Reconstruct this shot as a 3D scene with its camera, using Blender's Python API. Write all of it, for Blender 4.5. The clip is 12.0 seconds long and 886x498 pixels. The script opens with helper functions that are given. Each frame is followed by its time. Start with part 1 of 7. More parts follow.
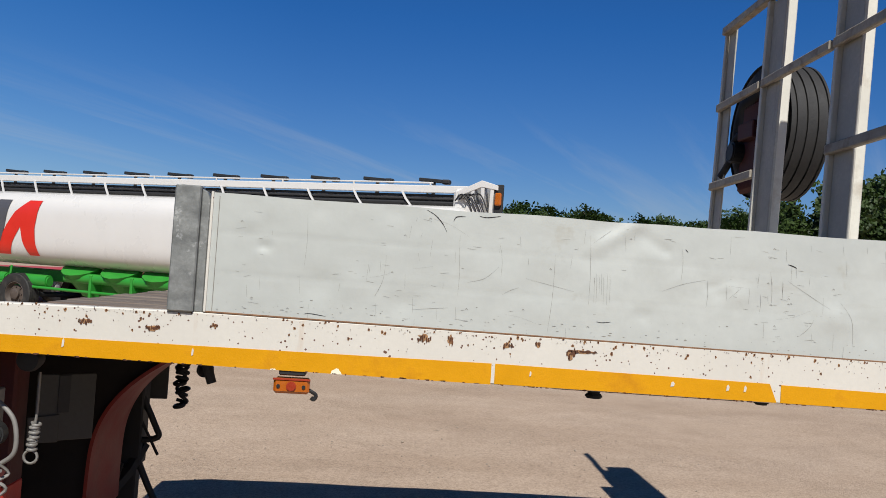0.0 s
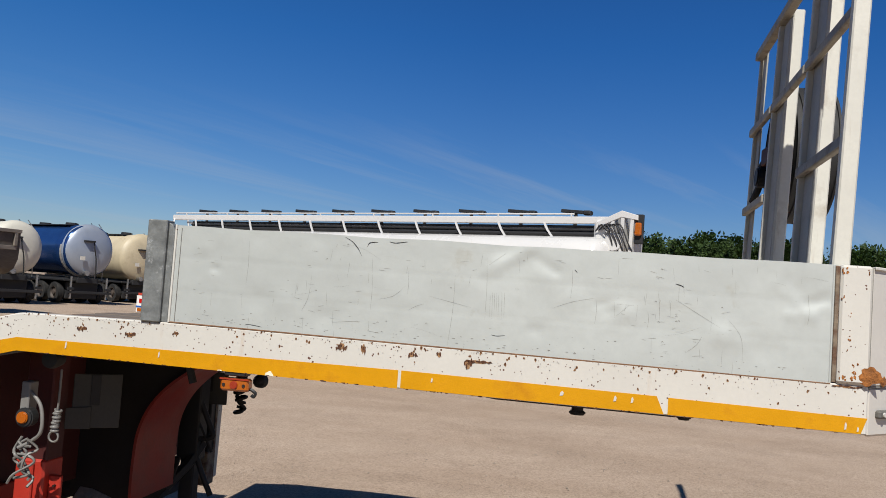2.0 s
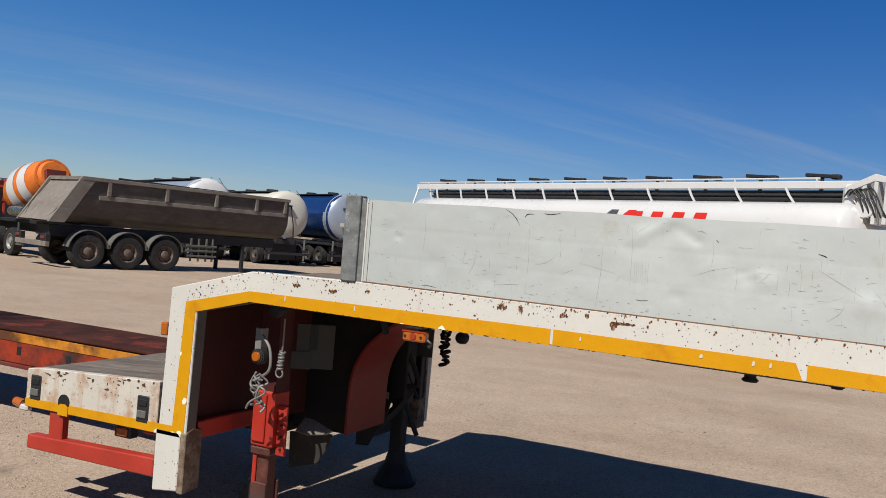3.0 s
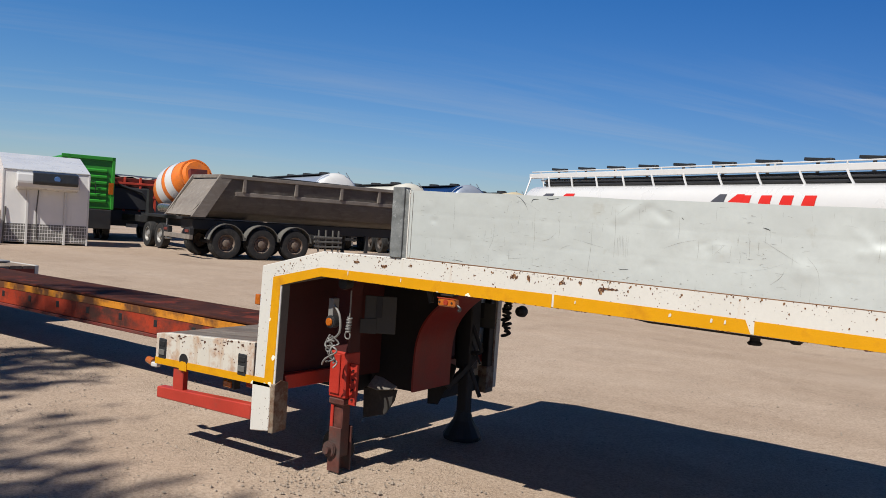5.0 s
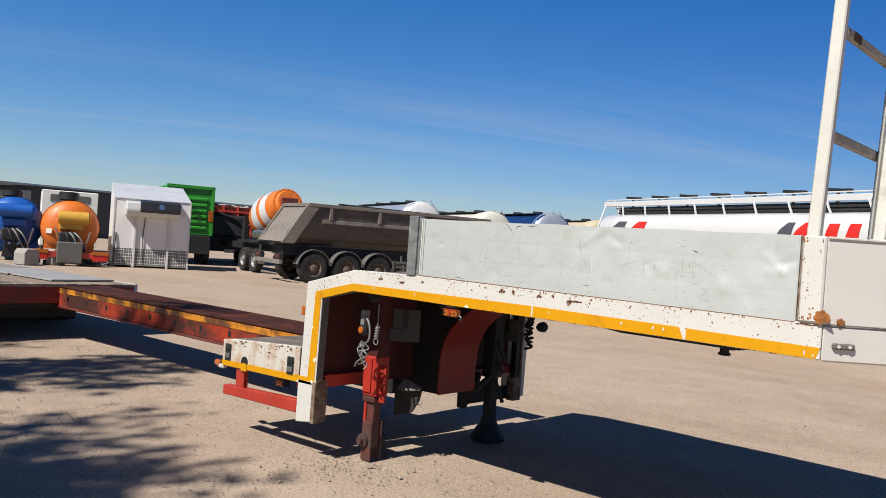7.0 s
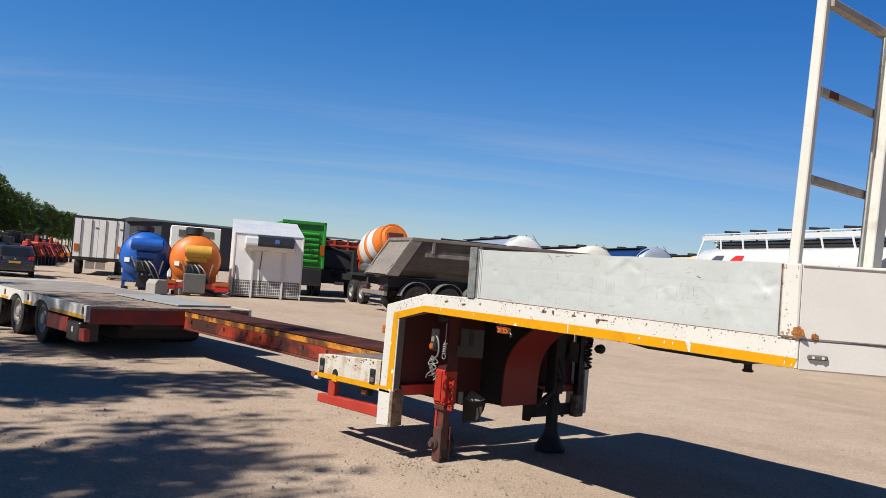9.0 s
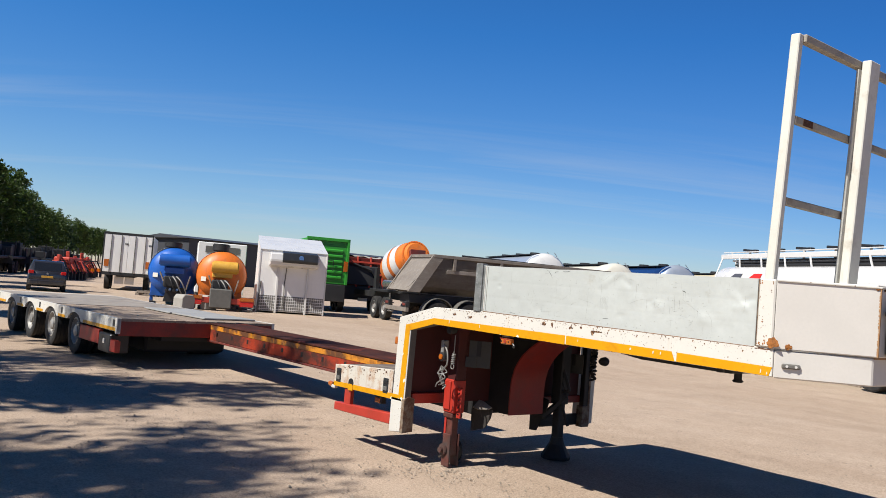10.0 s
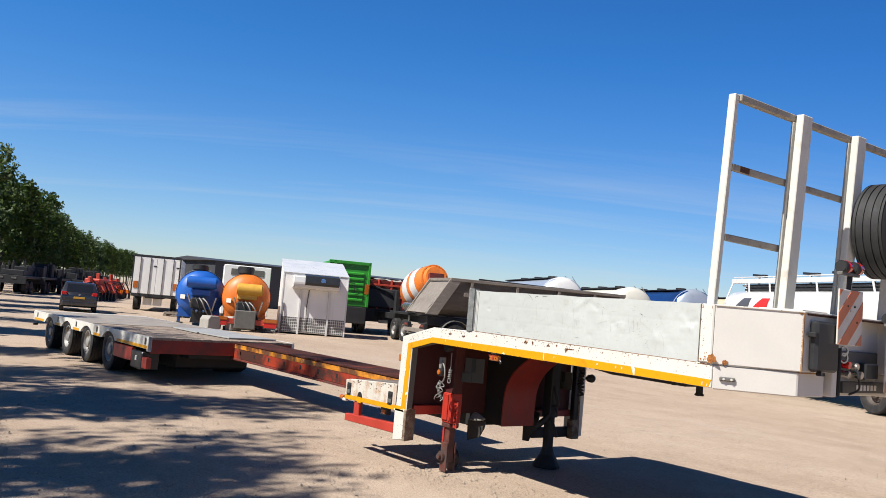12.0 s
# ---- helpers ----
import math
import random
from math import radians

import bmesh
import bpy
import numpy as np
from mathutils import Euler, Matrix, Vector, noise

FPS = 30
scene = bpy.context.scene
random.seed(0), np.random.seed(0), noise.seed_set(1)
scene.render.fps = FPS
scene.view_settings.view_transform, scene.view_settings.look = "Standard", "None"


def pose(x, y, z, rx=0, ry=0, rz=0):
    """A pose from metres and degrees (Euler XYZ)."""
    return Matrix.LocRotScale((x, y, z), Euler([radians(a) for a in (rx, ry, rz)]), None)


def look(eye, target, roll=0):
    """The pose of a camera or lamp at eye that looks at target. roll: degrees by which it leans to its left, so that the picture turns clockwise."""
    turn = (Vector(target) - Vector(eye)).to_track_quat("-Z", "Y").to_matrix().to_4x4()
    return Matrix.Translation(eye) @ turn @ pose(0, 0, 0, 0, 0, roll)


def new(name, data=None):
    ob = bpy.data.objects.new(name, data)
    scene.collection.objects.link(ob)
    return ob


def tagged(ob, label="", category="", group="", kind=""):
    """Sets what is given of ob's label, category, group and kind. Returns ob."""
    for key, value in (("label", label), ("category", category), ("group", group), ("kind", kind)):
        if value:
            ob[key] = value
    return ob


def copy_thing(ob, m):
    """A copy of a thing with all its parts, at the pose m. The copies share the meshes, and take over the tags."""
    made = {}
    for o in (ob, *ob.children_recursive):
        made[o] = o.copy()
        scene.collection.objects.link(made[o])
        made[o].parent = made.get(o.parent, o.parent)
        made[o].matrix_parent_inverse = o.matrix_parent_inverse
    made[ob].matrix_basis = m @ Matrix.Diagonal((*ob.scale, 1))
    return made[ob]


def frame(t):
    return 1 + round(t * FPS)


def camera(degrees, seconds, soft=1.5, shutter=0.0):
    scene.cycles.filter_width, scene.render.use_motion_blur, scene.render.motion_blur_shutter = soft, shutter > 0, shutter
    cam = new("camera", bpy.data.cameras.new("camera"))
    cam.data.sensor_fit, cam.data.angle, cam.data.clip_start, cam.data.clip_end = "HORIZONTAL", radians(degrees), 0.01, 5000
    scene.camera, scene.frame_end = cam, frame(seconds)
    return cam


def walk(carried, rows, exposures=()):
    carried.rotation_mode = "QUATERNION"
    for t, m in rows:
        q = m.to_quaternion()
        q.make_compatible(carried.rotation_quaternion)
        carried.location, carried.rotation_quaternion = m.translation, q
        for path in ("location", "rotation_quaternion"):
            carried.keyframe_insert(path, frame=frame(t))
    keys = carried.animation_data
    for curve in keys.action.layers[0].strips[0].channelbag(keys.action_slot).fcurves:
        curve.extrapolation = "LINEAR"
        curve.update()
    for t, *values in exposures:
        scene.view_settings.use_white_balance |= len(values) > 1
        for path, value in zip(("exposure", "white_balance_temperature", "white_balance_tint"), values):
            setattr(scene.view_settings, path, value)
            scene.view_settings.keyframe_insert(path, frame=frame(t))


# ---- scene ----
cam = camera(56.7, 12.0, soft=0.45)
PATH = [
    (0, (-0.391, -2.677, 1.658), (-0.237, -0.684, 1.72), 3.8),
    (0.5, (-0.171, -2.829, 1.655), (-0.112, -0.831, 1.726), 4.0),
    (1, (0.065, -2.939, 1.684), (0.005, -0.942, 1.777), 4.1),
    (1.5, (0.366, -2.976, 1.667), (0.199, -0.986, 1.772), 4.1),
    (2, (0.618, -3.041, 1.673), (0.306, -1.068, 1.783), 4.0),
    (2.5, (0.849, -3.208, 1.672), (0.224, -1.311, 1.773), 4.3),
    (3, (1.062, -3.292, 1.702), (0.192, -1.491, 1.686), 4.6),
    (3.2, (1.172, -3.296, 1.701), (0.283, -1.505, 1.651), 4.4),
    (4.8, (1.804, -3.665, 1.694), (0.675, -2.015, 1.625), 3.7),
    (5, (1.887, -3.704, 1.7), (0.747, -2.062, 1.637), 3.7),
    (5.5, (2.169, -3.761, 1.687), (0.993, -2.144, 1.643), 3.8),
    (6, (2.392, -3.816, 1.697), (1.16, -2.241, 1.674), 3.9),
    (6.5, (2.625, -3.945, 1.691), (1.343, -2.41, 1.674), 3.9),
    (7, (2.84, -4.061, 1.709), (1.518, -2.56, 1.698), 4.0),
    (7.2, (2.949, -4.085, 1.709), (1.595, -2.613, 1.696), 4.0),
    (8.8, (3.704, -4.431, 1.684), (2.205, -3.108, 1.714), 4.4),
    (9, (3.777, -4.467, 1.682), (2.264, -3.16, 1.736), 4.3),
    (9.5, (4.004, -4.554, 1.666), (2.468, -3.275, 1.743), 4.5),
    (10, (4.191, -4.637, 1.67), (2.638, -3.379, 1.761), 4.6),
    (10.5, (4.399, -4.767, 1.672), (2.832, -3.528, 1.776), 4.6),
    (11, (4.605, -4.866, 1.692), (3.03, -3.639, 1.81), 4.7),
    (11.5, (4.838, -4.919, 1.669), (3.256, -3.703, 1.802), 4.9),
    (12, (5.038, -4.988, 1.689), (3.449, -3.782, 1.83), 4.9),
]
walk(cam, [(t, look(eye, target, roll)) for t, eye, target, roll in PATH],
     exposures=[(0, 0.18), (2.2, 0.12), (3.2, 0.14), (5.5, 0.27), (7.2, 0.38), (9.5, 0.5), (12, 0.7)])

# ---- light ----
SUN_DIR = Vector((-0.01, -0.87, 1.0)).normalized()
sun = new("sun", bpy.data.lights.new("sun", "SUN"))
sun.data.energy, sun.data.angle, sun.data.color = 5.0, radians(0.53), (1.0, 0.98, 0.935)
sun.matrix_world = look(SUN_DIR * 60, (0, 0, 0))


def sky():
    w = bpy.data.worlds.new("sky")
    scene.world = w
    w.use_nodes = True
    nt = w.node_tree
    nt.nodes.clear()
    out, bg = nt.nodes.new("ShaderNodeOutputWorld"), nt.nodes.new("ShaderNodeBackground")
    s = nt.nodes.new("ShaderNodeTexSky")
    s.sky_type, s.sun_disc = "NISHITA", False
    s.sun_elevation, s.sun_rotation = math.asin(SUN_DIR.z), math.pi - math.atan2(SUN_DIR.x, -SUN_DIR.y)
    s.air_density, s.dust_density, s.ozone_density = 1.0, 0.15, 2.2
    bg.inputs["Strength"].default_value = 0.052
    # thin cirrus streaks, kept low in the sky to fit the camera's view
    tc = nt.nodes.new("ShaderNodeTexCoord")
    sep = nt.nodes.new("ShaderNodeSeparateXYZ")
    nt.links.new(tc.outputs["Generated"], sep.inputs[0])
    up = nt.nodes.new("ShaderNodeMath"); up.operation = "ADD"; up.inputs[1].default_value = 0.12
    nt.links.new(sep.outputs["Z"], up.inputs[0])
    div = nt.nodes.new("ShaderNodeVectorMath"); div.operation = "DIVIDE"
    comb = nt.nodes.new("ShaderNodeCombineXYZ")
    for k in range(3):
        nt.links.new(up.outputs[0], comb.inputs[k])
    nt.links.new(tc.outputs["Generated"], div.inputs[0]); nt.links.new(comb.outputs[0], div.inputs[1])
    turn = nt.nodes.new("ShaderNodeMapping")
    turn.inputs["Rotation"].default_value = (0, 0, radians(-53))
    nt.links.new(div.outputs[0], turn.inputs[0])
    mp = nt.nodes.new("ShaderNodeMapping")
    mp.inputs["Scale"].default_value = (0.30, 2.3, 0.0)
    nt.links.new(turn.outputs[0], mp.inputs[0])
    n1 = nt.nodes.new("ShaderNodeTexNoise"); n1.inputs["Scale"].default_value = 1.0; n1.inputs["Detail"].default_value = 7; n1.inputs["Roughness"].default_value = 0.62; n1.inputs["Distortion"].default_value = 0.5
    nt.links.new(mp.outputs[0], n1.inputs["Vector"])
    r = nt.nodes.new("ShaderNodeValToRGB")
    r.color_ramp.elements[0].position, r.color_ramp.elements[1].position = 0.50, 0.74
    r.color_ramp.elements[1].color = (0.26, 0.26, 0.26, 1)
    nt.links.new(n1.outputs["Fac"], r.inputs[0])
    mix = nt.nodes.new("ShaderNodeMix"); mix.data_type = "RGBA"
    mix.inputs["B"].default_value = (7.5, 8.0, 8.6, 1)
    low = nt.nodes.new("ShaderNodeMapRange"); low.interpolation_type = "SMOOTHSTEP"
    low.inputs["From Min"].default_value, low.inputs["From Max"].default_value = 0.13, 0.235
    low.inputs["To Min"].default_value, low.inputs["To Max"].default_value = 1.0, 0.0
    nt.links.new(sep.outputs["Z"], low.inputs["Value"])
    thin = nt.nodes.new("ShaderNodeMath"); thin.operation = "MULTIPLY"
    nt.links.new(r.outputs[0], thin.inputs[0]); nt.links.new(low.outputs[0], thin.inputs[1])
    nt.links.new(thin.outputs[0], mix.inputs["Factor"])
    hs = nt.nodes.new("ShaderNodeHueSaturation"); hs.inputs["Saturation"].default_value = 1.2
    nt.links.new(s.outputs[0], hs.inputs["Color"])
    tint = nt.nodes.new("ShaderNodeMix"); tint.data_type, tint.blend_type = "RGBA", "MULTIPLY"
    deep = nt.nodes.new("ShaderNodeMapRange")
    deep.inputs["From Min"].default_value, deep.inputs["From Max"].default_value = 0.0, 0.3
    nt.links.new(sep.outputs["Z"], deep.inputs["Value"])
    hue = nt.nodes.new("ShaderNodeMix"); hue.data_type = "RGBA"
    hue.inputs["A"].default_value, hue.inputs["B"].default_value = (0.84, 0.875, 1.16, 1), (0.36, 0.85, 1.38, 1)
    nt.links.new(deep.outputs[0], hue.inputs["Factor"])
    tint.inputs["Factor"].default_value = 1.0
    # sky brightness raised towards -X, put into its colour
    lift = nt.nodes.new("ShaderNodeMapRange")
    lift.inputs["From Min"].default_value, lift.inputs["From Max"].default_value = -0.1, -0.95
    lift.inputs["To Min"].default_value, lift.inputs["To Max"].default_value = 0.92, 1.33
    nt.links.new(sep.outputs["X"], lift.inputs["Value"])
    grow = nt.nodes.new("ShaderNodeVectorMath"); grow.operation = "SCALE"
    # sky colour tinted less blue towards -X to match the later exposure
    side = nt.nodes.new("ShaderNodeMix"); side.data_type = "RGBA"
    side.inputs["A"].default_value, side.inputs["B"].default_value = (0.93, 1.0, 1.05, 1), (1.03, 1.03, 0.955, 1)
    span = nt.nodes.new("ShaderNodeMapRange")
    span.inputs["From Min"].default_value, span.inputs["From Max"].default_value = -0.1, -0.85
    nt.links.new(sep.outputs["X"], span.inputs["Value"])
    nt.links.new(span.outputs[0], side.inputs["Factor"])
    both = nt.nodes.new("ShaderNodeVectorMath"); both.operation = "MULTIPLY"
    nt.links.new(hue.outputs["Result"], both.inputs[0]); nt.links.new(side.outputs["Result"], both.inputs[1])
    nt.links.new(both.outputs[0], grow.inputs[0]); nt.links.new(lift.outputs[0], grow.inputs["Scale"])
    # sky above the view dimmed towards the zenith to deepen the shade
    zen = nt.nodes.new("ShaderNodeMapRange"); zen.interpolation_type = "SMOOTHSTEP"
    zen.inputs["From Min"].default_value, zen.inputs["From Max"].default_value = 0.36, 0.85
    zen.inputs["To Min"].default_value, zen.inputs["To Max"].default_value = 1.0, 0.5
    nt.links.new(sep.outputs["Z"], zen.inputs["Value"])
    dim = nt.nodes.new("ShaderNodeVectorMath"); dim.operation = "SCALE"
    nt.links.new(grow.outputs[0], dim.inputs[0]); nt.links.new(zen.outputs[0], dim.inputs["Scale"])
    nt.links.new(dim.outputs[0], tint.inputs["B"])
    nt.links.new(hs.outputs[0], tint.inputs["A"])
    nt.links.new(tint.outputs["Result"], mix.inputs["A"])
    nt.links.new(mix.outputs["Result"], bg.inputs["Color"])
    nt.links.new(bg.outputs[0], out.inputs[0])


sky()


# ---- materials ----
def surface(name, base, rough=0.5, metal=0.0, vary=0.12, scale=3.0, bump=0.15, fine=60.0, spots=None, stain=None, coat=0.0,
            stretch=(1, 1, 1), streak=None, spec=0.5, per_object=0.0):
    """A painted, metal, rubber or mineral surface: base colour varied at two scales, rust or dirt spots, stains, streaks, fine relief."""
    m = bpy.data.materials.new(name)
    m.use_nodes = True
    nt = m.node_tree
    L = nt.links.new
    p = nt.nodes["Principled BSDF"]
    p.inputs["Metallic"].default_value = metal
    p.inputs["Coat Weight"].default_value = coat
    p.inputs["Specular IOR Level"].default_value = spec
    tc = nt.nodes.new("ShaderNodeTexCoord")
    mp = nt.nodes.new("ShaderNodeMapping")
    mp.inputs["Scale"].default_value = stretch
    L(tc.outputs["Object"], mp.inputs[0])

    def noise_tex(sc, detail=5.0, rough_=0.6, vec=None):
        n = nt.nodes.new("ShaderNodeTexNoise")
        n.inputs["Scale"].default_value, n.inputs["Detail"].default_value, n.inputs["Roughness"].default_value = sc, detail, rough_
        L(vec or mp.outputs[0], n.inputs["Vector"])
        return n

    def ramp(src, a, b, ca=(0, 0, 0, 1), cb=(1, 1, 1, 1)):
        r = nt.nodes.new("ShaderNodeValToRGB")
        r.color_ramp.elements[0].position, r.color_ramp.elements[1].position = a, b
        r.color_ramp.elements[0].color, r.color_ramp.elements[1].color = ca, cb
        L(src, r.inputs[0])
        return r

    def mixed(fac, a, b):
        x = nt.nodes.new("ShaderNodeMix")
        x.data_type = "RGBA"
        L(fac, x.inputs["Factor"])
        for sock, v in (("A", a), ("B", b)):
            if isinstance(v, tuple):
                x.inputs[sock].default_value = (*v[:3], 1)
            else:
                L(v, x.inputs[sock])
        return x.outputs["Result"]

    big, small = noise_tex(scale), noise_tex(fine, 3)
    lo, hi = tuple(c * (1 - vary) for c in base), tuple(min(1, c * (1 + vary)) for c in base)
    col = mixed(ramp(big.outputs["Fac"], 0.3, 0.7).outputs[0], lo, hi)
    col = mixed(ramp(small.outputs["Fac"], 0.35, 0.75, (0, 0, 0, 1), (0.5, 0.5, 0.5, 1)).outputs[0], col, tuple(c * (1 - 1.6 * vary) for c in base))
    rough_src = ramp(big.outputs["Fac"], 0.25, 0.75, (max(0.02, rough - 0.1),) * 3 + (1,), (min(1, rough + 0.1),) * 3 + (1,)).outputs[0]
    if stain:
        s_col, s_scale, s_from, s_to, s_amt = stain
        n = noise_tex(s_scale, 8, 0.65)
        col = mixed(ramp(n.outputs["Fac"], s_from, s_to, (0, 0, 0, 1), (s_amt,) * 3 + (1,)).outputs[0], col, s_col)
    if streak:
        s_col, s_stretch, s_from, s_to, s_amt = streak
        m2 = nt.nodes.new("ShaderNodeMapping")
        m2.inputs["Scale"].default_value = s_stretch
        L(tc.outputs["Object"], m2.inputs[0])
        n = noise_tex(1.0, 6, 0.7, m2.outputs[0])
        col = mixed(ramp(n.outputs["Fac"], s_from, s_to, (0, 0, 0, 1), (s_amt,) * 3 + (1,)).outputs[0], col, s_col)
    if spots:
        s_col, s_scale, s_amount = spots
        v = nt.nodes.new("ShaderNodeTexVoronoi")
        v.inputs["Scale"].default_value = s_scale
        L(mp.outputs[0], v.inputs["Vector"])
        wob = noise_tex(s_scale * 2.2, 4)
        cl = noise_tex(s_scale * 0.16, 4)
        add = nt.nodes.new("ShaderNodeMath"); add.operation = "MULTIPLY_ADD"; add.inputs[1].default_value = 0.32
        L(wob.outputs["Fac"], add.inputs[0]); L(v.outputs["Distance"], add.inputs[2])
        sub = nt.nodes.new("ShaderNodeMath"); sub.operation = "MULTIPLY_ADD"; sub.inputs[1].default_value = -0.55
        L(cl.outputs["Fac"], sub.inputs[0]); L(add.outputs[0], sub.inputs[2])
        mask = ramp(sub.outputs[0], s_amount, s_amount + 0.035, (1, 1, 1, 1), (0, 0, 0, 1)).outputs[0]
        col = mixed(mask, col, s_col)
        halo = ramp(sub.outputs[0], s_amount, s_amount + 0.13, (0.4, 0.4, 0.4, 1), (0, 0, 0, 1)).outputs[0]
        col = mixed(halo, col, tuple(min(1, c * 1.9 + 0.05) for c in s_col))
        rough_src = mixed(mask, rough_src, (0.9, 0.9, 0.9))
    if per_object:
        oi = nt.nodes.new("ShaderNodeObjectInfo")
        mr = nt.nodes.new("ShaderNodeMapRange")
        mr.inputs["To Min"].default_value, mr.inputs["To Max"].default_value = 1 - per_object, 1 + per_object
        L(oi.outputs["Random"], mr.inputs["Value"])
        h = nt.nodes.new("ShaderNodeHueSaturation")
        L(mr.outputs[0], h.inputs["Value"]); L(col, h.inputs["Color"])
        col = h.outputs[0]
    L(col, p.inputs["Base Color"])
    L(rough_src, p.inputs["Roughness"])
    if bump:
        b = nt.nodes.new("ShaderNodeBump")
        b.inputs["Strength"].default_value, b.inputs["Distance"].default_value = bump, 0.004
        b2 = nt.nodes.new("ShaderNodeBump")
        b2.inputs["Strength"].default_value, b2.inputs["Distance"].default_value = bump, 0.02
        L(small.outputs["Fac"], b.inputs["Height"]); L(big.outputs["Fac"], b2.inputs["Height"])
        L(b2.outputs[0], b.inputs["Normal"]); L(b.outputs[0], p.inputs["Normal"])
    return m


DARK_RUST = (0.075, 0.03, 0.016)
WHITE_RUSTY = surface("rusty_white_paint", (0.575, 0.5432, 0.479), 0.5, vary=0.05, scale=2.2, spots=(DARK_RUST, 46, -0.15), bump=0.08, streak=((0.42, 0.24, 0.11), (9, 9, 1.2), 0.63, 0.82, 0.45))
WHITE = surface("white_paint", (0.585, 0.547, 0.485), 0.45, vary=0.05, scale=2.5, stain=((0.36, 0.26, 0.16), 3.5, 0.64, 0.8, 0.4), bump=0.06, streak=((0.45, 0.33, 0.2), (7, 7, 0.8), 0.64, 0.85, 0.35))
ALU = surface("dented_aluminium", (0.462, 0.476, 0.442), 0.5, metal=0.14, vary=0.06, scale=1.6, bump=0.1, fine=25, streak=((0.36, 0.33, 0.27), (2.2, 2, 11), 0.58, 0.82, 0.5), stain=((0.32, 0.28, 0.2), 7, 0.62, 0.78, 0.5))
GALV = surface("galvanised_steel", (0.246, 0.2506, 0.2364), 0.5, metal=0.45, vary=0.28, scale=16, fine=70, bump=0.12, stain=((0.5, 0.5, 0.48), 22, 0.6, 0.66, 0.6))
YELLOW = surface("yellow_reflective_tape", (0.6, 0.275, 0.0037), 0.35, vary=0.08, scale=5, fine=220, bump=0.2, spec=0.25, spots=((0.6, 0.52, 0.38), 9, -0.2), stain=((0.36, 0.125, 0.006), 5, 0.52, 0.72, 0.7))
RED = surface("red_paint", (0.3936, 0.0358, 0.0198), 0.45, vary=0.16, scale=4, bump=0.15, stain=((0.16, 0.06, 0.04), 6, 0.55, 0.75, 0.7))
RED_WORN = surface("worn_red_steel", (0.164, 0.0223, 0.0138), 0.6, vary=0.25, scale=5, bump=0.3, stain=((0.07, 0.04, 0.03), 4, 0.45, 0.68, 0.85), spots=(DARK_RUST, 14, -0.14))
LEG_STEEL = surface("rusty_leg_steel", (0.095, 0.027, 0.018), 0.6, vary=0.35, scale=9, bump=0.3, stain=((0.05, 0.04, 0.035), 6, 0.45, 0.65, 0.8))
BLACK_STEEL = surface("black_steel", (0.0098, 0.0091, 0.0087), 0.65, vary=0.25, scale=6, bump=0.2)
GREY_PLATE = surface("grey_plastic_plate", (0.1148, 0.1074, 0.093), 0.65, vary=0.18, scale=6, bump=0.2)
RUBBER = surface("tyre_rubber", (0.0164, 0.0155, 0.0145), 0.75, vary=0.25, scale=9, bump=0.3, stain=((0.07, 0.06, 0.048), 6, 0.5, 0.75, 0.6))
RIM = surface("grey_wheel_steel", (0.328, 0.3102, 0.2822), 0.5, metal=0.3, vary=0.2, scale=9, bump=0.15, stain=((0.1, 0.07, 0.05), 7, 0.5, 0.7, 0.7))
RIM_DARK = surface("rusty_wheel_steel", (0.075, 0.0563, 0.0446), 0.65, vary=0.25, scale=9, bump=0.2)
PLASTIC = surface("black_plastic", (0.023, 0.0231, 0.0229), 0.4, vary=0.15, scale=8, bump=0.1)
WOOD = surface("weathered_deck_plank", (0.164, 0.1312, 0.103), 0.85, vary=0.28, scale=5, bump=0.5, fine=40, stretch=(1, 6, 6), stain=((0.09, 0.05, 0.035), 2.0, 0.5, 0.72, 0.8), per_object=0.16)
WOOD_BED = surface("brown_bed_plank", (0.27, 0.2037, 0.1488), 0.85, vary=0.25, scale=4, bump=0.4, fine=40, stretch=(1, 6, 6), stain=((0.12, 0.07, 0.05), 1.4, 0.5, 0.7, 0.7), per_object=0.2)
AMBER = surface("amber_lens", (0.4, 0.097, 0.0047), 0.25, vary=0.1, scale=30, bump=0.05, coat=0.5)
RED_LENS = surface("red_lens", (0.492, 0.008, 0.0061), 0.18, vary=0.1, scale=30, bump=0.05, coat=0.6)
CLEAR_LENS = surface("clear_lens", (0.574, 0.5488, 0.5033), 0.2, vary=0.06, scale=30, bump=0.05, coat=0.6)
CHROME = surface("plain_steel", (0.451, 0.4375, 0.4118), 0.3, metal=0.9, vary=0.1, scale=10, bump=0.05)
BOARD_WHITE = surface("board_white", (0.6068, 0.5647, 0.4881), 0.45, vary=0.08, scale=8, bump=0.05, stain=((0.4, 0.3, 0.2), 9, 0.62, 0.75, 0.4))
BOARD_RED = surface("board_faded_red", (0.5576, 0.175, 0.0724), 0.45, vary=0.12, scale=8, bump=0.05)
SCRATCH = surface("scratch_dirt", (0.25, 0.235, 0.205), 0.8, vary=0.3, scale=20, bump=0.0)
RUST_BLOOM = surface("rust_bloom", (0.32, 0.115, 0.024), 0.95, vary=0.4, scale=35, fine=120, bump=0.8)
DULL_WHITE = surface("dull_dirty_white_paint", (0.58, 0.555, 0.48), 0.55, vary=0.08, scale=3, bump=0.1, stain=((0.3, 0.24, 0.17), 5, 0.56, 0.72, 0.55), streak=((0.30, 0.2, 0.12), (16, 16, 1.5), 0.6, 0.75, 0.55))
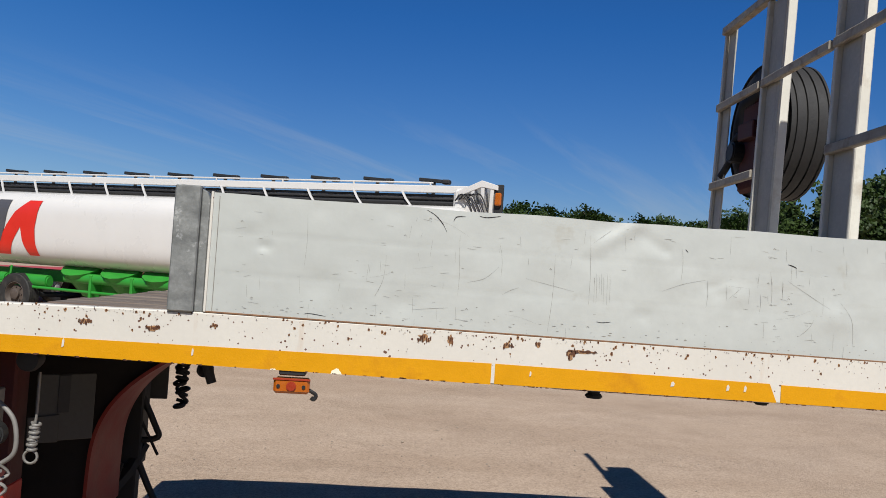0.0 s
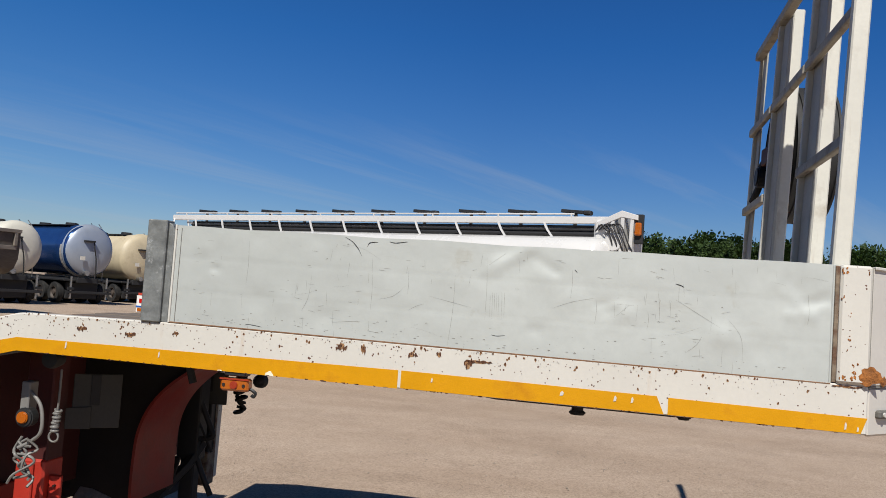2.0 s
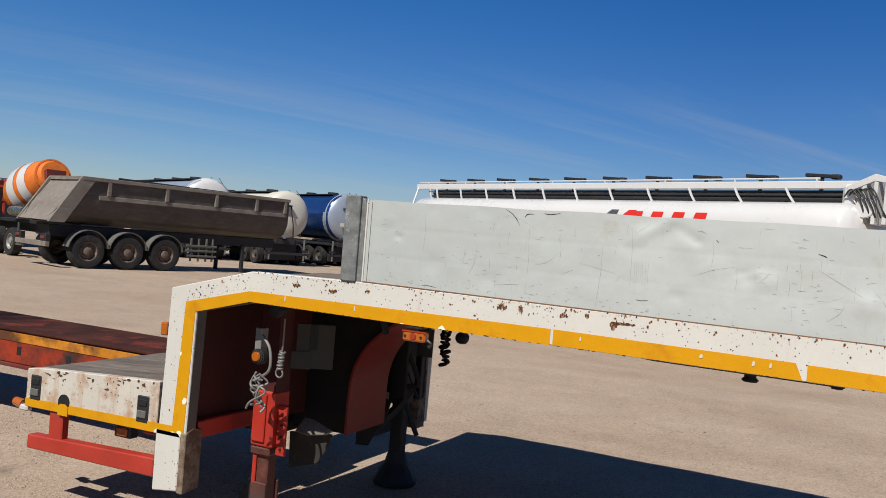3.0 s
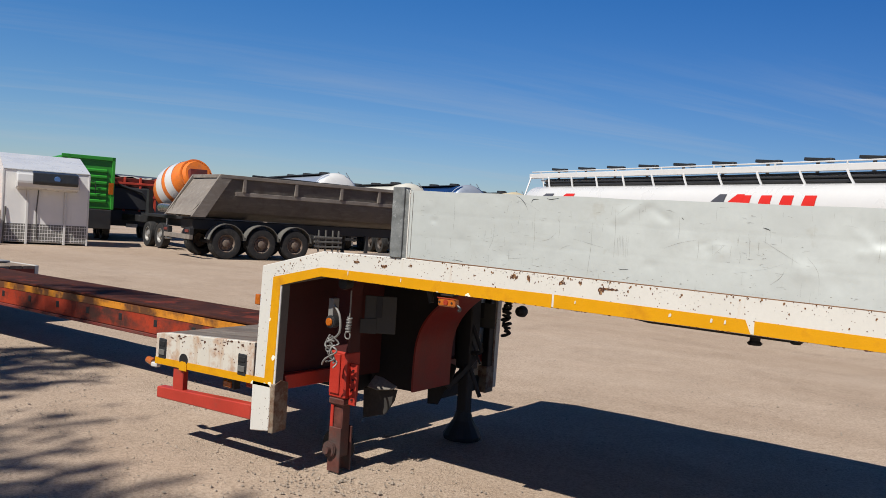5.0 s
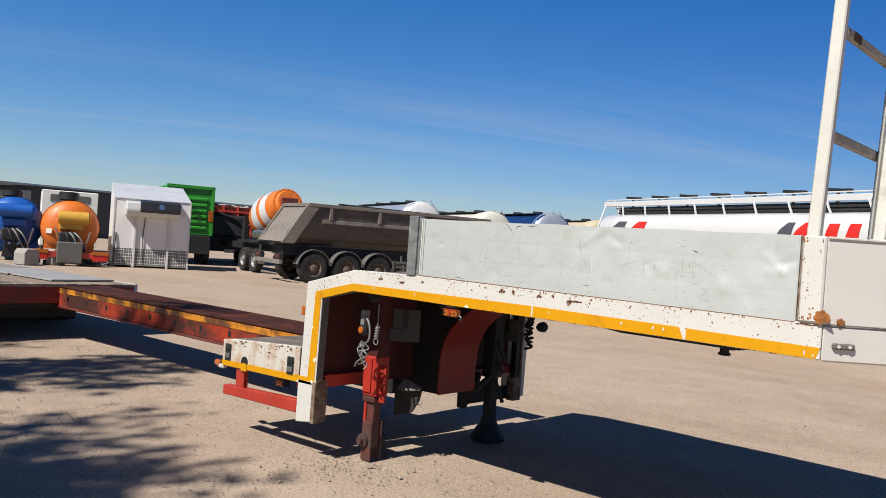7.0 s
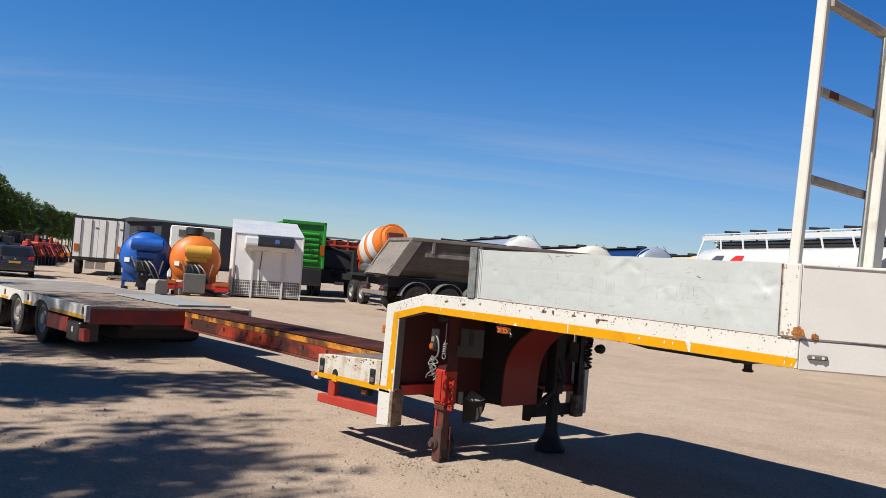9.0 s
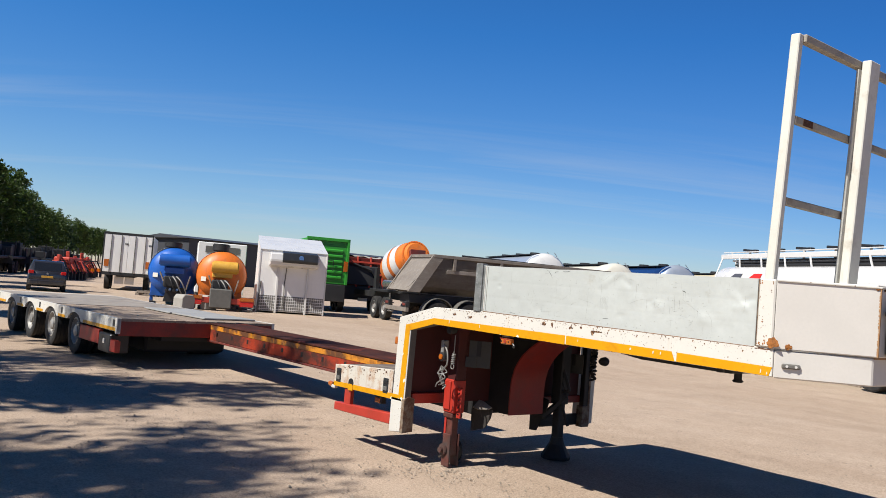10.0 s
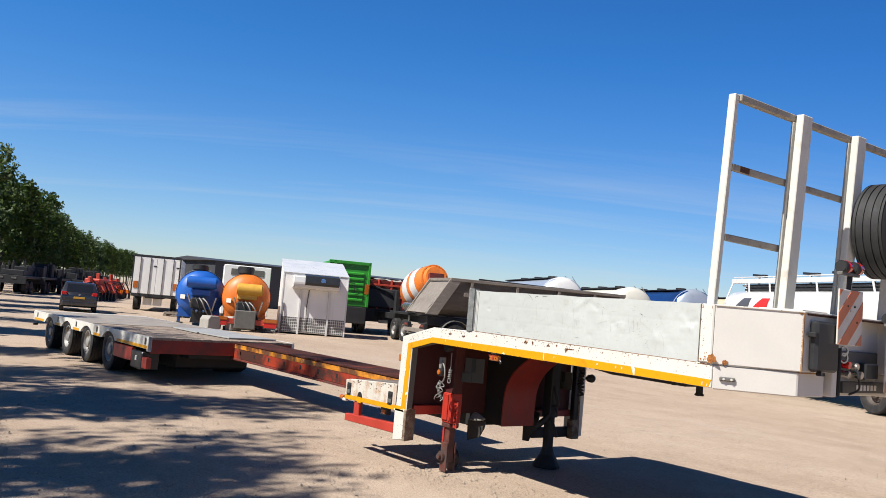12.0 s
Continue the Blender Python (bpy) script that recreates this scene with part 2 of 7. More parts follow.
# grey that stands for shade on the white posts, with brown streaks
POST_SHADE_GREY = surface("post_shade_grey", (0.40, 0.385, 0.335), 0.6, vary=0.15, scale=6, bump=0.15, streak=((0.1, 0.07, 0.05), (20, 20, 1.5), 0.6, 0.75, 0.5))
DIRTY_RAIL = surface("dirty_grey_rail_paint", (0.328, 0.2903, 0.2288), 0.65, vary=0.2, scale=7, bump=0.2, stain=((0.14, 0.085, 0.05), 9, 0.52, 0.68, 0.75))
CABLE = surface("grey_cable", (0.19, 0.1794, 0.1628), 0.5, vary=0.1, scale=20, bump=0.05)


def ground_material():
    m = bpy.data.materials.new("dry_packed_gravel")
    m.use_nodes = True
    nt = m.node_tree
    L = nt.links.new
    p = nt.nodes["Principled BSDF"]
    p.inputs["Roughness"].default_value = 0.95
    p.inputs["Specular IOR Level"].default_value = 0.2
    tc = nt.nodes.new("ShaderNodeTexCoord")

    def noise_tex(sc, d=6, stretch=None):
        n = nt.nodes.new("ShaderNodeTexNoise")
        n.inputs["Scale"].default_value, n.inputs["Detail"].default_value, n.inputs["Roughness"].default_value = sc, d, 0.62
        if stretch:
            mp = nt.nodes.new("ShaderNodeMapping")
            mp.inputs["Scale"].default_value = stretch
            mp.inputs["Rotation"].default_value = (0, 0, radians(12))
            L(tc.outputs["Object"], mp.inputs[0]); L(mp.outputs[0], n.inputs["Vector"])
        else:
            L(tc.outputs["Object"], n.inputs["Vector"])
        return n.outputs["Fac"]

    def ramp(src, stops):
        r = nt.nodes.new("ShaderNodeValToRGB")
        while len(r.color_ramp.elements) < len(stops):
            r.color_ramp.elements.new(0.5)
        for e, (pos, c) in zip(r.color_ramp.elements, stops):
            e.position, e.color = pos, (*c, 1)
        L(src, r.inputs[0])
        return r.outputs[0]

    def mul(a, b, fac=1.0):
        x = nt.nodes.new("ShaderNodeMix")
        x.data_type, x.blend_type = "RGBA", "MULTIPLY"
        x.inputs["Factor"].default_value = fac
        L(a, x.inputs["A"]); L(b, x.inputs["B"])
        return x.outputs["Result"]

    wide = noise_tex(0.22, 5, (1, 2.2, 1))
    mid = noise_tex(2.4)
    fine = noise_tex(48, 4)
    col = ramp(wide, [(0.3, (0.415, 0.31, 0.225)), (0.52, (0.47, 0.36, 0.268)), (0.72, (0.50, 0.39, 0.297))])
    col = mul(col, ramp(mid, [(0.3, (0.9, 0.89, 0.88)), (0.65, (1, 1, 1))]))
    col = mul(col, ramp(fine, [(0.32, (0.67, 0.65, 0.63)), (0.58, (1.0, 1.0, 1.0))]))
    col = mul(col, ramp(noise_tex(150, 3), [(0.36, (0.72, 0.7, 0.68)), (0.52, (1.0, 1.0, 1.0))]))
    tracks = noise_tex(0.5, 4, (0.25, 1.0, 1))
    col = mul(col, ramp(tracks, [(0.34, (0.93, 0.92, 0.91)), (0.5, (1, 1, 1))]))
    v = nt.nodes.new("ShaderNodeTexVoronoi")
    v.inputs["Scale"].default_value = 55
    L(tc.outputs["Object"], v.inputs["Vector"])
    patch = ramp(noise_tex(0.9, 5), [(0.46, (0, 0, 0)), (0.6, (1, 1, 1))])
    stones = ramp(v.outputs["Distance"], [(0.0, (1, 1, 1)), (0.45, (0, 0, 0))])
    hgt = mul(stones, patch)
    b = nt.nodes.new("ShaderNodeBump")
    b.inputs["Strength"].default_value, b.inputs["Distance"].default_value = 0.55, 0.02
    b2 = nt.nodes.new("ShaderNodeBump")
    b2.inputs["Strength"].default_value, b2.inputs["Distance"].default_value = 0.5, 0.012
    L(hgt, b.inputs["Height"]); L(fine, b2.inputs["Height"])
    L(b.outputs[0], b2.inputs["Normal"]); L(b2.outputs[0], p.inputs["Normal"])
    L(col, p.inputs["Base Color"])
    return m


# ---- mesh helpers ----
def part(name, bm, material, parent=None, label="", smooth=0.0):
    me = bpy.data.meshes.new(name)
    bmesh.ops.recalc_face_normals(bm, faces=bm.faces)
    bm.to_mesh(me)
    bm.free()
    me.materials.append(material)
    if smooth:
        me.shade_smooth()
        me.set_sharp_from_angle(angle=radians(smooth))
    ob = new(name, me)
    if parent:
        ob.parent = parent
    if label:
        ob["label"] = label
    return ob


def place_parts(parent, before, m):
    """Sets the parts that parent has gained since the list before by m."""
    for c in parent.children:
        if c not in before:
            c.matrix_basis = m


def thing(name, label, category, m=None, group="", kind=""):
    ob = new(name)
    ob.empty_display_size = 0.2
    if m is not None:
        ob.matrix_basis = m
    return tagged(ob, label, category, group, kind)


def box(x0, x1, y0, y1, z0, z1, bevel=0.006, bm=None):
    """An axis-parallel block with softened edges."""
    own = bmesh.new()
    bmesh.ops.create_cube(own, size=1)
    for v in own.verts:
        v.co = Vector((x0 + (v.co.x + 0.5) * (x1 - x0), y0 + (v.co.y + 0.5) * (y1 - y0), z0 + (v.co.z + 0.5) * (z1 - z0)))
    if bevel:
        w = min(bevel, 0.3 * min(abs(x1 - x0), abs(y1 - y0), abs(z1 - z0)))
        bmesh.ops.bevel(own, geom=list(own.edges), offset=w, segments=1, affect="EDGES")
    return join(bm, own)


def join(bm, own):
    if bm is None:
        return own
    me = bpy.data.meshes.new("tmp")
    own.to_mesh(me)
    own.free()
    bm.from_mesh(me)
    bpy.data.meshes.remove(me)
    return bm


def turned(own, m):
    bmesh.ops.transform(own, matrix=m, verts=own.verts)
    return own


def prism(points, axis, a, b, bevel=0.0, bm=None):
    """A flat outline pushed from a to b along an axis; points are (x, z) for 'y', (y, z) for 'x', (x, y) for 'z'."""
    def at(p, d):
        return {"y": (p[0], d, p[1]), "x": (d, p[0], p[1]), "z": (p[0], p[1], d)}[axis]
    own = bmesh.new()
    va = [own.verts.new(at(p, a)) for p in points]
    vb = [own.verts.new(at(p, b)) for p in points]
    n = len(points)
    own.faces.new(va)
    own.faces.new(vb[::-1])
    for i in range(n):
        own.faces.new((va[i], va[(i + 1) % n], vb[(i + 1) % n], vb[i]))
    bmesh.ops.recalc_face_normals(own, faces=own.faces)
    if bevel:
        bmesh.ops.bevel(own, geom=list(own.edges), offset=bevel, segments=1, affect="EDGES")
    return join(bm, own)


def ring(inner, outer, axis, a, b, bm=None, closed=False):
    """A bent band between two outlines of equal length, pushed from a to b."""
    def at(p, d):
        return {"y": (p[0], d, p[1]), "x": (d, p[0], p[1]), "z": (p[0], p[1], d)}[axis]
    own = bmesh.new()
    q = [[own.verts.new(at(p, d)) for p in line] for line in (inner, outer) for d in (a, b)]
    ia, ib, oa, ob_ = q
    n = len(inner)
    for i in range(n if closed else n - 1):
        j = (i + 1) % n
        own.faces.new((ia[i], ia[j], oa[j], oa[i]))
        own.faces.new((ib[i], ob_[i], ob_[j], ib[j]))
        own.faces.new((ia[i], ib[i], ib[j], ia[j]))
        own.faces.new((oa[i], oa[j], ob_[j], ob_[i]))
    if not closed:
        for i in (0, n - 1):
            own.faces.new((ia[i], oa[i], ob_[i], ib[i]))
    return join(bm, own)


def cyl(p, q, r, seg=16, r2=None, bm=None, bevel=0.0):
    """A round bar from p to q."""
    p, q = Vector(p), Vector(q)
    own = bmesh.new()
    bmesh.ops.create_cone(own, cap_ends=True, segments=seg, radius1=r, radius2=r if r2 is None else r2, depth=(q - p).length)
    if bevel:
        bmesh.ops.bevel(own, geom=[e for e in own.edges if abs(e.verts[0].co.z - e.verts[1].co.z) < 1e-5], offset=bevel, segments=2, affect="EDGES")
    turn = (q - p).to_track_quat("Z", "Y").to_matrix().to_4x4()
    turned(own, Matrix.Translation((p + q) / 2) @ turn)
    return join(bm, own)


def pipe(points, r, seg=8, bm=None):
    """A round tube along a line of points."""
    pts = [Vector(p) for p in points]
    own = bmesh.new()
    rows = []
    side = None
    for i, p in enumerate(pts):
        d = (pts[min(i + 1, len(pts) - 1)] - pts[max(i - 1, 0)]).normalized()
        if side is None:
            side = d.orthogonal().normalized()
        side = (side - d * side.dot(d)).normalized()
        up = d.cross(side)
        rows.append([own.verts.new(p + (side * math.cos(a) + up * math.sin(a)) * r) for a in (2 * math.pi * k / seg for k in range(seg))])
    for a, b in zip(rows, rows[1:]):
        for k in range(seg):
            own.faces.new((a[k], a[(k + 1) % seg], b[(k + 1) % seg], b[k]))
    own.faces.new(rows[0])
    own.faces.new(rows[-1])
    return join(bm, own)


def lathe(profile, seg=32, bm=None, m=None):
    """Turns (radius, along) points round the y axis."""
    own = bmesh.new()
    rows = []
    for r, y in profile:
        if r < 1e-5:
            rows.append([own.verts.new((0, y, 0))])
        else:
            rows.append([own.verts.new((r * math.cos(a), y, r * math.sin(a))) for a in (2 * math.pi * k / seg for k in range(seg))])
    for a, b in zip(rows, rows[1:]):
        for k in range(seg):
            l = (k + 1) % seg
            f = [a[k % len(a)], a[l % len(a)], b[l % len(b)], b[k % len(b)]]
            f = list(dict.fromkeys(f))
            if len(f) > 2:
                own.faces.new(f)
    if m is not None:
        turned(own, m)
    return join(bm, own)


def smooth_line(points, n=6):
    """A Catmull-Rom line through the points."""
    pts = [Vector(p) for p in points]
    out = []
    for i in range(len(pts) - 1):
        a, b, c, d = pts[max(i - 1, 0)], pts[i], pts[i + 1], pts[min(i + 2, len(pts) - 1)]
        for k in range(n):
            t = k / n
            out.append(0.5 * (2 * b + (c - a) * t + (2 * a - 5 * b + 4 * c - d) * t * t + (3 * b - a - 3 * c + d) * t ** 3))
    return out + [pts[-1]]


def coil(p, q, r, wire, turns, seg=10):
    """A helix from p to q."""
    p, q = Vector(p), Vector(q)
    d = (q - p)
    s = d.normalized().orthogonal().normalized()
    u = d.normalized().cross(s)
    return pipe([p + d * (k / (turns * seg)) + (s * math.cos(2 * math.pi * k / seg) + u * math.sin(2 * math.pi * k / seg)) * r * (0.8 + 0.25 * math.sin(k * 0.37)) for k in range(turns * seg + 1)], wire, 6)


def tyre_profile(r, w, rim):
    h = w / 2
    pts = [(rim, -h * 0.78), (rim + 0.02, -h * 0.92), ((rim + r) / 2, -h), (r - 0.03, -h * 0.95), (r - 0.008, -h * 0.82)]
    for g in (-0.5, -0.17, 0.17, 0.5):
        pts += [(r, (g - 0.11) * w * 0.72), (r, (g - 0.035) * w * 0.72), (r - 0.012, (g - 0.03) * w * 0.72), (r - 0.012, (g + 0.03) * w * 0.72), (r, (g + 0.035) * w * 0.72)]
    pts += [(r, 0.66 * w * 0.72), (r - 0.008, h * 0.82), (r - 0.03, h * 0.95), ((rim + r) / 2, h), (rim + 0.02, h * 0.92), (rim, h * 0.78)]
    return [(a, max(-h, min(h, b))) for a, b in pts]


def wheel(parent, at, r=0.39, w=0.25, rim=0.23, side=-1, rim_mat=None, turn=None, name="wheel"):
    """A truck wheel whose axle is y, its dish towards side; under parent."""
    m = Matrix.Translation(at) @ (turn or Matrix())
    t = part(name, lathe(tyre_profile(r, w, rim), 36, m=m), RUBBER, parent, smooth=35)
    s = side
    prof = [(rim + 0.012, s * w * 0.42), (rim - 0.005, s * w * 0.44), (rim - 0.02, s * w * 0.3), (rim * 0.8, s * w * 0.12), (rim * 0.72, s * w * 0.2), (rim * 0.45, s * w * 0.22),
            (rim * 0.44, s * w * 0.42), (rim * 0.36, s * w * 0.46), (0, s * w * 0.47)]
    rb = lathe(prof, 24)
    for k in range(8):
        a = 2 * math.pi * k / 8
        c = Vector((math.cos(a) * rim * 0.6, s * w * 0.2, math.sin(a) * rim * 0.6))
        cyl(c, c + Vector((0, s * 0.03, 0)), 0.016, 6, bm=rb)
    part("rim", turned(rb, m), rim_mat or RIM, t, "dusty steel rim with wheel nuts", smooth=40)
    return t


# ---- ground ----
def ground():
    bm = bmesh.new()
    # finer squares near the trailer, coarse ones out to the horizon
    def axis(fine_from, fine_to, step):
        near = [fine_from + k * step for k in range(int((fine_to - fine_from) / step) + 1)]
        out_, d = [], 2.0
        while d < 2500:
            out_.append(d)
            d *= 1.9
        return [fine_from - d for d in out_[::-1]] + near + [fine_to + d for d in out_]
    xs, ys = axis(-14, 6, 0.25), axis(-6, 14, 0.25)
    grid = [[bm.verts.new((x, y, 0)) for x in xs] for y in ys]
    for row in grid:
        for v in row:
            x, y = v.co.x, v.co.y
            if abs(x) < 40 and abs(y) < 40:
                v.co.z = 0.012 * noise.noise((x * 0.5, y * 0.5, 0)) + 0.008 * noise.noise((x * 1.7, y * 1.7, 3)) - 0.012
    for a, b in zip(grid, grid[1:]):
        for i in range(len(a) - 1):
            bm.faces.new((a[i], a[i + 1], b[i + 1], b[i]))
    g = part("ground", bm, ground_material(), smooth=60)
    tagged(g, "pale dry packed sand and gravel of a truck yard", "ground", kind="structure")


ground()


def gravel():
    rng = random.Random(4)
    verts, faces = [], []
    base = [(1, 0, 0), (-1, 0, 0), (0, 1, 0), (0, -1, 0), (0, 0, 1), (0, 0, -0.4)]
    tri = [(0, 2, 4), (2, 1, 4), (1, 3, 4), (3, 0, 4), (2, 0, 5), (1, 2, 5), (3, 1, 5), (0, 3, 5)]
    count = 0
    while count < 24000:
        x = rng.uniform(-10, 3)
        y = rng.uniform(-4.2, 6.5) if rng.random() < 0.35 else rng.uniform(-3.6, 1.6)
        heap = count < 900
        if heap:
            x, y = -1.66 + rng.gauss(0, 0.30), 0.16 + rng.gauss(0, 0.26)
        elif noise.noise((x * 0.8, y * 1.3, 7)) < rng.uniform(-0.35, 0.45):
            continue
        s = 0.0025 + 0.012 * rng.random() ** 4
        if rng.random() < 0.03:
            s *= 1.9
        a = rng.uniform(0, 6.3)
        k = len(verts)
        for bx, by, bz in base:
            j = rng.uniform(0.6, 1.2)
            px, py = bx * s * j, by * s * j * 0.8
            verts.append((x + px * math.cos(a) - py * math.sin(a), y + px * math.sin(a) + py * math.cos(a), -0.006 + bz * s * 0.8 * j))
        faces += [tuple(k + i for i in f) for f in tri]
        count += 1
    me = bpy.data.meshes.new("gravel")
    me.from_pydata(verts, [], faces)
    me.materials.append(surface("gravel_stone", (0.31, 0.25, 0.19), 0.9, vary=0.3, scale=6, fine=30, bump=0.2))
    tagged(new("gravel", me), "loose pale stones scattered on the sandy yard", "gravel", kind="stuff")


gravel()


def road():
    """The concrete lane beside the trees, with a kerb."""
    conc = surface("pale_concrete", (0.3444, 0.3023, 0.2517), 0.9, vary=0.12, scale=0.8, fine=30, bump=0.2, stain=((0.2, 0.18, 0.16), 0.4, 0.5, 0.75, 0.5))
    holder = thing("road", "pale concrete slab lane with dark joints along the trees", "road", pose(-70, 0.6, 0, 0, 0, -15.6), kind="structure")
    for k in range(18):
        part("slab", box(-60 + k * 6.6, -60 + k * 6.6 + 6.57, -3.4, 3.4, -0.05, 0.012, 0.004), conc, holder)
    kerb = thing("kerb", "grey concrete kerb along the lane", "kerb", pose(-70, 0.6, 0, 0, 0, -15.6), kind="structure")
    for k in range(10):
        part("kerb_stone", box(-60 + k * 12, -60 + k * 12 + 11.98, -3.75, -3.5, -0.1, 0.13, 0.02), conc, kerb)


road()


# ---- the low loader ----
W = 2.44
TOP, UNDER = 1.478, 1.326

loader = thing("low_loader_trailer", "white low loader trailer with rust spots and yellow reflective stripes", "trailer")


def neck_side(y0, y1, dx):
    """One side frame of the gooseneck: the beam with its bent-down rear upright."""
    outer = [(-2.125 + dx, 0.278), (-2.097 + dx, 1.350), (-1.577, 1.480), (-0.93, 1.487), (1.65, 1.459)]
    inner = [(-1.93 + dx, 0.31), (-1.915 + dx, 1.250), (-1.577, 1.327), (-0.93, 1.320), (1.65, 1.292)]
    b = ring(inner, outer, "y", y0, y1)
    bmesh.ops.recalc_face_normals(b, faces=b.faces)
    bmesh.ops.bevel(b, geom=list(b.edges), offset=0.004, segments=1, affect="EDGES")
    return part("side_beam", b, WHITE_RUSTY, loader, "white side beam with rust spots and chips")


RUSTY_SIDE = surface("rusty_scraped_steel", (0.2214, 0.167, 0.1144), 0.8, vary=0.3, scale=14, bump=0.4, stain=((0.11, 0.05, 0.025), 16, 0.45, 0.6, 0.9))
beam_near = neck_side(0.0, 0.06, 0.0)
neck_side(W - 0.06, W, 0.2)
part("inner_edge", ring([(-1.9275, 0.60), (-1.912, 1.248), (-1.575, 1.325)], [(-1.923, 0.60), (-1.9075, 1.244), (-1.573, 1.3205)], "y", 0.004, 0.07), GREY_PLATE, beam_near, "dull grey inner edge of the upright")
for y0, y1, dx in ((0.004, 0.10, 0.0), (W - 0.10, W - 0.004, 0.2)):
    part("beam_foot", prism([(-2.13 + dx, 0.268), (-1.958 + dx, 0.292), (-1.958 + dx, 0.60), (-2.13 + dx, 0.60)], "y", y0 - 0.007, y1, 0.006), WHITE_RUSTY, loader, "white box foot of the gooseneck, rusty at the edge")


part("foot_side", prism([(-0.005, 0.284), (0.12, 0.295), (0.12, 0.60), (0.05, 0.625), (-0.005, 0.60)], "x", -1.9585, -1.918, 0.004), RUSTY_SIDE, loader, "rusty scraped side of the foot")


def stripe(points, width_pts, y=-0.0025):
    b = ring(width_pts, points, "y", y, 0.004)
    return part("stripe", b, YELLOW, beam_near, "yellow reflective tape")


# reflective tape along the underside of the neck, in lengths
stripe([(-2.02, 0.62), (-1.99, 1.287), (-1.58, 1.381), (0.0, 1.378)], [(-1.94, 0.565), (-1.922, 1.24), (-1.577, 1.3270), (0.0, 1.3095)])
stripe([(0.012, 1.378), (0.945, 1.364)], [(0.012, 1.312), (0.972, 1.302)])
stripe([(0.985, 1.362), (1.65, 1.349)], [(0.985, 1.302), (1.63, 1.2945)])
# chips in the tape
rng = random.Random(8)
for cx, cz in ((-1.36, 1.366), (-0.96, 1.36), (0.13, 1.352), (0.61, 1.345), (0.80, 1.343), (0.86, 1.343), (1.58, 1.318), (1.62, 1.31)):
    w, h = rng.uniform(0.003, 0.007), rng.uniform(0.007, 0.015)
    chip = prism([(cx - w, cz - h), (cx + w * 0.6, cz - h * 0.8), (cx + w, cz + h * 0.3), (cx + w * 0.2, cz + h), (cx - w * 0.7, cz + h * 0.5)], "y", -0.0045, 0.0)
    part("tape_chip", chip, WHITE, beam_near, "chip where the white paint shows")

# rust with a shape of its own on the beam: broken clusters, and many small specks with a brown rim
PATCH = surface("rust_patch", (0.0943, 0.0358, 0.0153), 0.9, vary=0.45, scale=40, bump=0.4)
RIM_STAIN = surface("rust_rim_stain", (0.328, 0.175, 0.0763), 0.8, vary=0.3, scale=30, bump=0.1)


def blot(bm, cx, cz, sx, sz, y, rng_, n=9):
    """One uneven flat flake of rust on the near side."""
    pts = []
    for k in range(n):
        a = 2 * math.pi * k / n
        f = rng_.uniform(0.45, 1.2)
        pts.append((cx + math.cos(a) * sx * f, cz + math.sin(a) * sz * f))
    va = [bm.verts.new((px, y, pz)) for px, pz in pts]
    vb = [bm.verts.new((px, y + 0.004, pz)) for px, pz in pts]
    bm.faces.new(va)
    for k in range(n):
        bm.faces.new((va[k], va[(k + 1) % n], vb[(k + 1) % n], vb[k]))


specks, rims = bmesh.new(), bmesh.new()
for cx, cz, sx, sz, n in ((-0.225, 1.448, 0.024, 0.018, 7), (-0.14, 1.445, 0.010, 0.022, 4), (0.30, 1.432, 0.05, 0.008, 5), (0.26, 1.42, 0.016, 0.020, 4), (-1.3, 1.437, 0.022, 0.012, 6), (-1.09, 1.428, 0.022, 0.012, 6),
                          (0.05, 1.44, 0.016, 0.012, 4), (0.15, 1.448, 0.009, 0.014, 3), (1.58, 1.452, 0.05, 0.005, 5), (-0.9, 1.447, 0.012, 0.009, 4)):
    for k in range(n):
        f = (k + 0.5) / n * 2 - 1
        blot(specks, cx + f * sx, cz + rng.uniform(-0.4, 0.4) * sz, sx / n * rng.uniform(0.7, 1.5), sz * rng.uniform(0.35, 0.9), -0.0024, rng)
    blot(rims, cx, cz, sx * 0.9, sz * 0.8, -0.0013, rng, 14)
srng = random.Random(77)
made = 0
while made < 450:
    if srng.random() < 0.86:
        x = srng.uniform(-1.56, 1.62)
        tight = noise.noise((x * 2.3, 0, 5)) * 0.5 + 0.5
        if srng.random() > 0.25 + tight:
            continue
        depth = min(0.088, abs(srng.gauss(0, 0.012 if srng.random() < 0.6 else 0.04)))
        z = 1.484 - 0.0109 * max(0.0, x + 0.93) - depth
    else:
        x = srng.uniform(-2.06, -1.56)
        z = srng.uniform(0.66, 1.33) if x < -1.98 else 1.343 + (x + 2.065) * 0.257 - srng.uniform(0.004, 0.07)
        if x >= -1.98 and z < 1.29:
            continue
    s = 0.0007 + 0.0034 * srng.random() ** 3.4
    blot(specks, x, z, s, s * srng.uniform(0.8, 1.5), -0.0021, srng, 7)
    if s > 0.0022:
        blot(rims, x, z - s * 0.3, s * 1.5, s * 1.8, -0.0011, srng, 9)
    made += 1
# the flaking lower edge of the tape
for k in range(90):
    x = srng.uniform(-1.5, 1.6)
    z = 1.326 - (x + 1.5) * 0.0105
    blot(specks, x, z, srng.uniform(0.002, 0.012), srng.uniform(0.001, 0.0035), -0.0034, srng, 7)
so_ = part("rust_specks", specks, PATCH, beam_near, "many small dark rust specks")
so_["kind"] = "stuff"
so_ = part("rust_rims", rims, RIM_STAIN, beam_near, "brown rims round the rust specks")
so_["kind"] = "stuff"

